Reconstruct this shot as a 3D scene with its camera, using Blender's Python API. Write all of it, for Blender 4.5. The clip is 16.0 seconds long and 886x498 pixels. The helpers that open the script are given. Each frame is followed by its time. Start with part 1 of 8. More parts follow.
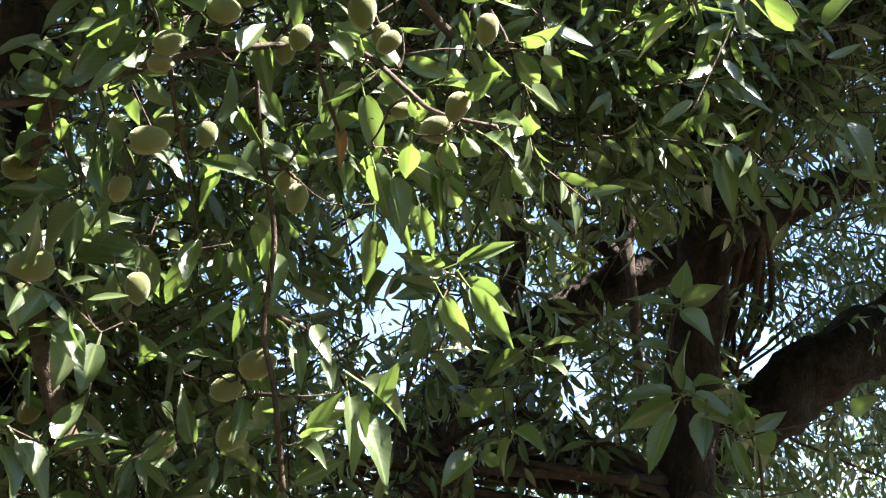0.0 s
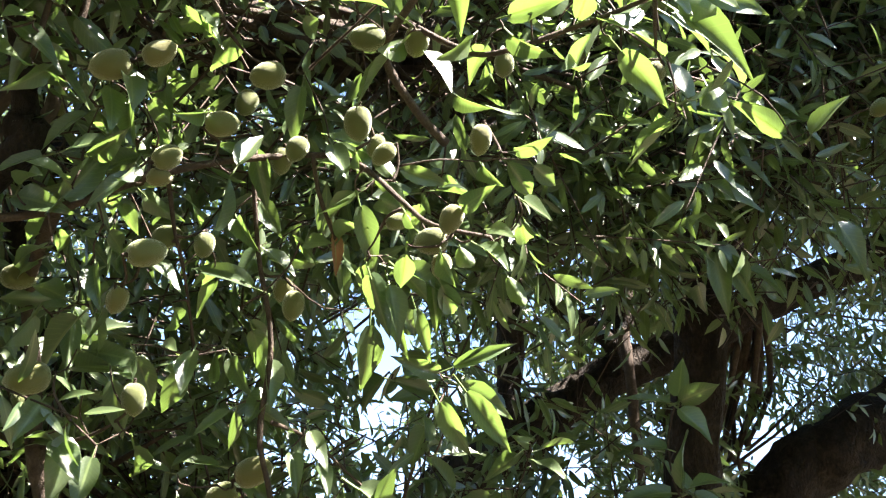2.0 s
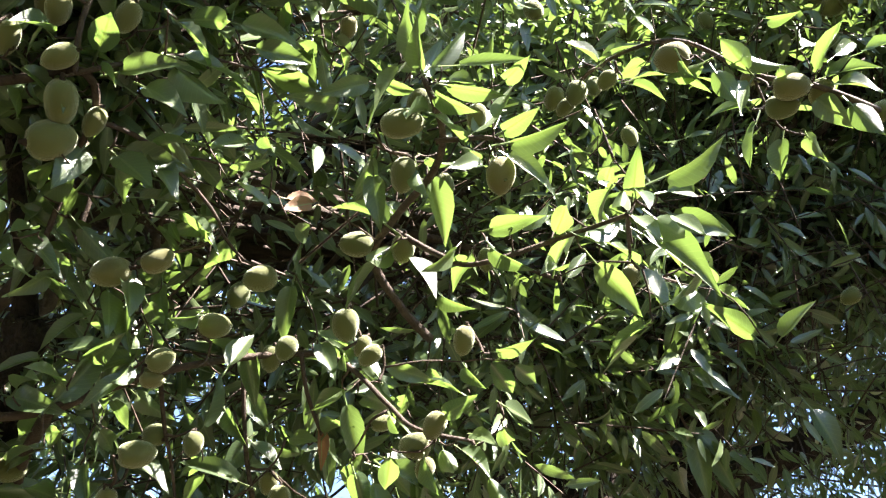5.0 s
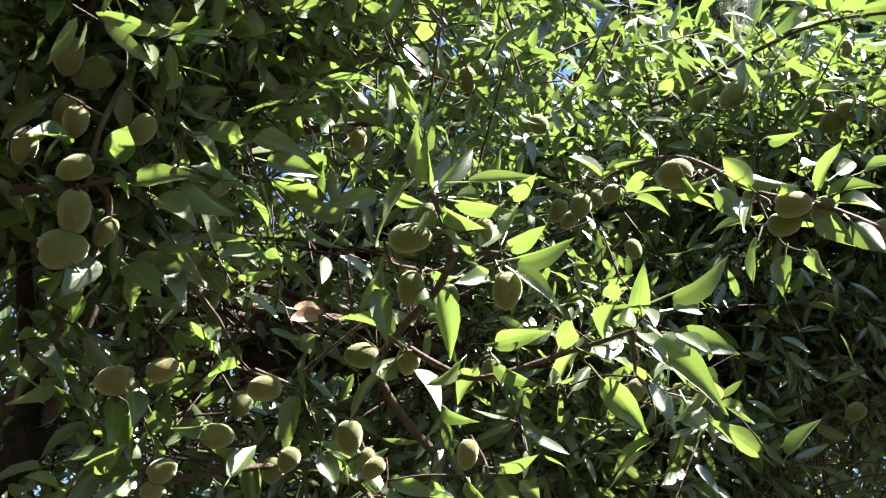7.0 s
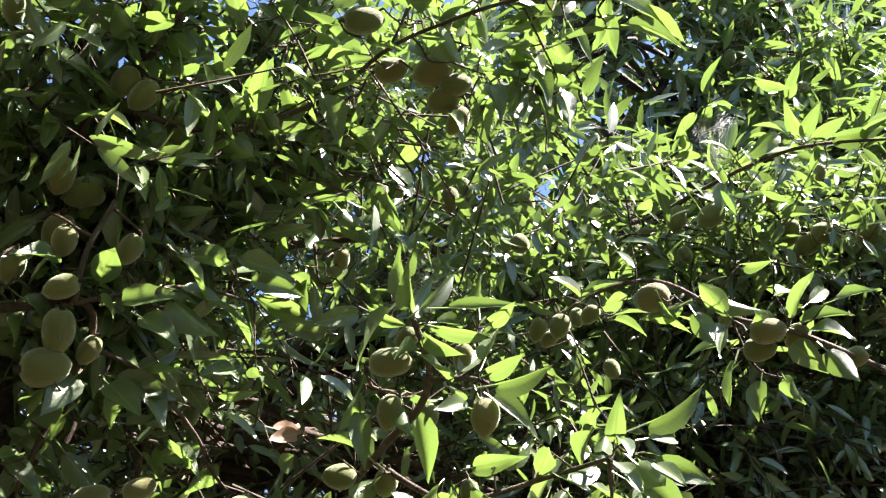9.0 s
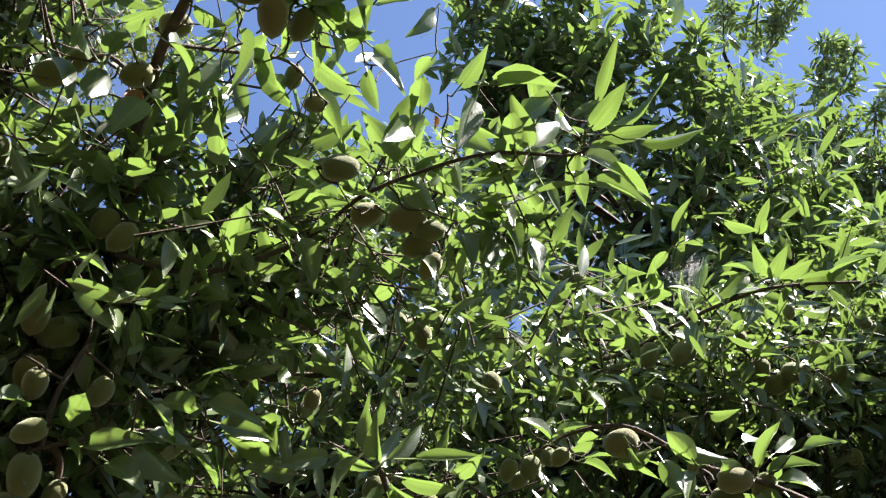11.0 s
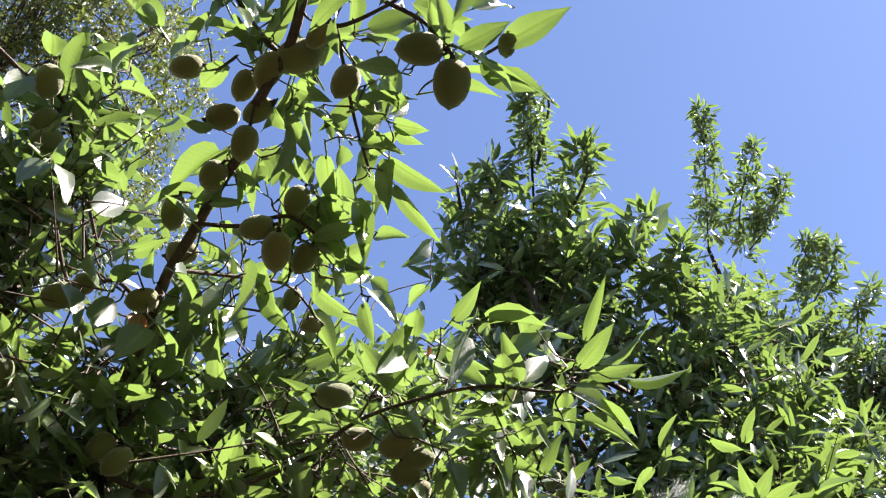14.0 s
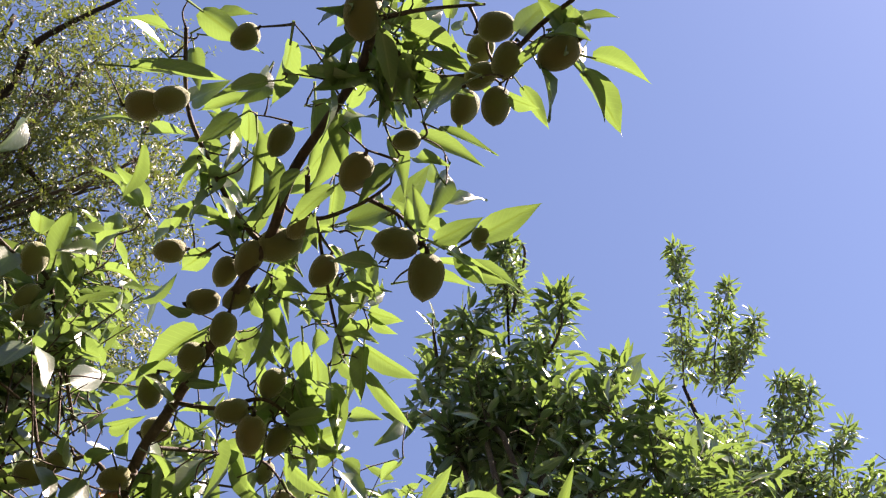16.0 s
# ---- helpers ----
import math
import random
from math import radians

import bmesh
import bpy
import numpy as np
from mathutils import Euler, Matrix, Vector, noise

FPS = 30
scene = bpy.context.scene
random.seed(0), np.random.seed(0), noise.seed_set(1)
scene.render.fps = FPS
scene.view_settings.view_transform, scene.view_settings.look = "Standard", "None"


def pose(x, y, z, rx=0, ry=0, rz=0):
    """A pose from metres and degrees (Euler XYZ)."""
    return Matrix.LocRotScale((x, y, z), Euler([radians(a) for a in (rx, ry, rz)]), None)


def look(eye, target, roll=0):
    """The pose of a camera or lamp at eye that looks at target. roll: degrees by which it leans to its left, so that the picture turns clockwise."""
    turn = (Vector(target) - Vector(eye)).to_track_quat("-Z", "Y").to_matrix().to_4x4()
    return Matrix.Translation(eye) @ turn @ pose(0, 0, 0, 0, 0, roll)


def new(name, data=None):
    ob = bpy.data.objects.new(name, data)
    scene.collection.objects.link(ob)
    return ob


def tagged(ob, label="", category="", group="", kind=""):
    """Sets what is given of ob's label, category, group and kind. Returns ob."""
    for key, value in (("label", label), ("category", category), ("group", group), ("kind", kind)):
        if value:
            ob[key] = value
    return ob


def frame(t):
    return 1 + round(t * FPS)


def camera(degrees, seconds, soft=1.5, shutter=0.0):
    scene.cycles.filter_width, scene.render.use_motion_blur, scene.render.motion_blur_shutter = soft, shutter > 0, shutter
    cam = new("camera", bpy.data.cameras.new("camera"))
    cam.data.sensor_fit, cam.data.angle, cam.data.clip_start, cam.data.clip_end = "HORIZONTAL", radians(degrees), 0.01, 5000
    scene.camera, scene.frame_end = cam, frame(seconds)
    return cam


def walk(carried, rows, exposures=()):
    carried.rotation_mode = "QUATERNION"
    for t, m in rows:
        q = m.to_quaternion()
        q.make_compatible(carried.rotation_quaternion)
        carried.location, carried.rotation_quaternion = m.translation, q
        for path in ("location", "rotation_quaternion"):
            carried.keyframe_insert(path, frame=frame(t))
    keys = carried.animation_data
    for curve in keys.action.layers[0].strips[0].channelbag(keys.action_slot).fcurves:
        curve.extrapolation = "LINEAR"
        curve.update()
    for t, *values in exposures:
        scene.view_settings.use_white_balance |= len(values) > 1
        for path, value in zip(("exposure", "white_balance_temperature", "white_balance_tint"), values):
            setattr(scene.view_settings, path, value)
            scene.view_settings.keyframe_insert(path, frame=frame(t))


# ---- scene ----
cam = camera(45.0, 16.0, soft=1.2)

PATH = [
    (0, (0.0016, 0.0071, 1.5533), (-0.0001, 1.9094, 2.1707), 0.02),
    (0.5, (-0.0016, 0.0040, 1.5588), (-0.0035, 1.8979, 2.2015), 0.20),
    (1, (0.0018, -0.0006, 1.5668), (0.0029, 1.8784, 2.2518), -0.09),
    (1.5, (0.0036, -0.0063, 1.5727), (0.0071, 1.8592, 2.2937), -0.29),
    (2, (0.0050, -0.0118, 1.5783), (0.0072, 1.8385, 2.3374), -0.48),
    (2.5, (0.0067, -0.0231, 1.5825), (0.0143, 1.8139, 2.3734), -0.63),
    (3, (0.0060, -0.0374, 1.5907), (0.0200, 1.7764, 2.4334), -0.53),
    (3.5, (0.0120, -0.0518, 1.6001), (0.0336, 1.7456, 2.4771), -0.66),
    (4, (0.0138, -0.0616, 1.6050), (0.0431, 1.7138, 2.5255), -0.68),
    (4.5, (0.0115, -0.0704, 1.6111), (0.0430, 1.6846, 2.5698), -0.65),
    (5, (0.0073, -0.0798, 1.6176), (0.0362, 1.6521, 2.6174), -0.48),
    (7.5, (0.0002, -0.0942, 1.6261), (0.0354, 1.5092, 2.8210), 0.73),
    (8, (-0.0011, -0.0989, 1.6280), (0.0518, 1.4770, 2.8584), 0.86),
    (8.5, (0.0004, -0.1105, 1.6291), (0.0509, 1.4347, 2.8979), 0.74),
    (11, (0.0113, -0.1679, 1.6480), (0.0914, 1.1973, 3.1074), 0.84),
    (11.5, (0.0066, -0.1734, 1.6432), (0.0821, 1.1500, 3.1409), 1.46),
    (12, (0.0061, -0.1865, 1.6440), (0.0797, 1.0930, 3.1794), 1.80),
    (12.5, (0.0034, -0.2027, 1.6512), (0.0869, 1.0365, 3.2188), 1.42),
    (13, (0.0003, -0.2165, 1.6472), (0.0848, 0.9758, 3.2507), 1.50),
    (13.5, (0.0051, -0.2261, 1.6528), (0.0806, 0.9345, 3.2799), 1.68),
    (14, (-0.0019, -0.2487, 1.6586), (0.0777, 0.8586, 3.3221), 1.68),
    (14.5, (-0.0083, -0.2741, 1.6650), (0.0965, 0.7944, 3.3524), 1.00),
    (15, (-0.0020, -0.3034, 1.6646), (0.1014, 0.7044, 3.3890), 0.96),
    (15.5, (0.0016, -0.3205, 1.6646), (0.0976, 0.6355, 3.4187), 1.01),
    (16, (-0.0052, -0.3375, 1.6676), (0.0916, 0.5677, 3.4484), 0.93),
]
walk(cam, [(t, look(eye, target, roll)) for t, eye, target, roll in PATH],
     exposures=[(0, 3.36, 6550, 17), (2, 3.58, 6550, 17), (3, 3.66, 6550, 18), (5, 3.45, 6500, 19), (7.5, 3.1, 6500, 19), (8.5, 3.1, 6550, 18), (11, 2.5, 6450, 18), (13, 2.36, 6400, 19), (14.5, 2.6, 6650, 24), (15.3, 2.6, 6950, 27), (16, 2.45, 7250, 30)])

# ---- light ----
SUN = Vector((0.52, -0.16, 0.84)).normalized()
world = bpy.data.worlds.new("world")
scene.world = world
world.use_nodes = True
wn = world.node_tree
sky = wn.nodes.new("ShaderNodeTexSky")
sky.sky_type = "NISHITA"
sky.sun_disc = False
sky.sun_elevation = math.asin(SUN.z)
sky.sun_rotation = math.atan2(SUN.x, SUN.y)
sky.altitude = 1200
sky.air_density, sky.dust_density, sky.ozone_density = 1.0, 0.4, 3.0
wn.nodes["Background"].inputs["Strength"].default_value = 0.05
wn.links.new(sky.outputs[0], wn.nodes["Background"].inputs["Color"])
sun_data = bpy.data.lights.new("sun", "SUN")
sun_data.energy, sun_data.angle, sun_data.color = 5.0, radians(0.53), (1.0, 0.95, 0.86)
sun_ob = new("sun", sun_data)
sun_ob.matrix_world = look(SUN * 30, (0, 0, 0))


# ---- materials ----
def material(name):
    m = bpy.data.materials.new(name)
    m.use_nodes = True
    m.node_tree.nodes.clear()
    return m, m.node_tree


def node(tree, kind, links=(), **values):
    n = tree.nodes.new("ShaderNode" + kind)
    for key, value in values.items():
        setattr_plain(n, key, value)
    for socket, source in links:
        tree.links.new(source, n.inputs[socket])
    return n


def setattr_plain(n, key, value):
    if key == "operation":
        n.operation = value
    elif key == "blend":
        n.blend_type = value
    elif key == "data_type":
        n.data_type = value
    elif key == "coordinates":
        n.uv_map = value
    else:
        n.inputs[key.replace("_", " ")].default_value = value


def ramp(tree, source, stops):
    n = tree.nodes.new("ShaderNodeValToRGB")
    while len(n.color_ramp.elements) < len(stops):
        n.color_ramp.elements.new(0.5)
    for e, (at, colour) in zip(n.color_ramp.elements, stops):
        e.position, e.color = at, (*colour, 1)
    tree.links.new(source, n.inputs[0])
    return n.outputs[0]


def math_node(tree, operation, a, b=0.0):
    n = tree.nodes.new("ShaderNodeMath")
    n.operation = operation
    for i, v in enumerate((a, b)):
        if isinstance(v, (int, float)):
            n.inputs[i].default_value = v
        else:
            tree.links.new(v, n.inputs[i])
    return n.outputs[0]


def mix_colour(tree, fac, a, b, blend="MIX"):
    n = tree.nodes.new("ShaderNodeMix")
    n.data_type, n.blend_type = "RGBA", blend
    for i, v in ((0, fac), (6, a), (7, b)):
        if isinstance(v, (int, float)):
            n.inputs[i].default_value = v
        elif isinstance(v, tuple):
            n.inputs[i].default_value = (*v, 1)
        else:
            tree.links.new(v, n.inputs[i])
    return n.outputs[2]


def noise_node(tree, scale, detail=3.0, vector=None, rough=0.55):
    n = tree.nodes.new("ShaderNodeTexNoise")
    n.inputs["Scale"].default_value = scale
    n.inputs["Detail"].default_value = detail
    n.inputs["Roughness"].default_value = rough
    if vector:
        tree.links.new(vector, n.inputs["Vector"])
    return n.outputs["Fac"]


def leaf_material(name, deep, fresh, through_colour, gloss=0.42, per_island=True, share=0.27, shine=1.0):
    """Leaf blade: colour varies leaf by leaf, pale midrib and side veins, gloss above, light comes through."""
    m, t = material(name)
    geo = t.nodes.new("ShaderNodeNewGeometry")
    info = t.nodes.new("ShaderNodeObjectInfo")
    tex = t.nodes.new("ShaderNodeTexCoord")
    sep = t.nodes.new("ShaderNodeSeparateXYZ")
    t.links.new(tex.outputs["UV"], sep.inputs[0])
    rnd = geo.outputs["Random Per Island"] if per_island else info.outputs["Random"]
    across = math_node(t, "ABSOLUTE", math_node(t, "SUBTRACT", sep.outputs[0], 0.5))
    rib = math_node(t, "LESS_THAN", across, 0.045)
    side = math_node(t, "SINE", math_node(t, "MULTIPLY", math_node(t, "SUBTRACT", sep.outputs[1], math_node(t, "MULTIPLY", across, 0.35)), 85.0))
    vein = math_node(t, "MULTIPLY", math_node(t, "GREATER_THAN", side, 0.86), 0.35)
    col = ramp(t, rnd, [(0.0, deep), (0.55, tuple((a + b) / 2 for a, b in zip(deep, fresh))), (1.0, fresh)])
    blotch = noise_node(t, 60.0, 4.0, tex.outputs["Object"])
    col = mix_colour(t, math_node(t, "MULTIPLY", blotch, 0.35), col, (0.075, 0.12, 0.03))
    spots = noise_node(t, 420.0, 2.0, tex.outputs["Object"])
    col = mix_colour(t, math_node(t, "MULTIPLY", math_node(t, "GREATER_THAN", spots, 0.72), 0.45), col, (0.16, 0.12, 0.04))
    col = mix_colour(t, math_node(t, "MAXIMUM", math_node(t, "MULTIPLY", rib, 0.55), math_node(t, "MULTIPLY", vein, 0.5)), col, (0.24, 0.32, 0.12))
    bump = t.nodes.new("ShaderNodeBump")
    bump.inputs["Strength"].default_value = 0.25
    bump.inputs["Distance"].default_value = 0.002
    t.links.new(math_node(t, "ADD", math_node(t, "MULTIPLY", blotch, 0.8), math_node(t, "SUBTRACT", 0.0, vein)), bump.inputs["Height"])
    p = t.nodes.new("ShaderNodeBsdfPrincipled")
    t.links.new(col, p.inputs["Base Color"])
    t.links.new(math_node(t, "ADD", gloss - 0.08, math_node(t, "MULTIPLY", blotch, 0.16)), p.inputs["Roughness"])
    p.inputs["Specular IOR Level"].default_value = shine
    p.inputs["Coat Weight"].default_value = 0.30 * shine
    p.inputs["Coat Roughness"].default_value = gloss - 0.04
    p.inputs["Coat IOR"].default_value = 1.7
    t.links.new(bump.outputs[0], p.inputs["Normal"])
    tr = t.nodes.new("ShaderNodeBsdfTranslucent")
    thr = mix_colour(t, math_node(t, "MULTIPLY", rnd, 0.5), through_colour, tuple(min(1, c * 1.35) for c in through_colour))
    thr = mix_colour(t, math_node(t, "MULTIPLY", rib, 0.6), thr, (0.12, 0.18, 0.02))
    t.links.new(thr, tr.inputs["Color"])
    mix = t.nodes.new("ShaderNodeMixShader")
    mix.inputs[0].default_value = share
    out = t.nodes.new("ShaderNodeOutputMaterial")
    t.links.new(p.outputs[0], mix.inputs[1])
    t.links.new(tr.outputs[0], mix.inputs[2])
    t.links.new(mix.outputs[0], out.inputs[0])
    return m


def rough_material(name, stops, scale, stretch=(1, 1, 1), bump=0.6, depth=0.01, roughness=0.85, fine=6.0):
    """Bark, soil and the like: two scales of noise for colour and relief."""
    m, t = material(name)
    tex = t.nodes.new("ShaderNodeTexCoord")
    mp = t.nodes.new("ShaderNodeMapping")
    mp.inputs["Scale"].default_value = stretch
    t.links.new(tex.outputs["Object"], mp.inputs["Vector"])
    a = noise_node(t, scale, 6.0, mp.outputs[0], 0.65)
    b = noise_node(t, scale * fine, 4.0, mp.outputs[0], 0.6)
    both = math_node(t, "ADD", math_node(t, "MULTIPLY", a, 0.65), math_node(t, "MULTIPLY", b, 0.35))
    col = ramp(t, both, stops)
    bm_ = t.nodes.new("ShaderNodeBump")
    bm_.inputs["Strength"].default_value = bump
    bm_.inputs["Distance"].default_value = depth
    t.links.new(both, bm_.inputs["Height"])
    p = t.nodes.new("ShaderNodeBsdfPrincipled")
    p.inputs["Roughness"].default_value = roughness
    p.inputs["Specular IOR Level"].default_value = 0.25
    t.links.new(col, p.inputs["Base Color"])
    t.links.new(bm_.outputs[0], p.inputs["Normal"])
    out = t.nodes.new("ShaderNodeOutputMaterial")
    t.links.new(p.outputs[0], out.inputs[0])
    return m


LEAF = leaf_material("almond_leaf", (0.034, 0.065, 0.029), (0.088, 0.122, 0.054), (0.162, 0.264, 0.050), gloss=0.33, share=0.30, shine=0.95)
LEAF_NEAR = leaf_material("almond_leaf_near", (0.034, 0.065, 0.029), (0.088, 0.122, 0.054), (0.162, 0.264, 0.050), gloss=0.36, share=0.36, shine=0.95, per_island=False)
LEAF_FAR = leaf_material("feathery_leaf", (0.045, 0.064, 0.020), (0.095, 0.118, 0.034), (0.16, 0.21, 0.03), gloss=0.55, shine=0.35)
BARK = rough_material("bark", [(0.32, (0.006, 0.004, 0.003)), (0.50, (0.020, 0.014, 0.009)), (0.64, (0.048, 0.034, 0.022)), (0.80, (0.13, 0.10, 0.07))], 22.0, (1, 1, 0.55), 1.0, 0.05)
TWIG = rough_material("twig_bark", [(0.30, (0.024, 0.017, 0.012)), (0.55, (0.070, 0.050, 0.036)), (0.75, (0.16, 0.125, 0.095))], 45.0, (1, 1, 1), 0.8, 0.008, 0.75)
SOIL = rough_material("dry_soil", [(0.30, (0.040, 0.032, 0.020)), (0.50, (0.075, 0.058, 0.036)), (0.62, (0.040, 0.055, 0.020)), (0.80, (0.10, 0.08, 0.05))], 1.6, (1, 1, 1), 0.6, 0.04, 0.95, 12.0)


WEB, web_tree = material("cobweb")
web_shader = node(web_tree, "BsdfDiffuse", Color=(0.75, 0.76, 0.74, 1))
web_out = node(web_tree, "OutputMaterial", [("Surface", web_shader.outputs[0])])
DRY = leaf_material("dry_leaf", (0.16, 0.060, 0.018), (0.30, 0.11, 0.035), (0.40, 0.14, 0.03), gloss=0.7, per_island=False, share=0.25)


def fruit_material():
    """Green almond hull: grey-green felt with browner flecks and a soft sheen."""
    m, t = material("almond_hull")
    info = t.nodes.new("ShaderNodeObjectInfo")
    tex = t.nodes.new("ShaderNodeTexCoord")
    a = noise_node(t, 5.0, 4.0, tex.outputs["Object"])
    b = noise_node(t, 45.0, 3.0, tex.outputs["Object"])
    c = noise_node(t, 220.0, 2.0, tex.outputs["Object"])
    col = ramp(t, info.outputs["Random"], [(0.0, (0.088, 0.112, 0.034)), (0.6, (0.114, 0.126, 0.038)), (1.0, (0.140, 0.122, 0.042))])
    col = mix_colour(t, math_node(t, "MULTIPLY", a, 0.6), col, (0.132, 0.136, 0.048))
    col = mix_colour(t, math_node(t, "MULTIPLY", math_node(t, "GREATER_THAN", b, 0.66), 0.45), col, (0.17, 0.13, 0.06))
    bump = t.nodes.new("ShaderNodeBump")
    bump.inputs["Strength"].default_value = 0.35
    bump.inputs["Distance"].default_value = 0.02
    t.links.new(math_node(t, "ADD", math_node(t, "MULTIPLY", b, 0.5), math_node(t, "MULTIPLY", c, 0.5)), bump.inputs["Height"])
    p = t.nodes.new("ShaderNodeBsdfPrincipled")
    p.inputs["Roughness"].default_value = 0.8
    p.inputs["Specular IOR Level"].default_value = 0.25
    p.inputs["Sheen Weight"].default_value = 0.65
    p.inputs["Sheen Roughness"].default_value = 0.4
    p.inputs["Sheen Tint"].default_value = (0.9, 0.95, 0.75, 1)
    t.links.new(col, p.inputs["Base Color"])
    t.links.new(bump.outputs[0], p.inputs["Normal"])
    out = t.nodes.new("ShaderNodeOutputMaterial")
    t.links.new(p.outputs[0], out.inputs[0])
    return m


HULL = fruit_material()


# ---- building blocks ----
def link_mesh(name, verts, tris, mat, parent=None, uv=None, smooth=True):
    """One mesh object from vertex and triangle arrays made by the code below."""
    me = bpy.data.meshes.new(name)
    verts, tris = np.asarray(verts, np.float32), np.asarray(tris, np.int32)
    me.vertices.add(len(verts))
    me.vertices.foreach_set("co", verts.ravel())
    me.loops.add(tris.size)
    me.loops.foreach_set("vertex_index", tris.ravel())
    me.polygons.add(len(tris))
    me.polygons.foreach_set("loop_start", np.arange(0, tris.size, 3, dtype=np.int32))
    if smooth:
        me.polygons.foreach_set("use_smooth", np.ones(len(tris), bool))
    if uv is not None:
        layer = me.uv_layers.new(name="UVMap")
        layer.data.foreach_set("uv", np.asarray(uv, np.float32)[tris.ravel()].ravel())
    me.materials.append(mat)
    me.update(calc_edges=True)
    me.validate()
    return attach(new(name, me), parent)


def attach(ob, parent):
    """Makes ob a part of parent, with its mesh staying in the world's metres."""
    ob.parent = parent
    if parent is not None and parent.type == "EMPTY":
        ob.matrix_parent_inverse = Matrix.Translation(-parent.location)
    return ob


def tube_arrays(points, radii, sides=8, knobbly=0.0, rng=None, steps=4):
    """A tapered limb through a smooth line of points: vertices and triangles, closed at both ends."""
    pts = np.asarray(points, float)
    n = len(pts)
    fine, rad = [], []
    for i in range(n - 1):
        p0, p1, p2, p3 = pts[max(i - 1, 0)], pts[i], pts[i + 1], pts[min(i + 2, n - 1)]
        for k in range(steps):
            u = k / steps
            fine.append(0.5 * (2 * p1 + (p2 - p0) * u + (2 * p0 - 5 * p1 + 4 * p2 - p3) * u * u + (3 * p1 - p0 - 3 * p2 + p3) * u ** 3))
            rad.append(radii[i] * (1 - u) + radii[i + 1] * u)
    fine.append(pts[-1])
    rad.append(radii[-1])
    fine, rad = np.array(fine), np.array(rad)
    tang = np.gradient(fine, axis=0)
    tang /= np.linalg.norm(tang, axis=1)[:, None] + 1e-9
    ref = np.array((0.31, 0.17, 0.93)) if abs(tang[0][2]) < 0.8 else np.array((1.0, 0.1, 0.0))
    verts, tris = [], []
    for i, (c, t, r) in enumerate(zip(fine, tang, rad)):
        ref = ref - t * ref.dot(t)
        ref /= np.linalg.norm(ref)
        other = np.cross(t, ref)
        for s in range(sides):
            a = 2 * math.pi * s / sides
            swell = 1.0
            if knobbly:
                q = c * 9.0 + np.array((math.cos(a), math.sin(a), 0.0)) * 0.9
                swell += knobbly * noise.noise(Vector(q)) + 0.5 * knobbly * noise.noise(Vector(q * 2.7)) + 0.3 * knobbly * noise.noise(Vector(q * 6.3))
            verts.append(c + (ref * math.cos(a) + other * math.sin(a)) * r * swell)
    m = len(fine)
    for i in range(m - 1):
        for s in range(sides):
            a, b = i * sides + s, i * sides + (s + 1) % sides
            tris += [(a, b, b + sides), (a, b + sides, a + sides)]
    verts += [fine[0], fine[-1]]
    for s in range(sides):
        tris.append((m * sides, (s + 1) % sides, s))
        tris.append((m * sides + 1, (m - 1) * sides + s, (m - 1) * sides + (s + 1) % sides))
    return np.array(verts), np.array(tris)


def limb(name, points, radii, parent, mat=None, sides=16, knobbly=0.30, label=""):
    v, f = tube_arrays(points, radii, sides, knobbly, steps=10)
    ob = link_mesh(name, v, f, mat or BARK, parent)
    return tagged(ob, label) if label else ob


def join_arrays(pieces):
    verts, tris, at = [], [], 0
    for v, f in pieces:
        verts.append(v)
        tris.append(f + at)
        at += len(v)
    return np.concatenate(verts), np.concatenate(tris)


# simple blade: midrib of five stations, three on each edge
BLADE_MID = np.array((0.0, 0.16, 0.42, 0.72, 1.0))
BLADE_EDGE = np.array((0.16, 0.42, 0.72))
BLADE_WIDE = np.array((0.70, 1.0, 0.74))
BLADE_TRIS = np.array([(0, 5, 1), (1, 5, 6), (1, 6, 2), (2, 6, 7), (2, 7, 3), (3, 7, 4),
                       (0, 1, 8), (1, 9, 8), (1, 2, 9), (2, 10, 9), (2, 3, 10), (3, 4, 10)])


def blades(base, along, normal, length, width, fold, curl):
    """Many lance-shaped leaf blades at once, folded along the midrib and bent back towards the tip."""
    n = len(base)
    along = along / np.linalg.norm(along, axis=1)[:, None]
    normal = normal - along * (normal * along).sum(1)[:, None]
    normal /= np.linalg.norm(normal, axis=1)[:, None] + 1e-9
    side = np.cross(along, normal)

    def station(s, w, sign):
        drop = curl[:, None] * s * s * length[:, None]
        lift = fold[:, None] * w * width[:, None] * 0.5
        return (base + along * (s * (1 - 0.25 * curl[:, None] ** 2 * s)) * length[:, None]
                - normal * drop + normal * lift + sign * side * (w * width[:, None] * 0.5))
    cols = [station(s, 0.0, 0) for s in BLADE_MID]
    cols += [station(s, w, 1) for s, w in zip(BLADE_EDGE, BLADE_WIDE)]
    cols += [station(s, w, -1) for s, w in zip(BLADE_EDGE, BLADE_WIDE)]
    verts = np.stack(cols, axis=1).reshape(-1, 3)
    tris = (BLADE_TRIS[None] + (np.arange(n) * 11)[:, None, None]).reshape(-1, 3)
    one = np.array([(0.5, s) for s in BLADE_MID] + [(0.5 + 0.5 * w, s) for s, w in zip(BLADE_EDGE, BLADE_WIDE)]
                   + [(0.5 - 0.5 * w, s) for s, w in zip(BLADE_EDGE, BLADE_WIDE)])
    return verts, tris, np.tile(one, (n, 1))


def unit(v):
    return v / (np.linalg.norm(v, axis=-1, keepdims=True) + 1e-9)


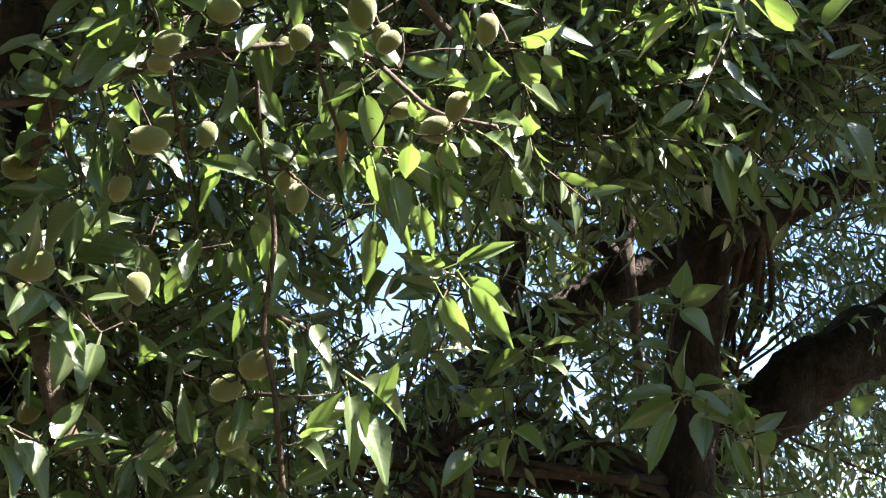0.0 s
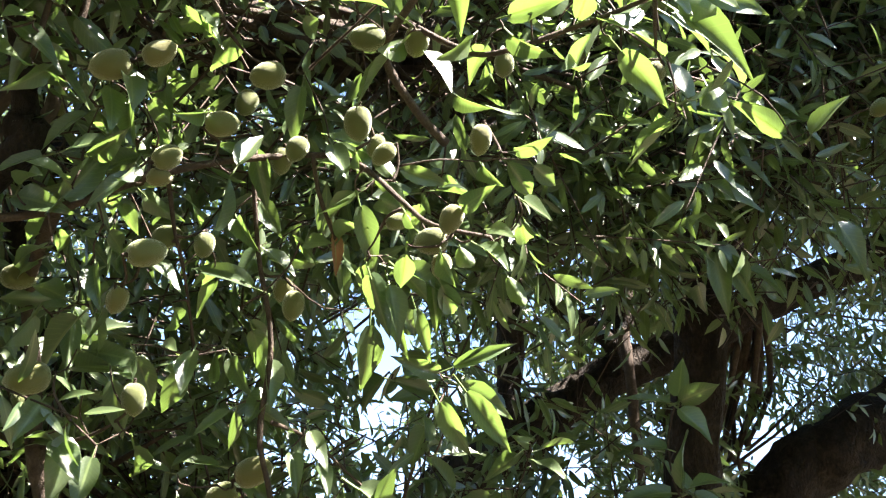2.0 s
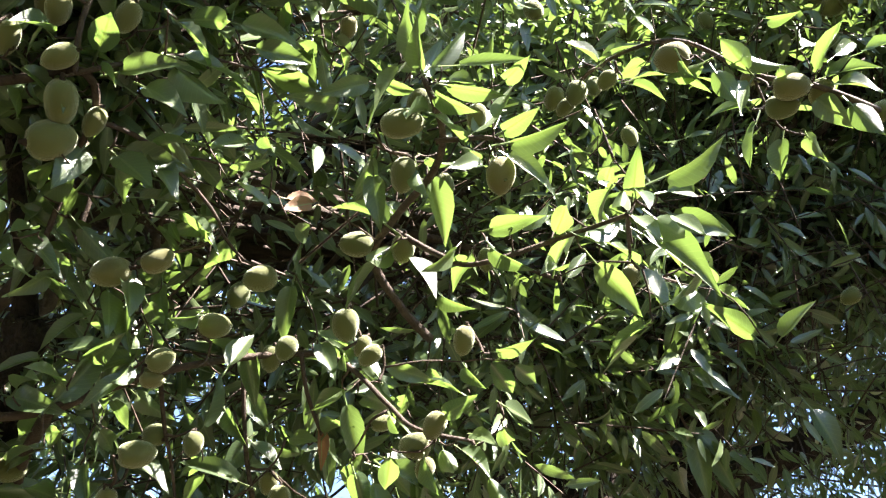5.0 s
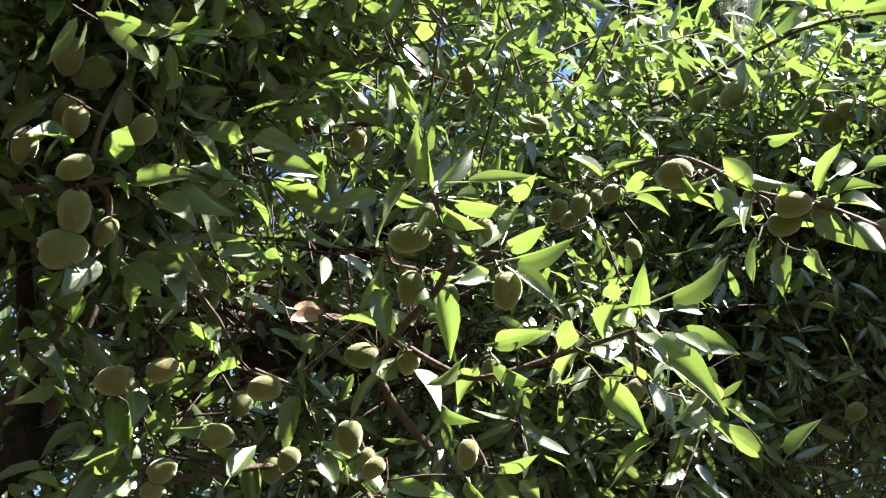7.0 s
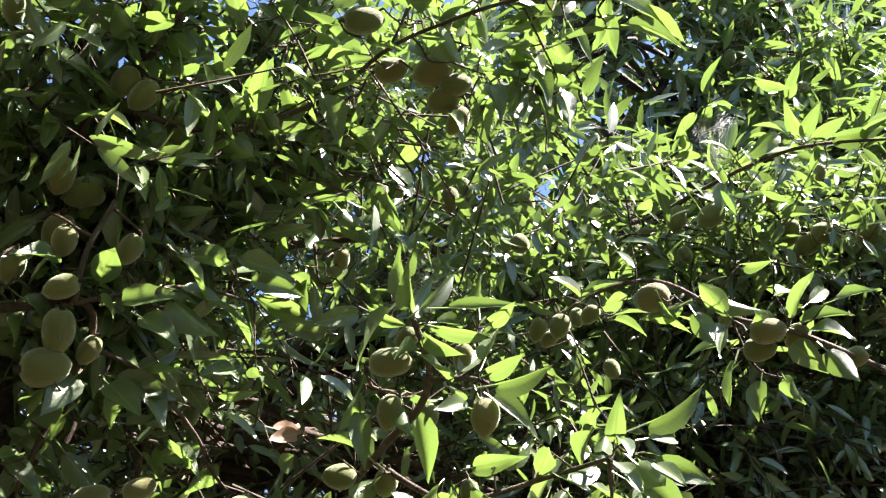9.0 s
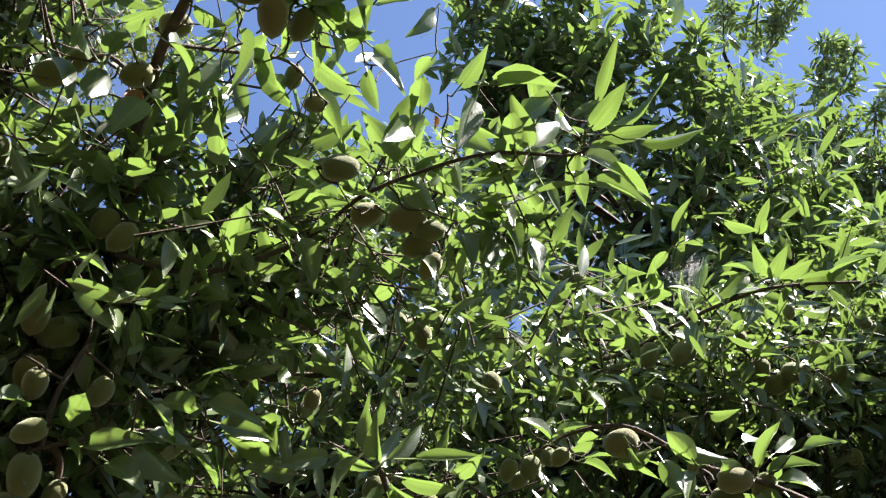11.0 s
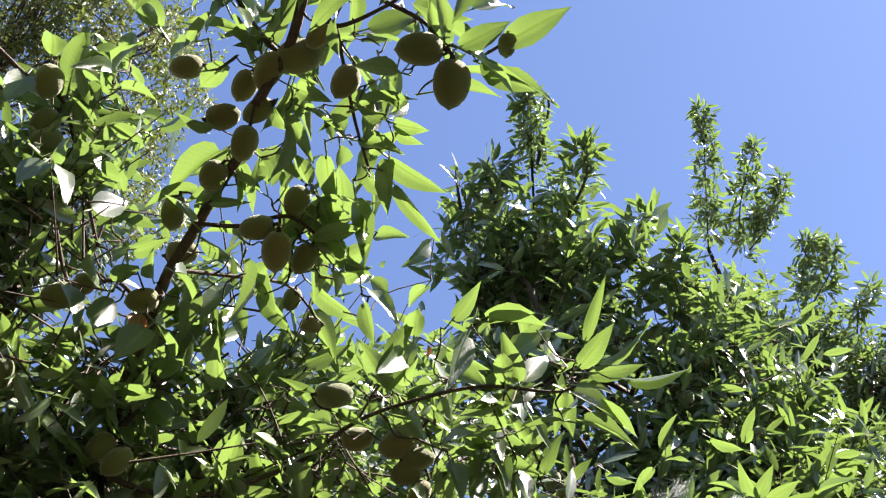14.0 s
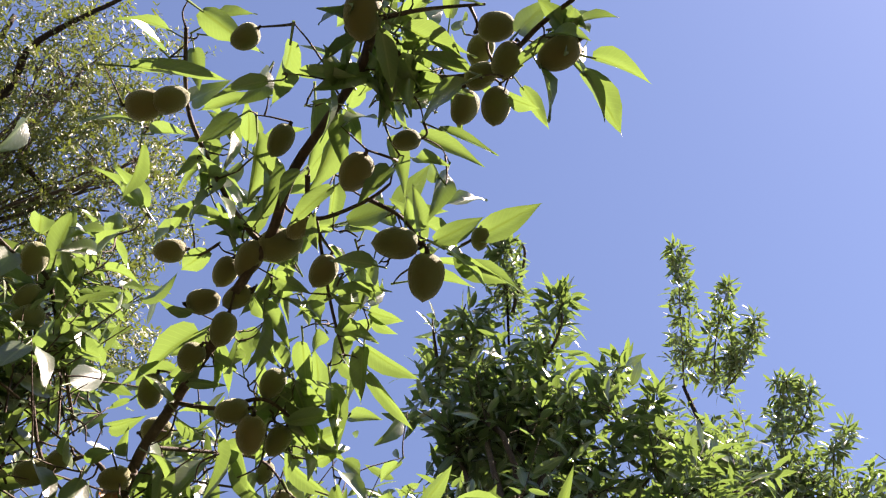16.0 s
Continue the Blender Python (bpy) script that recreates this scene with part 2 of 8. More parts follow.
# gaps in the canopy through which the sky shows: start, end, radius at either end
GAPS = [((-0.060, 1.206, 1.952), (-0.340, 5.807, 3.346), 0.052, 0.27),
        ((-0.040, 1.230, 1.800), (-0.240, 5.930, 2.600), 0.020, 0.09),
        ((0.620, 1.989, 2.486), (1.900, 5.698, 4.118), 0.05, 0.28),
        ((0.600, 1.965, 1.937), (1.850, 5.879, 2.831), 0.05, 0.27),
        ((0.260, 2.262, 1.979), (0.700, 5.900, 2.682), 0.05, 0.27),
        ((0.073, 0.961, 3.277), (0.230, 3.578, 6.934), 0.06, 0.24),
        ((0.025, 0.990, 3.500), (0.068, 3.322, 7.112), 0.05, 0.17)]


# openings towards the sun: a place that it reaches, and how wide the opening is
SUNLIT = [
    ((0.015, 0.963, 2.01), 0.160),
    ((0.237, 0.788, 2.163), 0.120),
    ((-0.172, 1.045, 2.133), 0.050),
    ((-0.372, 0.806, 2.187), 0.040),
    ((0.099, 1.016, 2.074), 0.050),
    ((-0.331, 1.259, 2.192), 0.050),
]
lane_rng = random.Random(8)
for _ in range(80):
    SUNLIT.append(((lane_rng.uniform(-0.40, 0.7), lane_rng.uniform(0.5, 1.4), lane_rng.uniform(2.0, 2.6)), lane_rng.uniform(0.018, 0.045)))
for _ in range(210):
    SUNLIT.append(((lane_rng.uniform(-1.3, 0.0), lane_rng.uniform(0.95, 2.9), lane_rng.uniform(2.0, 3.0)), lane_rng.uniform(0.03, 0.065)))
for _ in range(170):
    SUNLIT.append(((lane_rng.uniform(-0.95, -0.10), lane_rng.uniform(0.6, 1.7), lane_rng.uniform(2.45, 3.15)), lane_rng.uniform(0.03, 0.06)))


def clear_of_gaps(p):
    keep = np.ones(len(p), bool)
    for a, b, r0, r1 in GAPS:
        a, b = np.array(a), np.array(b)
        ab = b - a
        u = np.clip(((p - a) @ ab) / (ab @ ab), 0, 1)
        far = np.linalg.norm(p - (a + u[:, None] * ab), axis=1)
        ragged = 0.78 + 0.42 * np.sin(p[:, 0] * 31 + p[:, 2] * 17) * np.sin(p[:, 2] * 37 - p[:, 0] * 13 + p[:, 1] * 2)
        keep &= far > (r0 + (r1 - r0) * u) * ragged
    return keep


to_sun = np.array(SUN)
sun_right = np.array(SUN.cross(Vector((0, 1, 0))).normalized())
sun_ahead = np.cross(to_sun, sun_right)
CELL, SPAN = 0.005, 1600
lane_floor = np.full((SPAN, SPAN), 1e9)


def open_lanes():
    """Marks the openings towards the sun, seen along its rays."""
    for at, r in SUNLIT:
        cx, cy = np.dot(at, sun_right) / CELL + SPAN / 2, np.dot(at, sun_ahead) / CELL + SPAN / 2
        k = int(r / CELL) + 2
        ix, iy = np.meshgrid(np.arange(int(cx) - k, int(cx) + k + 1), np.arange(int(cy) - k, int(cy) + k + 1))
        ok = ((ix - cx) ** 2 + (iy - cy) ** 2 <= (r / CELL) ** 2) & (ix >= 0) & (iy >= 0) & (ix < SPAN) & (iy < SPAN)
        lane_floor[ix[ok], iy[ok]] = np.minimum(lane_floor[ix[ok], iy[ok]], np.dot(at, to_sun) + 0.05)


def clear_of_sun(p):
    """True where a point lies outside the openings towards the sun."""
    x = np.clip((p @ sun_right / CELL + SPAN / 2).astype(int), 0, SPAN - 1)
    y = np.clip((p @ sun_ahead / CELL + SPAN / 2).astype(int), 0, SPAN - 1)
    return p @ to_sun < lane_floor[x, y]


def shoots(seed, centre, radii, count, leaves=13, up=0.3, hang=0.0, out=0.6, length=(0.043, 0.072), twig=(0.15, 0.32), shell=0.5, broad=0.27, lit=True):
    """Leafy shoots in a rounded mass: where each twig starts and points, and every leaf on it."""
    rng = np.random.default_rng(seed)
    d = unit(rng.normal(size=(count, 3)))
    r = rng.random(count) ** (1 / (3 + 3 * shell))
    lump = 1 + 0.22 * np.sin(d[:, 0] * 7 + seed) * np.sin(d[:, 1] * 6 + 2 * seed) + 0.12 * rng.normal(size=count)
    start = np.array(centre) + d * np.array(radii) * (r * lump)[:, None]
    way = unit(out * d + (0, 0, up - hang) + 0.55 * rng.normal(size=(count, 3)))
    span = rng.uniform(*twig, count)
    start = start - way * span[:, None] * 0.5
    j = np.arange(leaves)
    s = (0.12 + 0.88 * (j + 0.5) / leaves)[None, :] + rng.uniform(-0.04, 0.04, (count, leaves))
    ref = unit(np.cross(way, rng.normal(size=(count, 3))))
    ref2 = np.cross(way, ref)
    turn = 2.399 * j[None, :] + rng.uniform(0, 6.28, (count, 1)) + rng.normal(0, 0.35, (count, leaves))
    radial = ref[:, None] * np.cos(turn)[..., None] + ref2[:, None] * np.sin(turn)[..., None]
    bow = np.array((0, 0, -1.0)) * (s ** 2)[..., None] * (0.10 * span)[:, None, None]
    base = start[:, None] + way[:, None] * (s * span[:, None])[..., None] + bow
    lean = rng.uniform(0.35, 1.0, (count, leaves, 1))
    along = unit(way[:, None] * lean + radial * 0.9 + np.array((0, 0, -0.35 - 0.8 * hang)) + 0.25 * rng.normal(size=(count, leaves, 3)))
    normal = unit(way[:, None] * 0.6 + np.array((0, -0.35, 0.4)) - radial * 0.2 + 0.7 * rng.normal(size=(count, leaves, 3)))
    size = rng.uniform(*length, (count, leaves)) * (0.75 + 0.25 * np.sin(math.pi * np.clip(s, 0, 1)))
    twigs = (start, start + way * span[:, None] * 0.55 - (0, 0, 0.01), start + way * span[:, None] - np.array((0, 0, 0.10)) * span[:, None])
    flat = lambda a: a.reshape(-1, 3)
    base, along, normal, size = flat(base + along * 0.012), flat(along), flat(normal), size.ravel()
    mid = base + along * size[:, None] * 0.5
    keep = clear_of_gaps(mid)
    if lit:
        keep &= clear_of_sun(mid)
    wide = size * rng.uniform(broad * 0.85, broad * 1.15, len(size))
    return (base[keep], along[keep], normal[keep], size[keep], wide[keep], rng.uniform(0.15, 0.5, len(size))[keep], rng.uniform(-0.05, 0.35, len(size))[keep]), twigs


def twig_arrays(twigs, thick=0.0022):
    a, b, c = twigs
    n = len(a)
    t = unit(c - a)
    ref = unit(np.cross(t, np.array((0.2, 0.9, 0.37))))
    other = np.cross(t, ref)
    rings = []
    for p, r in ((a, thick), (b, thick * 0.75), (c, thick * 0.4)):
        for k in range(3):
            ang = 2 * math.pi * k / 3
            rings.append(p + (ref * math.cos(ang) + other * math.sin(ang)) * r)
    verts = np.stack(rings, 1).reshape(-1, 3)
    one = []
    for i in (0, 3):
        for k in range(3):
            x, y = i + k, i + (k + 1) % 3
            one += [(x, y, y + 3), (x, y + 3, x + 3)]
    return verts, (np.array(one)[None] + (np.arange(n) * 9)[:, None, None]).reshape(-1, 3)


def grow(name, parent, seed, centre, radii, count, root=None, mat=None, thick=0.0022, boughs=14, **how):
    """A leafy part of a crown: its leaves as one mesh, its twigs as another, and boughs that carry them."""
    (base, along, normal, size, wide, fold, curl), twigs = shoots(seed, centre, radii, count, **how)
    v, f, uv = blades(base, along, normal, size, wide, fold, curl)
    tagged(link_mesh(name, v, f, mat or LEAF, parent, uv), kind="stuff")
    bare = clear_of_sun(twigs[1])
    for end in twigs:
        bare &= clear_of_gaps(end)
    pieces = [twig_arrays(tuple(a[bare] for a in twigs), thick)]
    if root is not None:
        rng = np.random.default_rng(seed + 500)
        root = np.array(root, float)
        pick = rng.choice(count, max(4, count // boughs), replace=False)
        for k in pick:
            goal = twigs[0][k]
            hub = np.array(centre) + (goal - np.array(centre)) * rng.uniform(0.1, 0.45)
            mid = (root + hub) / 2 + rng.normal(0, 0.06, 3)
            if not clear_of_gaps(np.array([mid, hub, goal, (mid + hub) / 2, (root + mid) / 2, (hub + goal) / 2])).all() or not clear_of_sun(np.array([hub, goal, (hub + goal) / 2])).all():
                continue
            pieces.append(tube_arrays([root + rng.normal(0, 0.03, 3), mid, hub, goal], [0.012 * thick / 0.0022, 0.010 * thick / 0.0022, 0.007 * thick / 0.0022, 0.003 * thick / 0.0022], 5, steps=3))
            near = np.argsort(np.linalg.norm(twigs[0] - hub, axis=1))[:5]
            for q in near:
                if not bare[q]:
                    continue
                pieces.append(tube_arrays([hub, (hub + twigs[0][q]) / 2 + rng.normal(0, 0.02, 3), twigs[0][q]], [0.006 * thick / 0.0022, 0.0045 * thick / 0.0022, 0.0024 * thick / 0.0022], 4, steps=2))
    v, f = join_arrays(pieces)
    tagged(link_mesh("twigwork", v, f, TWIG, parent), kind="stuff")


WAITING = []


def mass(*what, **how):
    """Notes a leafy part of a crown; it grows once the openings towards the sun are known."""
    WAITING.append((what, how))


def leader(parent, seed, foot, tip, count, reach=0.1, bushy=7, long=0.8, size=1.0):
    """An upright leading shoot: a stem with short leafy side shoots, longest low down."""
    rng = np.random.default_rng(seed)
    foot, tip = np.array(foot), np.array(tip)
    mid = (foot + tip) / 2 + rng.normal(0, 0.03, 3)
    limb("stem", [foot, mid, tip], [0.007, 0.005, 0.002], parent, TWIG, sides=6, knobbly=0.1)
    leaves, twigs = [], []
    for k in range(count):
        u = (k + 0.5) / count
        c = foot + (tip - foot) * u + rng.normal(0, 0.012, 3)
        r = reach * (1.15 - u) * rng.uniform(0.7, 1.25)
        part_leaves, part_twigs = shoots(seed * 50 + k, tuple(c), (r, r, r), bushy, up=0.8, out=0.8, twig=(0.05, 0.06 + long * r), length=(0.045 * size, 0.08 * size), leaves=8, lit=False)
        leaves.append(part_leaves)
        twigs.append(twig_arrays(part_twigs, 0.0018))
    v, f, uv = blades(*(np.concatenate(a) for a in zip(*leaves)))
    tagged(link_mesh("foliage", v, f, LEAF, parent, uv), kind="stuff")
    v, f = join_arrays(twigs)
    tagged(link_mesh("twigwork", v, f, TWIG, parent), kind="stuff")


def tree(name, at, label, category="tree", group=""):
    return tagged(pose_empty(name, at), label, category, group)


def pose_empty(name, at):
    ob = new(name)
    ob.location = at
    ob.empty_display_size = 0.2
    return ob


# ---- ground ----
rng = np.random.default_rng(4)
n = 90
xs = np.sign(np.linspace(-1, 1, n)) * np.abs(np.linspace(-1, 1, n)) ** 4 * 900
gx, gy = np.meshgrid(xs, xs)
gz = np.array([[0.05 * noise.noise(Vector((x * 0.7, y * 0.7, 0))) + 0.6 * noise.noise(Vector((x * 0.02, y * 0.02, 3))) * min(1, math.hypot(x, y) / 30) for x in xs] for y in xs])
gv = np.stack([gx, gy, gz], -1).reshape(-1, 3)
idx = np.arange(n * n).reshape(n, n)
gt = np.concatenate([np.stack([idx[:-1, :-1], idx[:-1, 1:], idx[1:, 1:]], -1).reshape(-1, 3), np.stack([idx[:-1, :-1], idx[1:, 1:], idx[1:, :-1]], -1).reshape(-1, 3)])
tagged(link_mesh("ground", gv, gt, SOIL), "dry brown orchard soil with sparse grass", "ground", kind="structure")


# ---- the trees ----
# stem close behind the near boughs, with the crown that rises beyond it
tree_mid = tree("almond_tree", (0.40, 2.22, 0.0), "almond tree with a dark straight stem and dense green crown", "tree", "almond trees")
limb("trunk", [(0.400, 2.220, -0.05), (0.430, 2.231, 0.991), (0.476, 2.148, 1.738), (0.526, 2.024, 2.257), (0.583, 1.915, 2.580), (0.590, 1.772, 2.809), (0.600, 1.708, 3.052)], [0.080, 0.062, 0.052, 0.050, 0.048, 0.045, 0.03], tree_mid)
limb("bough", [(0.590, 1.779, 2.759), (0.780, 1.892, 3.179), (1.100, 1.981, 3.688), (1.180, 2.080, 4.255)], [0.026, 0.017, 0.010, 0.004], tree_mid)
limb("bough", [(0.600, 1.721, 2.953), (0.500, 1.751, 3.462), (0.700, 1.954, 4.042), (0.850, 1.886, 4.460)], [0.028, 0.022, 0.010, 0.003], tree_mid)
limb("bough", [(0.550, 1.973, 2.383), (0.900, 1.855, 2.720), (1.300, 2.019, 2.995), (1.700, 2.034, 3.603)], [0.034, 0.024, 0.014, 0.006], tree_mid)
limb("bough", [(0.500, 1.751, 3.462), (0.520, 1.900, 4.200), (0.470, 1.760, 4.850), (0.420, 1.450, 5.120)], [0.016, 0.011, 0.006, 0.002], tree_mid)
LONG = dict(length=(0.075, 0.118), broad=0.27, leaves=10)
mass("foliage", tree_mid, 12, (0.470, 1.880, 4.720), (0.27, 0.26, 0.25), 190, (0.520, 1.900, 4.200), up=0.9, **LONG)
mass("foliage", tree_mid, 81, (0.270, 1.860, 4.700), (0.17, 0.22, 0.16), 66, (0.520, 1.900, 4.200), up=0.7, **LONG)
mass("foliage", tree_mid, 82, (0.690, 1.830, 4.600), (0.24, 0.26, 0.17), 115, (0.520, 1.900, 4.200), up=0.8, **LONG)
mass("foliage", tree_mid, 83, (0.900, 1.880, 4.440), (0.28, 0.28, 0.20), 130, (0.520, 1.900, 4.200), up=0.8, **LONG)
mass("foliage", tree_mid, 84, (0.720, 2.060, 4.220), (0.52, 0.34, 0.32), 340, (0.520, 1.900, 4.200), up=0.7, **LONG)
mass("foliage", tree_mid, 85, (1.230, 2.160, 4.230), (0.36, 0.34, 0.26), 170, (1.100, 1.921, 3.688), up=0.7, **LONG)
mass("foliage", tree_mid, 86, (0.980, 2.130, 3.780), (0.60, 0.40, 0.34), 260, (0.780, 1.892, 3.179), up=0.6, **LONG)
mass("foliage", tree_mid, 87, (1.900, 2.350, 3.700), (0.50, 0.55, 0.70), 300, (1.700, 2.034, 3.603), up=0.6, **LONG)
# added out of view on the sunward side, to shade the stems below
mass("foliage", tree_mid, 88, (1.800, 1.250, 3.350), (0.48, 0.55, 0.65), 420, (1.700, 2.034, 3.603), up=0.5, **LONG)
mass("foliage", tree_mid, 89, (0.280, 2.250, 3.450), (0.45, 0.30, 0.38), 210, (0.500, 1.751, 3.462), up=0.5, **LONG)
mass("foliage", tree_mid, 90, (0.150, 2.450, 3.000), (0.55, 0.30, 0.35), 230, (0.600, 1.721, 2.953), up=0.4, **LONG)
mass("foliage", tree_mid, 91, (0.700, 2.300, 3.300), (0.55, 0.30, 0.40), 240, (0.780, 1.892, 3.179), up=0.5, **LONG)
mass("foliage", tree_mid, 94, (0.720, 1.760, 2.760), (0.60, 0.22, 0.20), 400, (0.600, 1.779, 2.759), up=0.2, lit=False)
# two coarse masses, nearly all out of view, added to block the sun
mass("foliage", tree_mid, 92, (2.350, 2.750, 4.150), (0.60, 0.70, 0.65), 420, (1.700, 2.034, 3.603), up=0.4, length=(0.09, 0.14))
mass("foliage", tree_mid, 93, (2.250, 1.850, 3.450), (0.50, 0.60, 0.75), 380, (1.700, 2.034, 3.603), up=0.4, length=(0.09, 0.14))
leader(tree_mid, 13, (0.457, 1.581, 5.000), (0.386, 1.373, 5.188), 9, 0.055, 6, 0.6, 0.8)
leader(tree_mid, 14, (0.574, 1.700, 4.860), (0.616, 1.456, 5.003), 5, 0.07, 4, 0.9, 1.3)
leader(tree_mid, 15, (0.361, 1.745, 4.860), (0.279, 1.538, 4.950), 4, 0.07, 4, 0.9, 1.3)
leader(tree_mid, 18, (0.224, 1.785, 4.800), (0.164, 1.569, 4.884), 3, 0.06, 3, 0.9, 1.3)
leader(tree_mid, 19, (0.798, 1.739, 4.670), (0.829, 1.557, 4.787), 3, 0.06, 3, 0.9, 1.3)
leader(tree_mid, 20, (0.919, 1.826, 4.570), (0.946, 1.639, 4.705), 3, 0.06, 3, 0.9, 1.3)
mass("foliage", tree_mid, 16, (0.900, 1.620, 3.120), (0.62, 0.26, 0.20), 420, (0.600, 1.779, 2.759), up=0.5)
mass("foliage", tree_mid, 17, (0.950, 2.350, 2.950), (0.6, 0.35, 0.45), 150, (0.600, 1.779, 2.759), up=0.1, hang=0.3)

# old tree behind, with thick leaning stems
tree_back = tree("almond_tree", (0.30, 3.25, 0.0), "old almond tree with thick dark leaning stems and drooping shoots", "tree", "almond trees")
limb("trunk", [(0.300, 3.250, -0.05), (0.100, 3.197, 0.807), (-0.060, 3.137, 1.604), (-0.020, 3.073, 2.032), (0.123, 3.044, 2.165), (0.453, 3.010, 2.391), (0.686, 2.989, 2.488), (1.019, 2.949, 2.649), (1.297, 2.910, 2.758), (1.800, 2.910, 3.120)], [0.14, 0.12, 0.10, 0.085, 0.072, 0.060, 0.058, 0.055, 0.05, 0.04], tree_back)
limb("trunk", [(0.330, 3.280, -0.05), (0.500, 3.364, 1.089), (0.762, 3.304, 1.887), (0.929, 3.242, 2.032), (1.090, 3.184, 2.174), (1.335, 3.155, 2.308), (1.900, 3.177, 2.653)], [0.14, 0.12, 0.10, 0.10, 0.105, 0.11, 0.08], tree_back)
limb("bough", [(0.200, 2.998, 2.204), (0.193, 2.961, 2.320), (0.197, 2.900, 2.648), (0.158, 2.824, 3.064), (0.100, 2.840, 3.615)], [0.042, 0.038, 0.036, 0.033, 0.02], tree_back)
limb("bough", [(0.530, 2.958, 2.420), (0.460, 2.914, 2.515), (0.350, 2.905, 2.582), (0.240, 2.866, 2.710)], [0.032, 0.028, 0.022, 0.014], tree_back)
limb("bough", [(0.500, 2.934, 2.447), (0.530, 2.900, 2.614), (0.520, 2.839, 2.908), (0.560, 2.769, 3.403)], [0.03, 0.026, 0.022, 0.012], tree_back)
limb("bough", [(0.511, 2.855, 2.507), (0.520, 2.846, 2.354), (0.541, 2.910, 2.044), (0.550, 2.942, 1.812)], [0.016, 0.015, 0.012, 0.006], tree_back, TWIG)
mass("foliage", tree_back, 21, (0.000, 3.818, 3.105), (2.3, 0.9, 1.5), 2400, (0.100, 2.896, 3.219), hang=0.5, boughs=40)
mass("foliage", tree_back, 22, (0.300, 3.233, 3.304), (1.2, 0.5, 0.8), 750, (0.100, 2.896, 3.219), hang=0.4, boughs=30)
mass("foliage", tree_back, 23, (0.900, 3.551, 2.202), (0.9, 0.5, 0.5), 260, (0.900, 2.950, 2.621), hang=0.7)
mass("foliage", tree_back, 24, (1.75, 4.05, 3.1), (0.9, 0.5, 1.2), 420, (1.8, 3.0, 3.1), hang=0.4, boughs=40)

# the tree whose boughs hang over the path, stem outside on one side
tree_near = tree("almond_tree", (-1.25, 1.35, 0.0), "almond tree hung with green almonds over the path", "tree", "almond trees")
limb("trunk", [(-1.250, 1.350, -0.05), (-1.220, 1.436, 0.808), (-1.120, 1.443, 1.702), (-1.000, 1.310, 2.289), (-0.950, 1.127, 2.870)], [0.12, 0.10, 0.09, 0.07, 0.04], tree_near)
limb("bough", [(-1.120, 1.450, 1.653), (-0.900, 1.641, 1.730), (-0.660, 1.740, 1.959), (-0.700, 1.643, 2.221), (-0.680, 1.553, 2.431), (-0.600, 1.438, 2.812)], [0.05, 0.036, 0.026, 0.024, 0.02, 0.01], tree_near)
mass("foliage", tree_near, 31, (-0.950, 1.643, 2.437), (0.75, 0.6, 1.1), 1150, (-1.000, 1.310, 2.289), hang=0.25)
mass("foliage", tree_near, 32, (-0.050, 1.523, 2.572), (0.55, 0.30, 0.5), 380, (-0.600, 1.466, 2.614), hang=0.2)
mass("foliage", tree_near, 33, (-0.600, 1.700, 1.870), (0.44, 0.30, 0.40), 230, (-0.660, 1.740, 1.959), hang=0.5)
mass("foliage", tree_near, 34, (-0.480, 0.837, 2.778), (0.30, 0.22, 0.33), 150, (-0.950, 1.155, 2.672), up=0.4)
mass("foliage", tree_near, 35, (0.030, 1.054, 2.819), (0.34, 0.16, 0.16), 110, (-0.500, 1.155, 2.672), up=0.4)
mass("foliage", tree_near, 36, (-0.220, 1.237, 2.804), (0.42, 0.20, 0.26), 170, (-0.600, 1.353, 2.700), up=0.3)
limb("bough", [(-0.980, 1.345, 2.395), (-0.700, 1.784, 2.508), (-0.475, 1.807, 2.642), (-0.310, 1.739, 2.814), (-0.219, 1.713, 2.873), (-0.116, 1.693, 2.915), (0.050, 1.609, 3.038)], [0.040, 0.036, 0.034, 0.034, 0.032, 0.028, 0.012], tree_near)
limb("bough", [(-1.120, 1.457, 1.603), (-0.800, 1.167, 1.866), (-0.465, 1.026, 2.111), (-0.455, 1.014, 2.147), (-0.448, 0.999, 2.182), (-0.460, 0.900, 2.333)], [0.030, 0.024, 0.020, 0.019, 0.014, 0.006], tree_near)
limb("bough", [(-1.100, 1.482, 1.389), (-0.750, 2.596, 1.763), (-0.698, 2.782, 2.022), (-0.718, 2.728, 2.250), (-0.777, 2.654, 2.445), (-0.779, 2.593, 2.610), (-0.796, 2.529, 2.743), (-0.800, 2.302, 3.136)], [0.04, 0.03, 0.024, 0.022, 0.020, 0.019, 0.017, 0.01], tree_near)

mass("foliage", tree_near, 37, (-0.155, 0.90, 2.84), (0.24, 0.13, 0.15), 115, (-0.5, 1.1, 2.6), up=0.4)
mass("foliage", tree_near, 38, (-0.55, 0.64, 2.93), (0.20, 0.14, 0.16), 95, (-0.8, 1.0, 2.7), up=0.5)
mass("foliage", tree_near, 41, (-0.421, 0.953, 2.546), (0.24, 0.12, 0.22), 110, (-0.8, 1.167, 1.866), up=0.2, length=(0.055, 0.085))
mass("foliage", tree_near, 42, (-0.432, 0.819, 2.733), (0.22, 0.12, 0.20), 90, (-0.95, 1.127, 2.870), up=0.2, length=(0.055, 0.085))
mass("foliage", tree_near, 47, (-0.250, 1.380, 3.080), (0.34, 0.20, 0.20), 150, (-0.6, 1.35, 2.7), up=0.4, length=(0.055, 0.085))
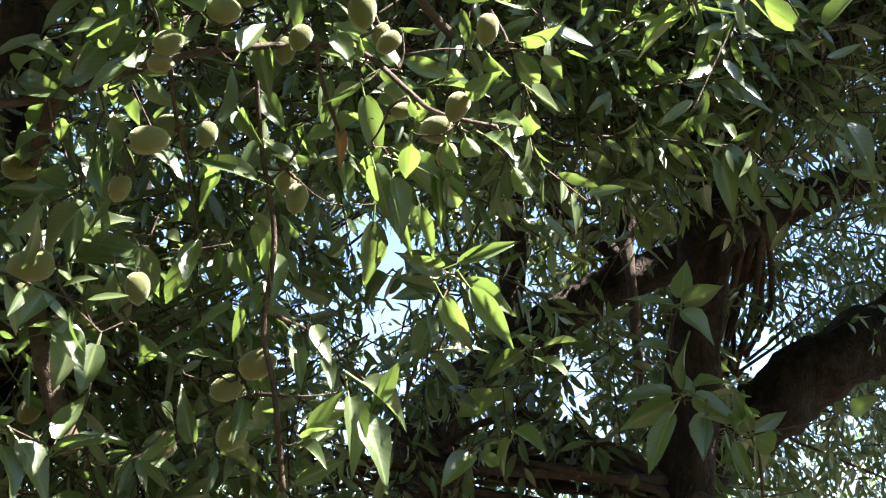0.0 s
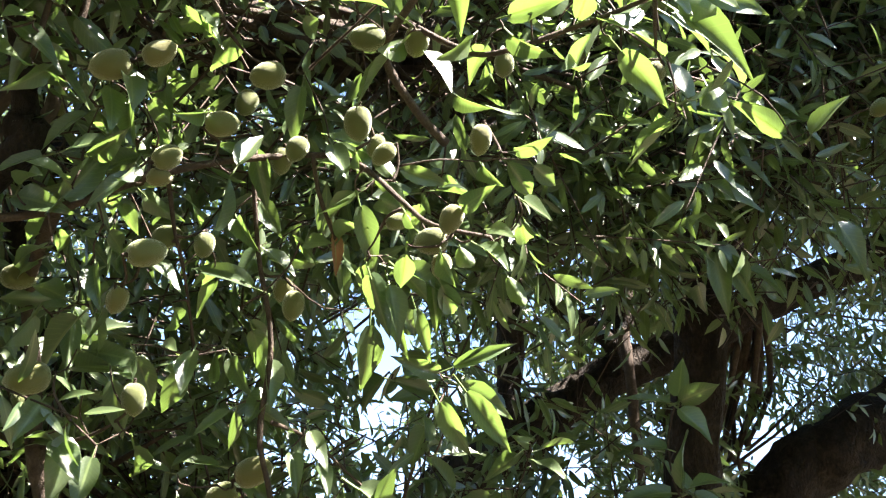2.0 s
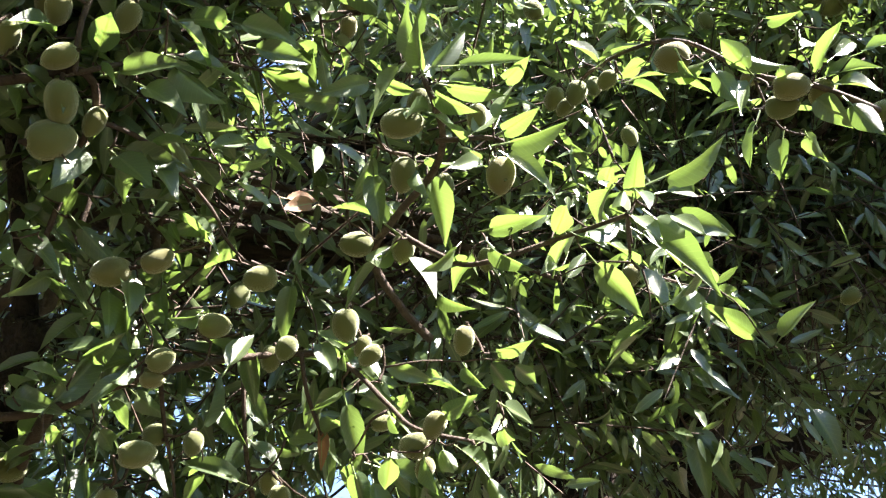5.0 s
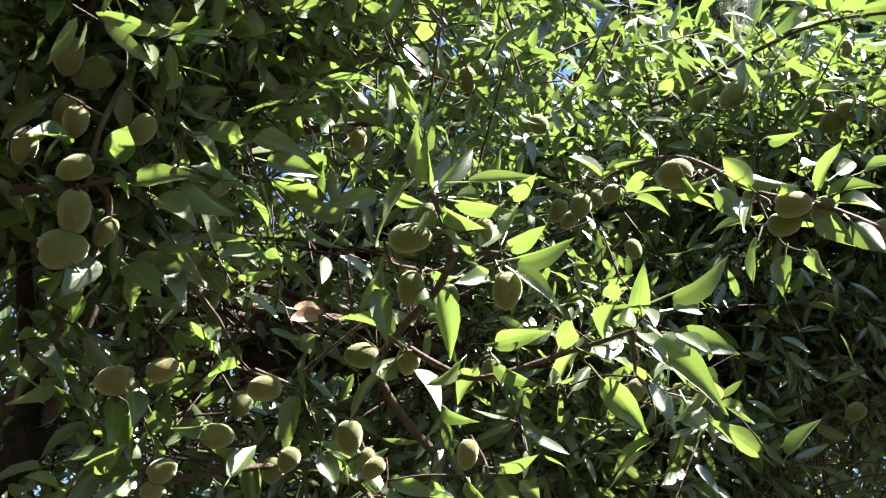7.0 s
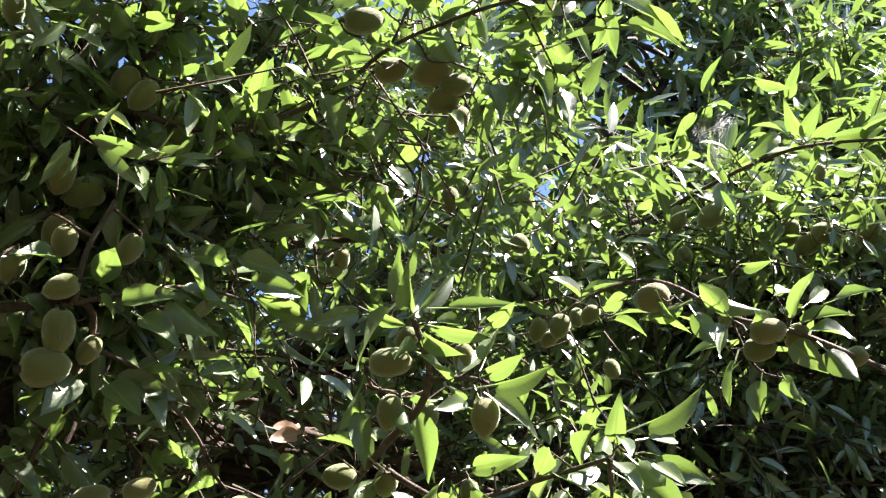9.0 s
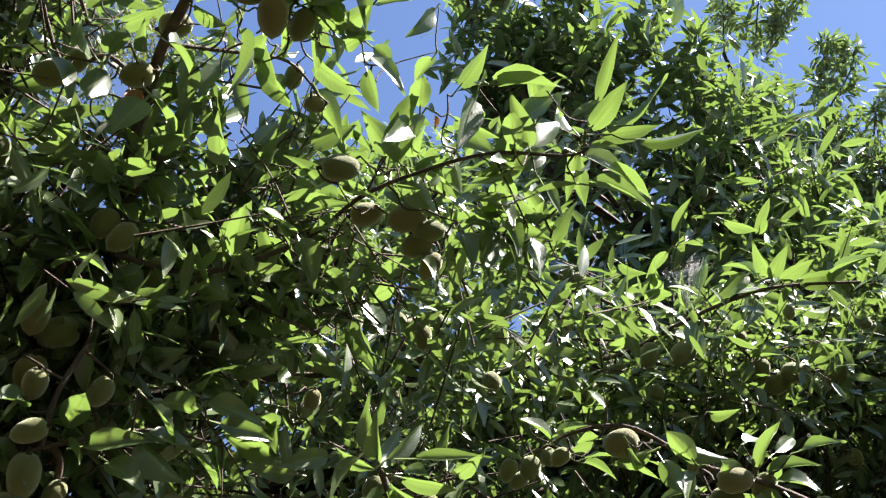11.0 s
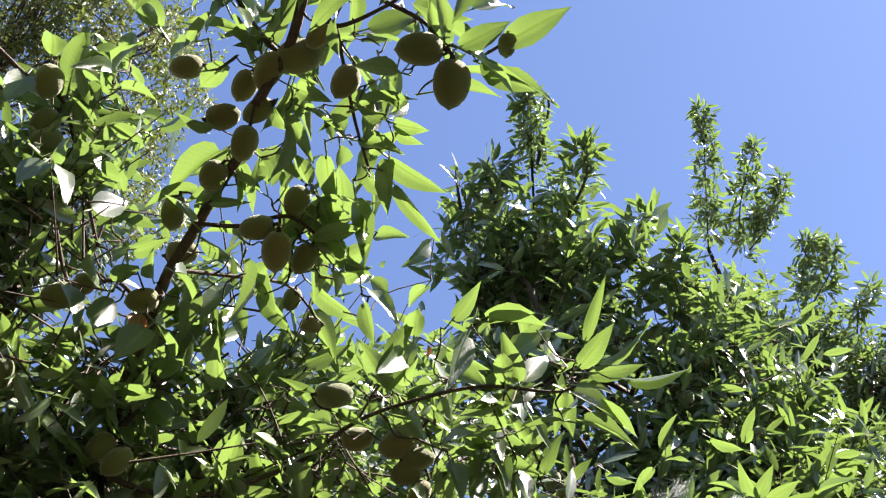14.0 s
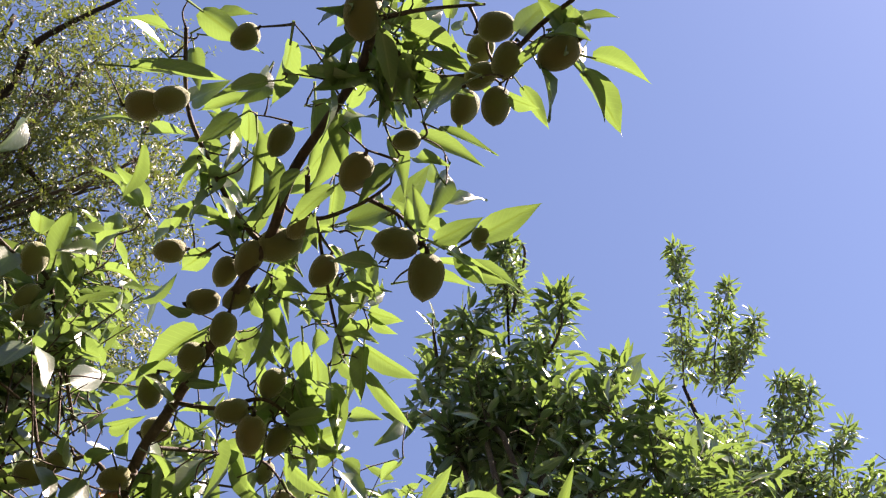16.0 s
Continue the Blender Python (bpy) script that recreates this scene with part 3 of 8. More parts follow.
mass("foliage", tree_near, 48, (0.050, 1.650, 3.150), (0.32, 0.20, 0.24), 140, (-0.3, 1.7, 2.8), up=0.4, length=(0.055, 0.085))
mass("foliage", tree_mid, 50, (-0.050, 2.300, 1.800), (0.75, 0.28, 0.34), 260, (0.476, 2.148, 1.738), up=0.0, hang=0.4)
mass("foliage", tree_mid, 49, (0.400, 1.620, 2.380), (0.28, 0.14, 0.13), 70, (0.550, 1.973, 2.383), up=0.1, hang=0.3, lit=False)
# unseen canopy behind the camera, added to hold back sky light
mass("foliage", tree_near, 39, (-1.250, -1.250, 3.650), (1.05, 0.85, 0.70), 640, (-1.000, 1.310, 2.289), length=(0.09, 0.14), twig=(0.3, 0.55), lit=False)
mass("foliage", tree_near, 55, (-0.560, 0.730, 3.000), (0.24, 0.13, 0.26), 190, (-0.8, 1.0, 2.7), up=0.4, length=(0.055, 0.085))
# wall of leaves added beyond the view's right edge, darkening what is behind
mass("foliage", tree_mid, 56, (1.750, 1.600, 2.250), (0.36, 0.80, 0.75), 460, (0.900, 1.855, 2.720), up=0.2, length=(0.07, 0.11), lit=False)
mass("foliage", tree_near, 57, (-0.120, 1.980, 3.220), (0.50, 0.18, 0.36), 230, (-0.219, 1.713, 2.873), up=0.3, lit=False)
mass("foliage", tree_near, 58, (-0.066, 1.545, 3.593), (0.28, 0.14, 0.16), 95, (-0.219, 1.713, 2.873), up=0.4, lit=False, length=(0.055, 0.085))
mass("foliage", tree_near, 59, (-0.277, 1.496, 3.344), (0.28, 0.14, 0.17), 95, (-0.310, 1.739, 2.814), up=0.4, lit=False, length=(0.055, 0.085))
mass("foliage", tree_mid, 95, (0.2, 1.726, 3.826), (0.30, 0.15, 0.20), 90, (0.500, 1.751, 3.462), up=0.5, **LONG)
mass("foliage", tree_mid, 96, (1.127, 1.977, 4.604), (0.20, 0.20, 0.18), 75, (1.180, 2.080, 4.255), up=0.8, **LONG)
mass("foliage", tree_near, 43, (-0.070, 1.060, 2.960), (0.26, 0.12, 0.15), 85, (-0.5, 1.155, 2.672), up=0.4, length=(0.055, 0.085))
mass("foliage", tree_near, 44, (0.150, 1.170, 2.980), (0.26, 0.12, 0.14), 75, (-0.5, 1.155, 2.672), up=0.4, length=(0.055, 0.085))
mass("foliage", tree_near, 45, (-0.300, 1.000, 2.780), (0.24, 0.12, 0.18), 75, (-0.8, 1.167, 2.2), up=0.3, length=(0.055, 0.085))
mass("foliage", tree_near, 46, (-0.230, 0.800, 3.020), (0.22, 0.10, 0.12), 50, (-0.5, 1.1, 2.7), up=0.4, length=(0.055, 0.085))
mass("foliage", tree_near, 40, (-1.45, -0.10, 2.75), (0.70, 0.75, 0.75), 420, (-1.000, 1.310, 2.289))

# tangles of thin, nearly bare twigs inside the crowns
mass("twig_tangle", tree_mid, 51, (0.328, 1.765, 2.468), (0.40, 0.25, 0.32), 170, (0.550, 1.973, 2.383), thick=0.0022, boughs=60, leaves=3, twig=(0.2, 0.42))
mass("twig_tangle", tree_near, 52, (-0.112, 1.410, 2.536), (0.42, 0.20, 0.24), 130, (-0.475, 1.807, 2.642), thick=0.0026, leaves=3, twig=(0.2, 0.4))
mass("twig_tangle", tree_mid, 53, (0.559, 1.674, 2.604), (0.45, 0.25, 0.28), 150, (0.590, 1.772, 2.809), thick=0.0022, boughs=60, leaves=3, twig=(0.2, 0.42))
mass("twig_tangle", tree_near, 54, (-0.397, 1.228, 2.452), (0.35, 0.20, 0.25), 90, (-0.600, 1.438, 2.812), thick=0.0026, leaves=3, twig=(0.2, 0.4))

# trees farther off, and unseen ones around the camera that cut the light
def far_tree(at, height, spread, seed, count):
    t = tree("orchard_tree", at, "green orchard tree, beyond the almond trees or added unseen for shade", "tree", "trees beyond")
    x, y, _ = at
    limb("trunk", [(x, y, -0.1), (x + 0.05, y, height * 0.25), (x - 0.05, y, height * 0.5)], [0.16, 0.13, 0.08], t)
    mass("foliage", t, seed, (x, y, height * 0.55), (spread, spread, height * 0.45), count, (x, y, height * 0.4), length=(0.10, 0.15), twig=(0.3, 0.6), thick=0.004)


# the last six are out of view, added to shade ground and block sky
for k, (x, y, h) in enumerate(((-5.6, 8.0, 5.6), (-2.9, 9.0, 4.6), (-0.3, 11.5, 3.0), (2.8, 10.0, 3.0), (5.8, 9.0, 4.0), (-3.2, -2.6, 4.2), (0.3, -2.8, 5.2), (2.9, -0.9, 4.0), (-2.5, -1.1, 4.6), (3.6, -2.8, 4.2), (-4.4, 1.6, 4.4))):
    far_tree((x, y, 0.0), h, 1.45 if abs(y) < 2.9 else 1.7, 60 + k, 800 if abs(y) < 2.9 else 420)

# unseen crown added over the open side, to shade the old tree
shade_tree = tree("orchard_tree", (3.6, 3.3, 0.0), "leafy orchard tree, unseen, added to shade the old almond tree", "tree", "trees beyond")
limb("trunk", [(3.6, 3.3, -0.1), (3.55, 3.35, 1.6), (3.45, 3.4, 3.2), (3.4, 3.4, 4.6)], [0.15, 0.13, 0.10, 0.05], shade_tree)
mass("foliage", shade_tree, 121, (3.25, 3.55, 4.70), (0.85, 0.85, 0.75), 560, (3.4, 3.4, 4.2), length=(0.10, 0.15), twig=(0.3, 0.6), thick=0.004)
mass("foliage", shade_tree, 122, (3.45, 3.50, 3.50), (0.75, 0.90, 0.80), 520, (3.4, 3.4, 3.4), length=(0.10, 0.15), twig=(0.3, 0.6), thick=0.004)

# green tree behind, with upright leading shoots over a rounded crown
tree_beyond = tree("orchard_tree", (2.9, 5.4, 0.0), "tall green orchard tree with upright leading shoots", "tree", "trees beyond")
limb("trunk", [(2.9, 5.4, -0.1), (2.85, 5.2, 2.2), (2.80, 4.9, 4.2), (2.75, 4.5, 6.0)], [0.16, 0.13, 0.10, 0.06], tree_beyond)
limb("bough", [(2.75, 4.5, 6.0), (2.50, 4.2, 7.2), (2.27, 3.95, 8.30)], [0.05, 0.03, 0.012], tree_beyond)
limb("bough", [(2.75, 4.5, 6.0), (2.85, 4.3, 7.0), (2.88, 4.0, 7.8)], [0.05, 0.03, 0.012], tree_beyond)
limb("bough", [(2.78, 4.7, 5.2), (3.10, 4.5, 6.2), (3.30, 4.1, 7.2)], [0.05, 0.03, 0.012], tree_beyond)
BIG = dict(length=(0.085, 0.130), twig=(0.2, 0.42), broad=0.28, leaves=12, thick=0.004)
for k, (c, r, n) in enumerate((((2.46, 4.25, 7.75), (0.30, 0.34, 0.32), 70), ((2.88, 4.30, 7.42), (0.42, 0.42, 0.34), 120), ((3.22, 4.12, 7.12), (0.36, 0.40, 0.34), 95), ((2.70, 4.70, 6.85), (0.75, 0.55, 0.50), 230), ((3.65, 4.15, 6.85), (0.55, 0.55, 0.50), 170), ((3.20, 4.60, 6.10), (0.95, 0.70, 0.60), 300), ((2.10, 4.80, 6.20), (0.50, 0.50, 0.60), 150))):
    mass("foliage", tree_beyond, 101 + k, c, r, n, (2.75, 4.5, 6.0), up=0.8, **BIG)
for k, (foot, top, n, wide) in enumerate((((2.274, 3.950, 8.30), (2.158, 3.103, 8.942), 15, 0.15), ((2.474, 3.881, 8.250), (2.520, 3.219, 8.653), 9, 0.13), ((2.523, 3.847, 8.150), (2.757, 3.398, 8.472), 9, 0.11), ((2.851, 4.003, 7.780), (2.911, 3.638, 8.150), 7, 0.15), ((2.900, 3.950, 7.700), (3.039, 3.611, 7.981), 7, 0.14), ((3.120, 3.950, 7.400), (3.185, 3.659, 7.621), 5, 0.14))):
    leader(tree_beyond, 111 + k, foot, top, n, wide, 4, 1.0, 1.55)

# tall tree with fine leaves
tall = tree("tall_tree", (-4.2, 6.4, 0.0), "tall tree with fine feathery foliage and thin grey branches", "tree")
limb("trunk", [(-4.200, 6.400, -0.10), (-4.100, 5.740, 3.821), (-3.900, 4.530, 6.680), (-3.600, 3.277, 9.130), (-3.400, 2.460, 10.631)], [0.2, 0.16, 0.11, 0.06, 0.02], tall)
limb("bough", [(-3.750, 3.812, 8.195), (-3.124, 2.803, 9.505), (-2.922, 2.396, 9.731), (-2.346, 2.044, 10.025), (-1.900, 1.795, 10.335)], [0.05, 0.035, 0.026, 0.016, 0.006], tall)
limb("bough", [(-3.800, 4.052, 7.926), (-3.083, 3.286, 9.310), (-2.670, 3.539, 9.340), (-2.300, 3.631, 9.483)], [0.04, 0.026, 0.018, 0.006], tall)
limb("bough", [(-3.900, 4.502, 6.878), (-3.200, 4.335, 8.067), (-2.600, 4.153, 8.647), (-2.200, 3.998, 9.029)], [0.04, 0.028, 0.018, 0.006], tall)
for k, (c, r, n) in enumerate((((-2.850, 2.841, 10.078), (0.9, 0.8, 0.9), 400), ((-2.350, 3.334, 9.441), (0.75, 0.7, 0.8), 330), ((-2.500, 4.238, 8.760), (0.85, 0.7, 0.8), 330), ((-3.600, 3.574, 9.172), (0.9, 0.9, 1.1), 360))):
    mass("foliage", tall, 71 + k, c, r, n, (-3.300, 3.630, 8.775), mat=LEAF_FAR, length=(0.045, 0.07), twig=(0.25, 0.45), leaves=20, hang=0.3, broad=0.32, boughs=30)


# ---- near boughs: every leaf and almond of its own ----
def leaf_mesh(seed, mat):
    """One almond leaf, a unit long and wide: lance-shaped, folded, bent and slightly wavy, with its stalk."""
    rng = random.Random(seed)
    fold, curl, twist, wave = rng.uniform(0.04, 0.20), rng.uniform(-0.04, 0.36), rng.uniform(-1.0, 1.0), rng.uniform(0.008, 0.045)
    peak = rng.uniform(0.60, 0.80)
    verts, uvs, tris = [], [], []
    stations = [0.10, 0.20, 0.36, 0.54, 0.72, 0.87, 0.96]
    top = max((s ** peak) * (1 - s) ** 1.25 for s in np.linspace(0.01, 0.99, 60))
    for i, s in enumerate(stations):
        u = (s - 0.06) / 0.94
        half = 0.5 * (u ** peak) * (1 - u) ** 1.25 / top
        a = twist * (u - 0.4)
        for q in (-1, -0.5, 0, 0.5, 1):
            x, lift = q * half, fold * abs(q) * half * 2 + wave * math.sin(9 * s + 2 * q) * abs(q)
            verts.append((x * math.cos(a) - 0.3 * lift * math.sin(a), s, -curl * s * s + x * 0.3 * math.sin(a) + lift * math.cos(a)))
            uvs.append((0.5 + 0.5 * q, s))
    n = len(stations)
    for i in range(n - 1):
        for k in range(4):
            p = i * 5 + k
            tris += [(p, p + 1, p + 6), (p, p + 6, p + 5)]
    verts.append((0, 1.0, -curl))
    uvs.append((0.5, 1.0))
    for k in range(4):
        tris.append(((n - 1) * 5 + k, (n - 1) * 5 + k + 1, n * 5))
    at = len(verts)
    for y, r in ((-0.16, 0.028), (0.16, 0.020)):
        for k in range(3):
            ang = 2 * math.pi * k / 3
            verts.append((r * 2.2 * math.cos(ang), y, r * 0.7 * math.sin(ang) - 0.012))
            uvs.append((0.5, 0.02))
    for k in range(3):
        x, y = at + k, at + (k + 1) % 3
        tris += [(x, y, y + 3), (x, y + 3, x + 3)]
    ob = link_mesh("leaf", verts, tris, mat, None, uvs)
    me = ob.data
    bpy.data.objects.remove(ob)
    return me


def almond_mesh(seed):
    """A green almond, a unit long: flattened egg with a pointed tip, a seam down one side and a short stalk."""
    rng = random.Random(seed)
    wide, thick, skew = rng.uniform(0.38, 0.42), rng.uniform(0.31, 0.36), rng.uniform(-0.05, 0.05)
    verts, tris, rows, sides = [], [], 12, 16
    for i in range(1, rows):
        v = math.pi * i / rows
        y = -0.5 * math.cos(v)
        r = math.sin(v) ** 0.86 * (1 + 0.10 * math.cos(v))
        if i == rows - 1:
            y, r = y + 0.012, r * 0.72
        for s in range(sides):
            a = 2 * math.pi * s / sides
            seam = 1 - 0.085 * math.exp(-((s if s < 8 else 16 - s) / 0.85) ** 2) + 0.03 * math.exp(-(((s if s < 8 else 16 - s) - 2) / 0.9) ** 2)
            bump = 1 + 0.02 * math.sin(3 * a + 5 * y + seed)
            verts.append((wide * r * seam * bump * math.cos(a) + skew * math.sin(v), y, thick * r * bump * math.sin(a)))
    for i in range(rows - 2):
        for s in range(sides):
            a, b = i * sides + s, i * sides + (s + 1) % sides
            tris += [(a, a + sides, b + sides), (a, b + sides, b)]
    foot, tip = len(verts), len(verts) + 1
    verts += [(0, -0.47, 0), (0, 0.545, 0)]
    last = (rows - 2) * sides
    for s in range(sides):
        tris.append((foot, s, (s + 1) % sides))
        tris.append((tip, last + (s + 1) % sides, last + s))
    stalk_v, stalk_t = tube_arrays([(0, -0.46, 0), (0.01, -0.54, 0.01), (0.02, -0.62, 0.0)], [0.075, 0.05, 0.055], 6, steps=2)
    hull = len(tris)
    v, t = join_arrays([(np.array(verts), np.array(tris)), (stalk_v, stalk_t)])
    ob = link_mesh("almond", v, t, HULL)
    me = ob.data
    bpy.data.objects.remove(ob)
    me.materials.append(TWIG)
    for p in me.polygons[hull:]:
        p.material_index = 1
    return me


LEAF_MESHES = [leaf_mesh(k, LEAF_NEAR) for k in range(14)]
DRY_MESHES = [leaf_mesh(40 + k, DRY) for k in range(3)]
ALMOND_MESHES = [almond_mesh(k) for k in range(4)]


def put_leaf(meshes, rng, parent, base, tip, width, facing):
    base, tip, facing = Vector(base), Vector(tip), Vector(facing)
    y = tip - base
    size = y.length
    y.normalize()
    z = (facing - y * facing.dot(y)).normalized()
    x = y.cross(z)
    m = Matrix((x * width, y * size, z * size)).transposed().to_4x4()
    m.translation = base
    ob = new("leaf", rng.choice(meshes))
    ob.parent = parent
    if parent.type == "EMPTY":
        m = Matrix.Translation(-parent.location) @ m
    ob.matrix_basis = m
    return ob


def put_almond(rng, parent, centre, axis, size):
    centre, y = Vector(centre), Vector(axis).normalized()
    turn = Vector((rng.uniform(-1, 1), rng.uniform(-1, 1), rng.uniform(-1, 1)))
    z = (turn - y * turn.dot(y)).normalized()
    m = Matrix((y.cross(z) * size, y * size, z * size)).transposed().to_4x4()
    m.translation = centre
    if parent.type == "EMPTY":
        m = Matrix.Translation(-parent.location) @ m
    ob = new("almond", rng.choice(ALMOND_MESHES))
    ob.parent = parent
    ob.matrix_basis = m
    return ob


FRUIT = []


class Bough:
    """A bough that carries single leaves and almonds; close() makes the wood, with a spur to each of them."""
    def __init__(self, of):
        self.of, self.lines, self.ends, self.owner, self.todo, self.hubs = of, [], [], [], [], []
        self.rng = random.Random(len(of.children))

    def line(self, points, thick, thin):
        v, f = tube_arrays(points, list(np.linspace(thick, thin, len(points))), 7, 0.18, steps=6)
        pts = np.array(points)
        for a, b in zip(pts[:-1], pts[1:]):
            for u in np.linspace(0, 1, 8, endpoint=False):
                self.ends.append(a + (b - a) * u)
                self.owner.append(len(self.lines))
        self.ends.append(pts[-1])
        self.owner.append(len(self.lines))
        self.lines.append(link_mesh("branch", v, f, TWIG, self.of))

    def leaf(self, base, tip, width, facing):
        self.todo.append((LEAF_MESHES, base, tip, width, facing))

    def sunny(self, base, tip, width, facing):
        """A leaf that the sun reaches."""
        self.leaf(base, tip, width, facing)
        size = (Vector(tip) - Vector(base)).length
        SUNLIT.append((tuple((a + b) / 2 for a, b in zip(base, tip)), 0.45 * size))

    def dry(self, base, tip, width, facing):
        self.todo.append((DRY_MESHES, base, tip, width, facing))

    def almond(self, centre, axis, size):
        self.todo.append((None, centre, axis, size, None))
        FRUIT.append(centre)

    def dress(self, seed, count, spread=0.05, over=0.0, eye=(0.0, -0.18, 1.65), least=0.98):
        """Leaf rosettes on short spurs along the wood, as the rest of the bough carries them."""
        rng = np.random.default_rng(seed)
        for _ in range(count):
            hub = self.ends[rng.integers(len(self.ends))] + rng.normal(0, spread, 3) + (0, 0.045, 0.02) + np.array(SUN) * over * rng.random()
            if np.linalg.norm(hub - np.array(eye)) < least:
                continue
            way = unit(rng.normal(size=3) + (0.15, 0, 0.35))
            self.hubs.append(hub)
            for k in range(rng.integers(3, 6)):
                d = unit(0.5 * way + 0.9 * rng.normal(size=3) * (1, 1, 0.7) + (0, 0, -0.15))
                base = hub + rng.normal(0, 0.006, 3) + d * 0.012
                size = rng.uniform(0.058, 0.092) + 0.15 * abs(over)
                spot = np.array([base + d * size * 0.5])
                fruit = np.array(FRUIT) - eye
                far = np.linalg.norm(fruit, axis=1)
                sight = spot[0] - eye
                near = np.linalg.norm(sight)
                beside = np.linalg.norm(fruit / far[:, None] - sight / near, axis=1)
                if ((beside < 0.032) & (near < far + 0.005)).any():
                    continue
                if not (clear_of_sun(spot) & clear_of_gaps(spot)).all():
                    continue
                self.leaf(tuple(base), tuple(base + d * size), size * rng.uniform(0.27, 0.36), tuple(unit(rng.normal(0, 0.6, 3) + (0.1, -0.5, 0.8))))

    def close(self):
        """Spurs grow from the wood to the nearest leaf or almond first, and the next ones branch off those."""
        ends, owner, spurs = [np.array(self.ends)], [np.array(self.owner)], []
        goals = []
        for meshes, a, b, size, facing in self.todo:
            a, b = np.array(a), np.array(b)
            goals.append((a - (b - a) * 0.12, 0.0010) if meshes else (a - b * size * 0.6, 0.0016))
        goals += [(h, 0.0012) for h in self.hubs]
        order = np.argsort([np.linalg.norm(ends[0] - g, axis=1).min() for g, _ in goals])
        home = {}
        for n in order:
            g, r = goals[n]
            all_ends, all_owner = np.concatenate(ends), np.concatenate(owner)
            far = np.linalg.norm(all_ends - g, axis=1)
            k = int(far.argmin())
            home[n] = all_owner[k]
            if far[k] > 0.004:
                start = all_ends[k]
                bend = np.array((self.rng.uniform(-0.2, 0.2), self.rng.uniform(-0.2, 0.2), self.rng.uniform(-0.2, 0.05))) * far[k]
                mid = (start + g) / 2 + bend
                spurs.append(tube_arrays([start, mid, g], [r * 1.5, r * 1.1, r * 0.8], 5, 0.2, steps=3))
                new_ends = np.array([start + (mid - start) * 0.6, mid, mid + (g - mid) * 0.5, g])
                ends.append(new_ends)
                owner.append(np.full(4, home[n]))
        for n, (meshes, a, b, size, facing) in enumerate(self.todo):
            wood = self.lines[home[n]]
            if meshes:
                put_leaf(meshes, self.rng, wood, a, b, size, facing)
            else:
                put_almond(self.rng, wood, a, b, size)
        v, f = join_arrays(spurs)
        tagged(link_mesh("twigwork", v, f, TWIG, self.of), kind="stuff")



# hanging twig low down
low = Bough(tree_near)
low.line([(-0.196, 1.347, 1.675), (-0.206, 1.304, 1.792), (-0.219, 1.279, 1.866), (-0.207, 1.254, 1.974), (-0.222, 1.210, 2.080), (-0.226, 1.149, 2.196)], 0.0040, 0.0029)
low.line([(-0.199, 1.311, 1.788), (-0.242, 1.344, 1.793), (-0.288, 1.382, 1.785), (-0.354, 1.398, 1.759)], 0.0029, 0.0018)
low.line([(-0.205, 1.280, 1.880), (-0.166, 1.372, 1.878), (-0.112, 1.425, 1.835), (-0.065, 1.485, 1.803)], 0.0029, 0.0014)
low.almond((-0.176, 1.212, 2.008), (-0.166, 0.252, -0.953), 0.037)
low.almond((-0.195, 1.241, 2.039), (-0.210, 0.561, -0.800), 0.031)
low.almond((-0.230, 1.319, 1.827), (0.928, -0.241, 0.284), 0.049)
low.almond((-0.272, 1.337, 1.801), (-0.940, 0.080, -0.332), 0.042)
low.almond((-0.269, 1.367, 1.749), (-0.382, -0.274, -0.882), 0.047)
low.almond((-0.356, 1.370, 1.730), (-0.740, -0.381, -0.554), 0.041)
low.leaf((-0.119, 1.339, 1.800), (-0.098, 1.321, 1.694), 0.033, (0.47, -0.88, 0.05))
low.leaf((-0.109, 1.337, 1.814), (-0.028, 1.382, 1.767), 0.040, (0.10, -0.81, 0.57))
low.leaf((-0.102, 1.344, 1.779), (-0.057, 1.325, 1.680), 0.040, (0.21, -0.71, 0.67))
low.leaf((-0.144, 1.339, 1.786), (-0.150, 1.382, 1.728), 0.036, (0.51, -0.62, 0.60))
low.leaf((-0.186, 1.348, 1.682), (-0.116, 1.326, 1.714), 0.020, (0.31, -0.95, 0.03))
low.leaf((-0.440, 1.112, 1.711), (-0.387, 1.110, 1.651), 0.033, (0.72, -0.62, 0.30))
low.leaf((-0.452, 1.108, 1.704), (-0.413, 1.084, 1.646), 0.029, (0.81, -0.53, 0.24))
low.leaf((-0.453, 1.106, 1.716), (-0.425, 1.061, 1.723), 0.019, (0.42, -0.65, 0.64))
low.leaf((-0.375, 1.250, 1.957), (-0.370, 1.213, 1.904), 0.021, (-0.66, 0.74, 0.15))
low.leaf((-0.217, 1.284, 1.968), (-0.194, 1.255, 1.901), 0.028, (0.49, -0.63, 0.60))
low.leaf((-0.215, 1.296, 1.928), (-0.233, 1.255, 1.873), 0.029, (0.14, -0.74, 0.66))
low.leaf((-0.332, 1.311, 1.746), (-0.375, 1.357, 1.704), 0.033, (0.71, -0.56, 0.43))
low.leaf((-0.221, 1.235, 2.094), (-0.250, 1.216, 2.040), 0.031, (0.71, -0.63, 0.33))
low.leaf((-0.221, 1.235, 2.094), (-0.175, 1.224, 2.051), 0.029, (0.38, -0.69, 0.62))
low.leaf((-0.227, 1.208, 2.150), (-0.193, 1.185, 2.093), 0.028, (-0.22, -0.93, 0.30))
low.leaf((-0.254, 1.218, 2.129), (-0.230, 1.183, 2.077), 0.023, (-0.59, -0.77, 0.23))
low.leaf((-0.264, 1.288, 1.970), (-0.232, 1.257, 1.908), 0.026, (-0.51, -0.85, 0.16))
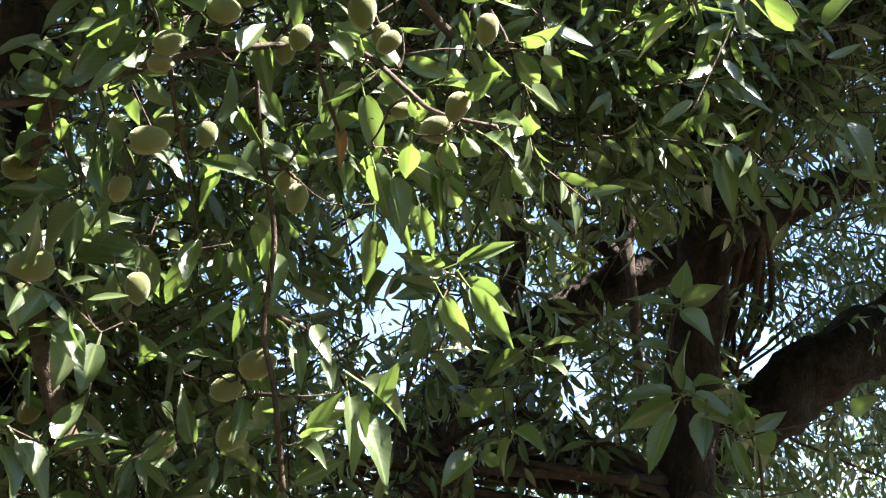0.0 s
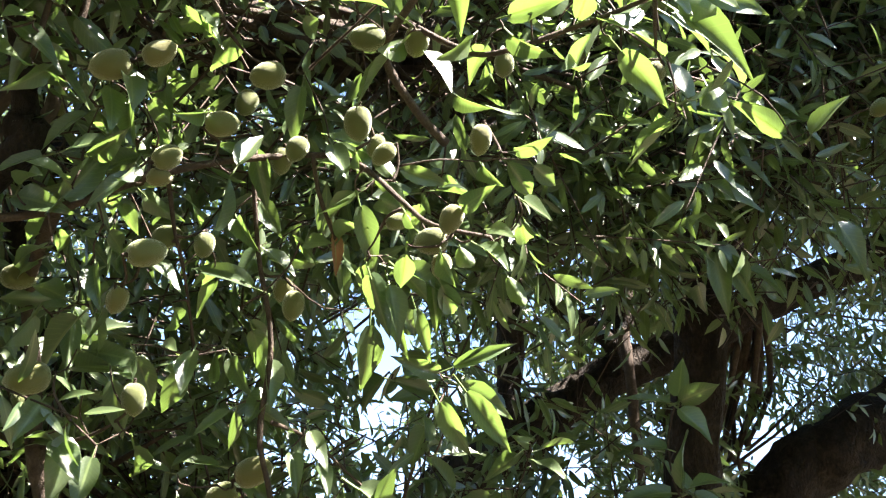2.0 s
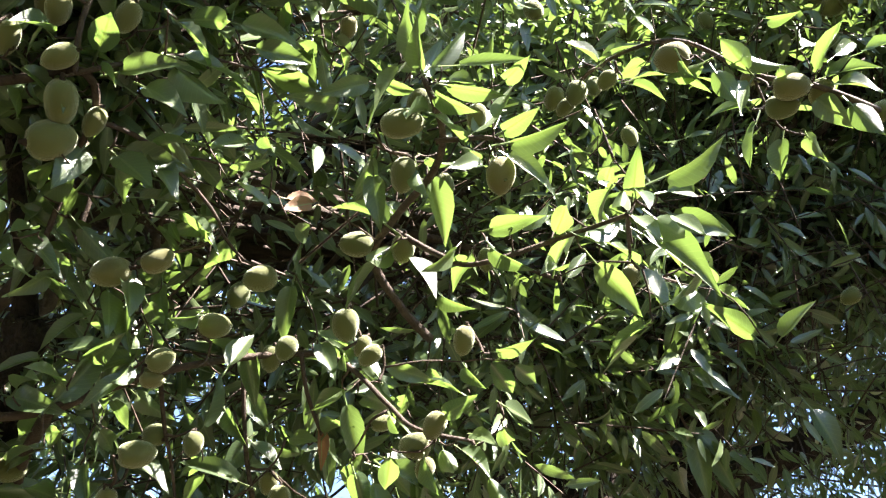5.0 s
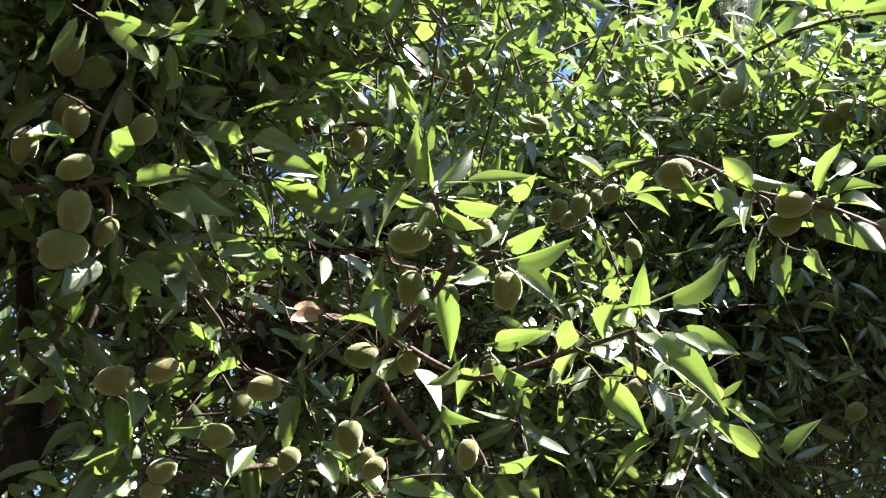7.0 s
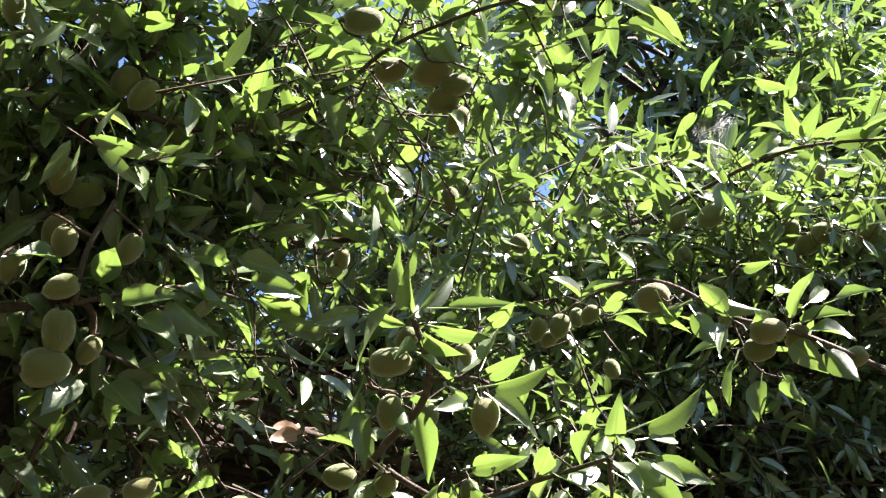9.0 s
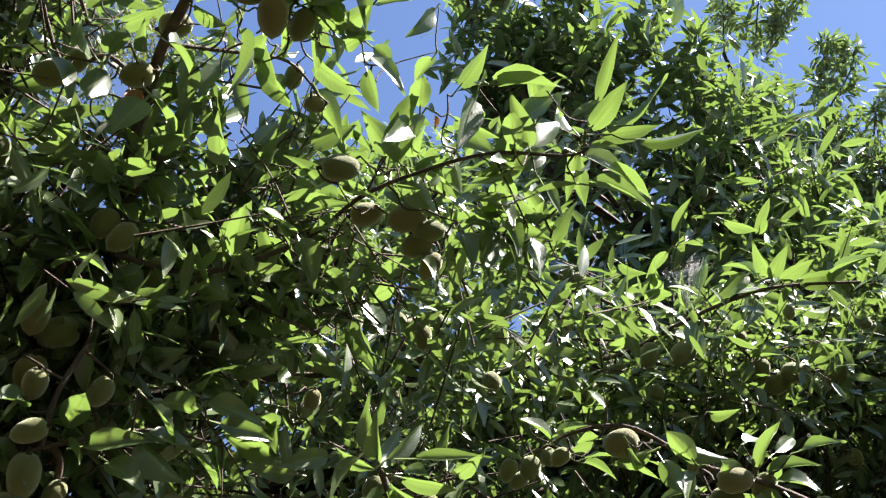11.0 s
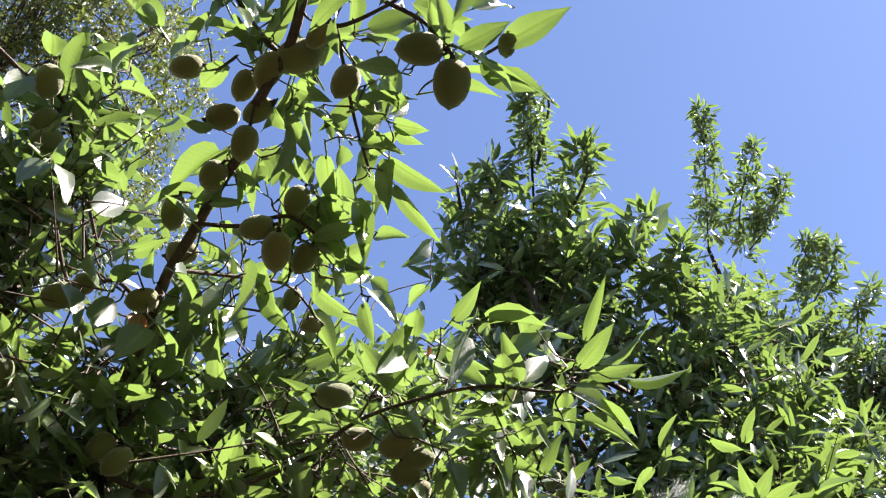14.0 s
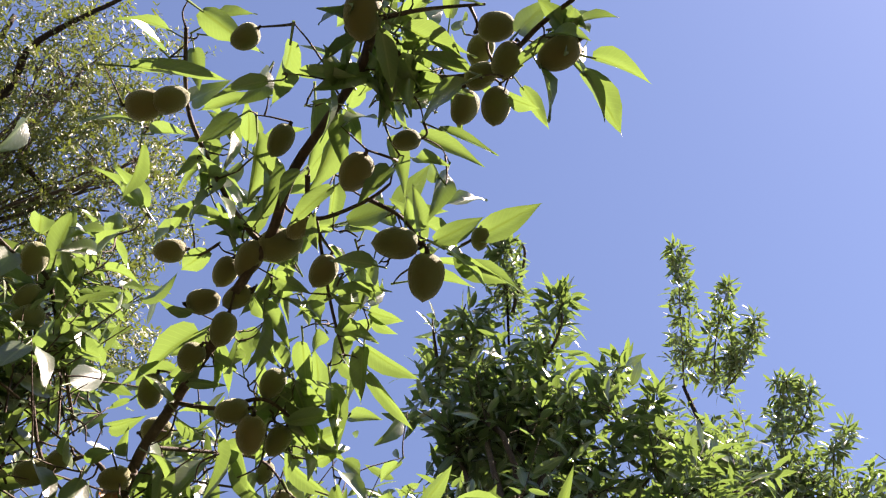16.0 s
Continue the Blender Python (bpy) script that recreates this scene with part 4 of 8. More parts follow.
low.sunny((-0.364, 1.369, 1.788), (-0.339, 1.429, 1.771), 0.023, (0.91, -0.32, 0.25))
low.leaf((-0.250, 1.352, 1.795), (-0.254, 1.321, 1.734), 0.024, (0.35, -0.85, 0.40))
low.leaf((-0.229, 1.335, 1.793), (-0.226, 1.406, 1.745), 0.030, (0.43, -0.52, -0.74))
low.sunny((-0.261, 1.330, 1.806), (-0.263, 1.392, 1.783), 0.023, (0.98, -0.05, -0.20))
low.sunny((-0.160, 1.387, 1.853), (-0.136, 1.350, 1.808), 0.022, (0.29, -0.66, 0.69))
low.leaf((-0.189, 1.355, 1.861), (-0.175, 1.322, 1.806), 0.023, (0.14, -0.83, 0.54))
low.leaf((-0.168, 1.345, 1.888), (-0.139, 1.311, 1.836), 0.024, (-0.01, -0.84, 0.54))
low.leaf((-0.089, 1.319, 2.028), (-0.097, 1.358, 1.933), 0.036, (0.32, -0.87, -0.38))
low.leaf((-0.067, 1.322, 2.050), (-0.040, 1.321, 1.969), 0.021, (-0.22, -0.97, -0.07))
low.leaf((-0.048, 1.328, 2.044), (-0.026, 1.392, 2.022), 0.025, (0.72, -0.44, -0.53))
low.leaf((-0.032, 1.299, 2.042), (-0.005, 1.331, 1.964), 0.018, (0.20, -0.93, -0.30))
low.leaf((0.011, 1.357, 1.968), (0.103, 1.340, 2.001), 0.021, (-0.10, -0.97, -0.21))
low.leaf((0.018, 1.344, 1.948), (0.103, 1.364, 1.905), 0.031, (0.20, -0.98, -0.07))
low.leaf((0.029, 1.326, 1.938), (0.095, 1.359, 1.855), 0.031, (0.12, -0.95, -0.28))
low.leaf((-0.004, 1.312, 1.920), (0.041, 1.347, 1.844), 0.030, (-0.07, -0.89, -0.45))
low.leaf((0.003, 1.400, 1.973), (-0.052, 1.344, 1.977), 0.028, (0.60, -0.64, -0.48))
low.leaf((0.002, 1.104, 1.999), (0.025, 1.171, 1.967), 0.027, (0.34, -0.50, -0.79))
low.leaf((-0.008, 1.120, 2.014), (0.001, 1.153, 1.941), 0.018, (0.11, -0.91, -0.40))

# bough at eye height
left = Bough(tree_near)
left.line([(-0.505, 1.038, 2.046), (-0.413, 1.021, 2.049), (-0.349, 1.027, 2.077), (-0.300, 1.031, 2.097), (-0.228, 1.055, 2.125), (-0.140, 1.098, 2.153), (-0.088, 1.059, 2.122), (-0.036, 1.018, 2.055), (-0.005, 0.991, 2.017), (0.056, 1.007, 2.009)], 0.0058, 0.0022)
left.line([(-0.450, 1.322, 1.720), (-0.479, 1.309, 1.787), (-0.495, 1.281, 1.866), (-0.488, 1.237, 1.934), (-0.504, 1.223, 2.037), (-0.403, 1.020, 2.053)], 0.0144, 0.0072)
left.line([(-0.288, 1.018, 2.089), (-0.288, 1.065, 2.045), (-0.283, 1.102, 2.010), (-0.277, 1.152, 1.939)], 0.0029, 0.0014)
left.line([(-0.144, 1.095, 2.151), (-0.137, 1.115, 2.110), (-0.122, 1.159, 2.074)], 0.0029, 0.0022)
left.line([(-0.486, 1.285, 1.852), (-0.396, 1.209, 1.853), (-0.330, 1.138, 1.869)], 0.0029, 0.0014)
left.almond((-0.303, 1.022, 2.001), (0.830, 0.470, 0.300), 0.043)
left.almond((-0.505, 1.194, 2.041), (0.927, 0.347, 0.142), 0.044)
left.almond((-0.338, 1.051, 1.959), (-0.387, 0.448, -0.806), 0.031)
left.almond((-0.283, 0.991, 2.097), (0.833, 0.227, 0.504), 0.033)
left.almond((-0.292, 1.000, 2.077), (0.972, 0.206, 0.109), 0.027)
left.almond((-0.235, 1.020, 2.152), (0.941, 0.293, 0.173), 0.039)
left.almond((-0.179, 1.094, 2.144), (-0.226, 0.630, -0.743), 0.034)
left.almond((-0.158, 1.072, 2.147), (-0.482, 0.188, -0.856), 0.031)
left.almond((-0.086, 1.038, 2.161), (-0.012, 0.462, -0.887), 0.039)
left.almond((-0.069, 1.060, 2.145), (-0.504, 0.295, -0.812), 0.027)
left.almond((-0.058, 1.039, 2.123), (-0.775, 0.324, -0.543), 0.031)
left.almond((0.050, 1.067, 2.155), (-0.172, 0.420, -0.891), 0.036)
left.almond((-0.042, 1.037, 2.041), (0.960, 0.127, 0.247), 0.028)
left.almond((0.015, 0.963, 2.010), (-0.499, 0.241, -0.833), 0.031)
left.almond((-0.006, 0.991, 1.999), (-0.936, 0.351, -0.020), 0.035)
left.almond((0.004, 1.020, 1.983), (-0.174, 0.427, -0.887), 0.027)
left.almond((-0.257, 1.077, 2.032), (-0.166, 0.272, -0.948), 0.029)
left.almond((-0.300, 1.082, 2.045), (0.984, -0.030, 0.177), 0.034)
left.almond((-0.431, 1.077, 1.883), (-0.882, -0.360, -0.304), 0.048)
left.almond((-0.328, 1.117, 1.869), (0.003, 0.299, -0.954), 0.036)
left.leaf((-0.397, 1.002, 2.048), (-0.342, 1.016, 2.131), 0.032, (0.82, -0.50, 0.28))
left.leaf((-0.321, 1.008, 2.090), (-0.360, 0.981, 2.044), 0.019, (0.23, -0.97, 0.05))
left.leaf((-0.406, 1.017, 2.007), (-0.458, 1.052, 2.013), 0.028, (0.54, -0.70, 0.47))
left.leaf((-0.317, 1.003, 2.100), (-0.324, 0.971, 2.045), 0.021, (0.04, 1.00, 0.06))
left.leaf((-0.304, 0.983, 2.142), (-0.302, 1.050, 2.130), 0.028, (0.27, -0.84, 0.48))
left.leaf((0.039, 1.010, 2.004), (0.073, 0.971, 1.965), 0.023, (0.21, -0.74, 0.64))
left.leaf((0.073, 1.058, 1.989), (0.093, 1.025, 1.932), 0.019, (0.01, 0.95, 0.31))
left.leaf((0.022, 1.029, 2.012), (0.038, 1.001, 1.960), 0.020, (-0.06, 0.95, 0.31))
left.leaf((-0.048, 1.052, 2.100), (-0.078, 1.077, 2.155), 0.021, (-0.24, 0.90, 0.35))
left.leaf((-0.431, 0.983, 2.057), (-0.396, 0.931, 2.067), 0.021, (-0.70, 0.63, 0.33))
left.leaf((-0.385, 0.995, 2.070), (-0.396, 0.929, 2.072), 0.026, (0.56, -0.57, 0.60))
left.leaf((-0.272, 1.032, 2.070), (-0.254, 1.093, 2.072), 0.026, (0.20, -0.91, 0.37))
left.leaf((-0.263, 1.097, 1.920), (-0.268, 1.059, 1.865), 0.026, (-0.06, -0.77, 0.64))
left.leaf((-0.408, 1.071, 1.859), (-0.411, 1.029, 1.815), 0.028, (0.63, -0.59, 0.51))
left.leaf((-0.384, 1.087, 1.830), (-0.388, 1.074, 1.751), 0.036, (0.54, -0.60, 0.59))
left.leaf((-0.360, 1.101, 1.809), (-0.370, 1.088, 1.747), 0.031, (0.18, -0.73, 0.66))
left.leaf((-0.400, 1.084, 1.820), (-0.356, 1.056, 1.776), 0.031, (0.33, -0.74, 0.58))
left.leaf((-0.352, 1.058, 1.957), (-0.385, 1.098, 1.921), 0.031, (0.67, -0.57, 0.47))
left.leaf((-0.415, 1.039, 1.944), (-0.460, 1.088, 1.917), 0.036, (0.80, -0.46, 0.38))
left.leaf((-0.316, 1.019, 2.070), (-0.302, 1.083, 2.067), 0.024, (-0.53, 0.83, 0.17))
left.leaf((-0.313, 1.051, 2.006), (-0.265, 1.036, 1.974), 0.028, (0.41, -0.67, 0.63))
left.leaf((-0.219, 1.029, 2.101), (-0.196, 1.056, 2.165), 0.026, (0.20, -0.80, 0.56))
left.dry((-0.125, 1.152, 2.089), (-0.114, 1.178, 2.032), 0.016, (0.20, -0.80, 0.40))
left.sunny((-0.342, 0.960, 2.167), (-0.320, 0.930, 2.102), 0.026, (0.55, -0.68, 0.49))
left.leaf((-0.302, 0.968, 2.159), (-0.290, 1.025, 2.140), 0.022, (0.28, -0.36, -0.89))
left.leaf((-0.329, 0.987, 2.164), (-0.317, 0.958, 2.099), 0.025, (-0.34, -0.88, 0.34))
left.leaf((-0.308, 1.041, 2.218), (-0.298, 1.013, 2.150), 0.026, (-0.36, -0.88, 0.31))
left.sunny((-0.368, 1.002, 2.101), (-0.319, 0.951, 2.097), 0.025, (-0.31, -0.21, -0.93))
left.leaf((-0.313, 1.013, 2.110), (-0.386, 1.035, 2.108), 0.027, (-0.28, -0.96, -0.04))
left.leaf((-0.377, 1.051, 2.103), (-0.410, 1.013, 2.063), 0.022, (0.84, -0.20, -0.50))
left.leaf((-0.157, 1.075, 2.239), (-0.171, 1.084, 2.161), 0.028, (-0.21, -0.97, -0.07))
left.sunny((-0.249, 1.006, 2.161), (-0.259, 0.967, 2.124), 0.019, (0.84, 0.23, -0.49))
left.leaf((-0.455, 1.024, 2.069), (-0.388, 0.981, 2.042), 0.030, (-0.49, -0.86, 0.16))
left.leaf((-0.417, 1.074, 2.059), (-0.491, 1.119, 2.058), 0.030, (-0.52, -0.85, -0.01))
left.leaf((-0.416, 1.109, 2.061), (-0.474, 1.164, 2.055), 0.028, (-0.66, -0.72, -0.22))
left.leaf((-0.455, 1.135, 2.044), (-0.529, 1.189, 2.041), 0.032, (-0.59, -0.81, -0.06))
left.leaf((-0.356, 1.044, 2.039), (-0.345, 1.102, 2.026), 0.021, (0.77, -0.27, -0.57))
left.leaf((-0.367, 1.053, 2.003), (-0.354, 1.021, 1.945), 0.024, (-0.34, -0.85, 0.39))
left.sunny((-0.343, 1.044, 1.974), (-0.379, 1.100, 1.969), 0.023, (-0.84, -0.54, -0.03))
left.leaf((-0.160, 1.160, 2.069), (-0.120, 1.115, 2.049), 0.022, (-0.68, -0.69, 0.25))
left.sunny((-0.297, 1.122, 1.977), (-0.302, 1.181, 1.962), 0.021, (0.97, 0.03, -0.23))
left.leaf((-0.286, 1.153, 1.921), (-0.320, 1.201, 1.866), 0.028, (0.20, -0.67, -0.72))
left.sunny((-0.315, 1.146, 1.938), (-0.294, 1.196, 1.947), 0.019, (0.86, -0.42, 0.31))
left.leaf((-0.251, 1.148, 1.933), (-0.265, 1.215, 1.897), 0.013, (0.11, -0.46, -0.88))
left.leaf((-0.343, 1.147, 1.932), (-0.324, 1.196, 1.878), 0.026, (0.52, -0.72, -0.46))
left.leaf((-0.434, 1.242, 1.963), (-0.356, 1.197, 1.940), 0.032, (-0.48, -0.87, 0.09))
left.leaf((-0.449, 1.252, 1.944), (-0.390, 1.202, 1.936), 0.027, (-0.61, -0.75, 0.24))
left.leaf((-0.368, 1.154, 1.908), (-0.356, 1.182, 1.836), 0.028, (0.22, -0.92, -0.32))
left.leaf((-0.418, 1.215, 1.898), (-0.442, 1.283, 1.858), 0.029, (0.67, -0.19, -0.72))
left.leaf((-0.498, 1.277, 1.887), (-0.533, 1.336, 1.827), 0.032, (0.65, -0.30, -0.69))
left.leaf((-0.467, 1.286, 1.889), (-0.401, 1.252, 1.838), 0.031, (-0.43, -0.90, 0.05))
left.leaf((-0.346, 1.190, 1.839), (-0.346, 1.258, 1.798), 0.028, (0.74, -0.35, -0.58))
left.leaf((0.023, 0.960, 2.019), (0.052, 0.907, 2.018), 0.021, (-0.70, -0.38, -0.60))
left.leaf((0.077, 1.074, 2.135), (0.119, 1.126, 2.102), 0.026, (0.28, -0.67, -0.69))
left.leaf((0.108, 1.076, 2.129), (0.141, 1.131, 2.126), 0.022, (0.56, -0.37, -0.74))
left.sunny((0.086, 0.977, 2.039), (0.124, 1.031, 2.037), 0.023, (0.81, -0.56, 0.17))
left.leaf((0.087, 0.998, 2.024), (0.098, 1.057, 2.009), 0.021, (0.18, -0.26, -0.95))
left.sunny((0.086, 1.071, 2.141), (0.120, 1.025, 2.120), 0.021, (-0.51, -0.00, -0.86))
left.sunny((0.051, 1.071, 2.126), (0.058, 1.034, 2.082), 0.020, (-0.97, -0.25, 0.04))
left.leaf((-0.088, 1.076, 2.087), (-0.065, 1.108, 2.004), 0.028, (0.22, -0.93, -0.30))
left.leaf((-0.031, 0.994, 1.991), (-0.039, 1.055, 1.970), 0.023, (0.08, -0.31, -0.95))
left.sunny((0.003, 0.977, 1.983), (0.009, 0.942, 1.933), 0.022, (-0.89, -0.42, 0.18))
left.sunny((-0.035, 1.008, 2.041), (-0.022, 0.969, 2.003), 0.020, (-0.97, -0.16, -0.17))
left.sunny((0.052, 0.997, 2.014), (0.070, 0.950, 1.996), 0.019, (-0.58, -0.48, 0.66))
left.sunny((0.061, 1.003, 2.004), (0.077, 1.045, 2.033), 0.019, (0.92, -0.08, -0.38))
left.leaf((-0.122, 1.082, 2.162), (-0.098, 1.052, 2.098), 0.026, (-0.02, -0.91, 0.42))
left.sunny((-0.090, 1.049, 2.132), (-0.083, 1.011, 2.091), 0.020, (-0.92, -0.36, 0.16))
left.leaf((-0.211, 1.070, 2.155), (-0.192, 1.103, 2.083), 0.026, (0.23, -0.91, -0.35))

# twigs in front of the stems
back = Bough(tree_mid)
back.line([(0.269, 1.647, 2.476), (0.296, 1.662, 2.383), (0.305, 1.683, 2.301)], 0.0022, 0.0014)
back.line([(0.490, 1.517, 2.403), (0.413, 1.496, 2.315), (0.400, 1.498, 2.253), (0.424, 1.518, 2.201), (0.476, 1.541, 2.171)], 0.0029, 0.0014)
back.line([(0.490, 1.681, 1.698), (0.468, 1.630, 1.778), (0.414, 1.659, 1.840), (0.365, 1.639, 1.846), (0.357, 1.655, 1.925), (0.369, 1.630, 1.988)], 0.0029, 0.0014)
back.line([(-0.074, 1.687, 1.802), (-0.037, 1.639, 1.909), (-0.007, 1.549, 1.982), (0.014, 1.553, 2.038)], 0.0029, 0.0014)
back.line([(0.013, 1.601, 1.691), (0.046, 1.572, 1.761), (0.096, 1.569, 1.776)], 0.0022, 0.0014)
back.leaf((0.323, 1.680, 2.300), (0.364, 1.668, 2.253), 0.027, (0.13, 0.90, 0.42))
back.leaf((0.281, 1.685, 2.307), (0.319, 1.633, 2.283), 0.019, (0.03, -0.82, 0.57))
back.leaf((0.373, 1.482, 2.312), (0.406, 1.533, 2.309), 0.019, (0.22, -0.77, 0.60))
back.leaf((0.393, 1.477, 2.312), (0.413, 1.425, 2.290), 0.020, (-0.06, -0.73, 0.68))
back.leaf((0.410, 1.479, 2.299), (0.441, 1.429, 2.265), 0.027, (-0.11, -0.87, 0.48))
back.leaf((0.375, 1.509, 2.256), (0.332, 1.470, 2.243), 0.031, (0.04, -0.71, 0.70))
back.leaf((0.419, 1.487, 2.279), (0.490, 1.446, 2.250), 0.040, (-0.06, -0.80, 0.60))
back.leaf((0.395, 1.503, 2.258), (0.424, 1.462, 2.207), 0.040, (0.04, -0.78, 0.62))
back.leaf((0.421, 1.515, 2.217), (0.478, 1.494, 2.148), 0.031, (-0.10, -0.80, 0.59))
back.leaf((0.425, 1.518, 2.208), (0.437, 1.519, 2.089), 0.037, (-0.26, -0.75, 0.61))
back.leaf((0.446, 1.516, 2.198), (0.474, 1.510, 2.104), 0.031, (-0.57, -0.64, 0.50))
back.leaf((0.470, 1.520, 2.172), (0.551, 1.541, 2.134), 0.040, (0.13, -0.70, 0.70))
back.leaf((0.591, 1.453, 2.226), (0.636, 1.433, 2.136), 0.040, (0.19, -0.98, 0.03))
back.leaf((0.403, 1.447, 2.363), (0.394, 1.496, 2.322), 0.029, (0.52, -0.79, 0.33))
back.leaf((0.422, 1.434, 2.375), (0.375, 1.450, 2.317), 0.035, (-0.47, -0.88, 0.03))
back.leaf((0.362, 1.641, 1.851), (0.260, 1.626, 1.853), 0.035, (0.01, -0.76, 0.65))
back.leaf((0.362, 1.643, 1.843), (0.282, 1.699, 1.804), 0.040, (-0.04, 1.00, 0.05))
back.leaf((0.357, 1.646, 1.830), (0.301, 1.634, 1.731), 0.040, (-0.49, -0.83, 0.28))
back.leaf((0.370, 1.640, 1.847), (0.357, 1.592, 1.933), 0.023, (-0.51, -0.59, 0.62))
back.leaf((0.375, 1.638, 1.855), (0.428, 1.586, 1.871), 0.031, (-0.13, -0.60, 0.79))
back.leaf((0.379, 1.638, 1.851), (0.458, 1.657, 1.806), 0.037, (0.10, 0.99, 0.09))
back.leaf((0.365, 1.611, 1.983), (0.275, 1.597, 1.988), 0.027, (0.04, -0.64, 0.77))
back.leaf((0.365, 1.611, 1.983), (0.424, 1.561, 2.000), 0.037, (-0.07, 0.93, 0.35))
back.leaf((0.365, 1.613, 1.979), (0.415, 1.587, 1.923), 0.040, (0.28, -0.91, 0.29))
back.leaf((0.369, 1.609, 1.987), (0.383, 1.612, 2.056), 0.040, (-0.46, -0.60, 0.65))
back.leaf((0.465, 1.626, 1.784), (0.495, 1.569, 1.752), 0.040, (0.22, 0.95, 0.23))
back.leaf((0.465, 1.626, 1.784), (0.437, 1.598, 1.848), 0.031, (-0.49, -0.63, 0.60))
back.leaf((0.465, 1.626, 1.784), (0.529, 1.626, 1.827), 0.025, (0.27, -0.91, 0.32))
back.leaf((0.469, 1.626, 1.776), (0.484, 1.658, 1.704), 0.040, (0.21, -0.72, 0.66))
back.leaf((0.599, 1.578, 1.810), (0.607, 1.518, 1.821), 0.029, (-0.23, -0.97, 0.09))
back.leaf((-0.012, 1.546, 1.991), (-0.078, 1.527, 1.969), 0.029, (0.15, -0.98, 0.13))
back.leaf((0.042, 1.573, 1.760), (0.094, 1.618, 1.783), 0.023, (0.03, -0.64, 0.77))
back.leaf((0.050, 1.574, 1.752), (0.088, 1.525, 1.723), 0.021, (-0.01, 0.98, 0.22))
back.leaf((0.100, 1.567, 1.784), (0.144, 1.517, 1.757), 0.034, (0.28, -0.85, 0.44))
back.leaf((0.081, 1.578, 1.844), (0.014, 1.613, 1.808), 0.039, (0.50, -0.82, 0.27))
back.leaf((0.046, 1.574, 1.752), (-0.003, 1.529, 1.708), 0.040, (0.08, -0.70, 0.71))
back.leaf((0.100, 1.568, 1.776), (0.081, 1.617, 1.716), 0.038, (-0.16, -0.67, 0.72))
back.leaf((0.403, 1.636, 1.829), (0.384, 1.623, 1.742), 0.040, (-0.26, 0.96, 0.04))
back.leaf((0.355, 1.630, 1.915), (0.297, 1.595, 1.925), 0.031, (-0.07, -0.83, 0.56))
back.leaf((-0.012, 1.576, 1.956), (-0.053, 1.566, 1.884), 0.039, (0.01, -0.73, 0.69))
back.leaf((0.487, 1.486, 2.461), (0.478, 1.472, 2.382), 0.028, (-0.07, -0.98, 0.18))
back.leaf((0.299, 1.688, 2.298), (0.317, 1.767, 2.239), 0.035, (-0.16, -0.56, -0.81))
back.sunny((0.307, 1.681, 2.293), (0.296, 1.653, 2.233), 0.024, (0.20, -0.90, 0.39))

# sunlit arm
arm = Bough(tree_near)
arm.line([(0.011, 1.168, 2.204), (-0.027, 1.120, 2.227), (-0.059, 1.045, 2.255), (-0.028, 0.955, 2.259), (0.012, 0.876, 2.263), (0.023, 0.818, 2.275), (0.004, 0.768, 2.305)], 0.0061, 0.0031)
arm.line([(0.017, 0.823, 2.268), (0.064, 0.798, 2.254), (0.082, 0.779, 2.236)], 0.0031, 0.0023)
arm.line([(-0.029, 0.975, 2.250), (0.025, 0.959, 2.207), (0.064, 0.928, 2.181), (0.160, 0.904, 2.203), (0.214, 0.858, 2.200)], 0.0038, 0.0023)
arm.line([(-0.133, 0.970, 2.580), (-0.124, 1.000, 2.540), (-0.106, 0.989, 2.529)], 0.0023, 0.0015)
arm.almond((-0.018, 0.787, 2.263), (0.996, -0.071, 0.057), 0.045)
arm.almond((-0.017, 0.835, 2.233), (-0.162, 0.285, -0.945), 0.038)
arm.almond((-0.002, 0.824, 2.320), (-0.710, 0.413, -0.570), 0.029)
arm.almond((0.080, 0.798, 2.208), (-0.099, 0.279, -0.955), 0.039)
arm.almond((0.058, 0.816, 2.294), (-0.172, 0.550, -0.817), 0.029)
arm.almond((-0.096, 0.987, 2.567), (-0.203, 0.820, -0.534), 0.032)
arm.almond((-0.075, 0.989, 2.242), (-0.958, -0.194, -0.212), 0.040)
arm.almond((-0.021, 0.985, 2.233), (-0.173, 0.729, -0.662), 0.035)
arm.almond((-0.284, 1.095, 2.381), (-0.256, 0.174, -0.951), 0.033)
arm.leaf((0.004, 0.777, 2.312), (0.019, 0.793, 2.375), 0.020, (-0.23, 0.81, 0.53))
arm.leaf((0.050, 0.811, 2.266), (0.094, 0.829, 2.327), 0.022, (0.22, -0.86, 0.45))
arm.leaf((-0.048, 0.820, 2.252), (-0.064, 0.889, 2.244), 0.024, (0.61, -0.70, 0.39))
arm.leaf((-0.005, 0.829, 2.243), (0.006, 0.808, 2.179), 0.020, (-0.45, 0.83, 0.33))
arm.leaf((0.053, 0.923, 2.190), (0.035, 0.985, 2.188), 0.023, (-0.27, 0.88, 0.40))
arm.leaf((0.227, 0.853, 2.184), (0.299, 0.835, 2.111), 0.036, (-0.35, -0.85, 0.40))
arm.leaf((0.211, 0.844, 2.225), (0.196, 0.818, 2.169), 0.020, (0.18, 0.91, 0.37))
arm.leaf((0.234, 0.846, 2.192), (0.269, 0.821, 2.138), 0.031, (0.09, 0.88, 0.46))
arm.leaf((0.205, 0.881, 2.250), (0.192, 0.944, 2.253), 0.031, (-0.19, -0.78, 0.60))
arm.leaf((0.073, 0.820, 2.252), (0.087, 0.798, 2.188), 0.020, (0.00, 0.87, 0.50))
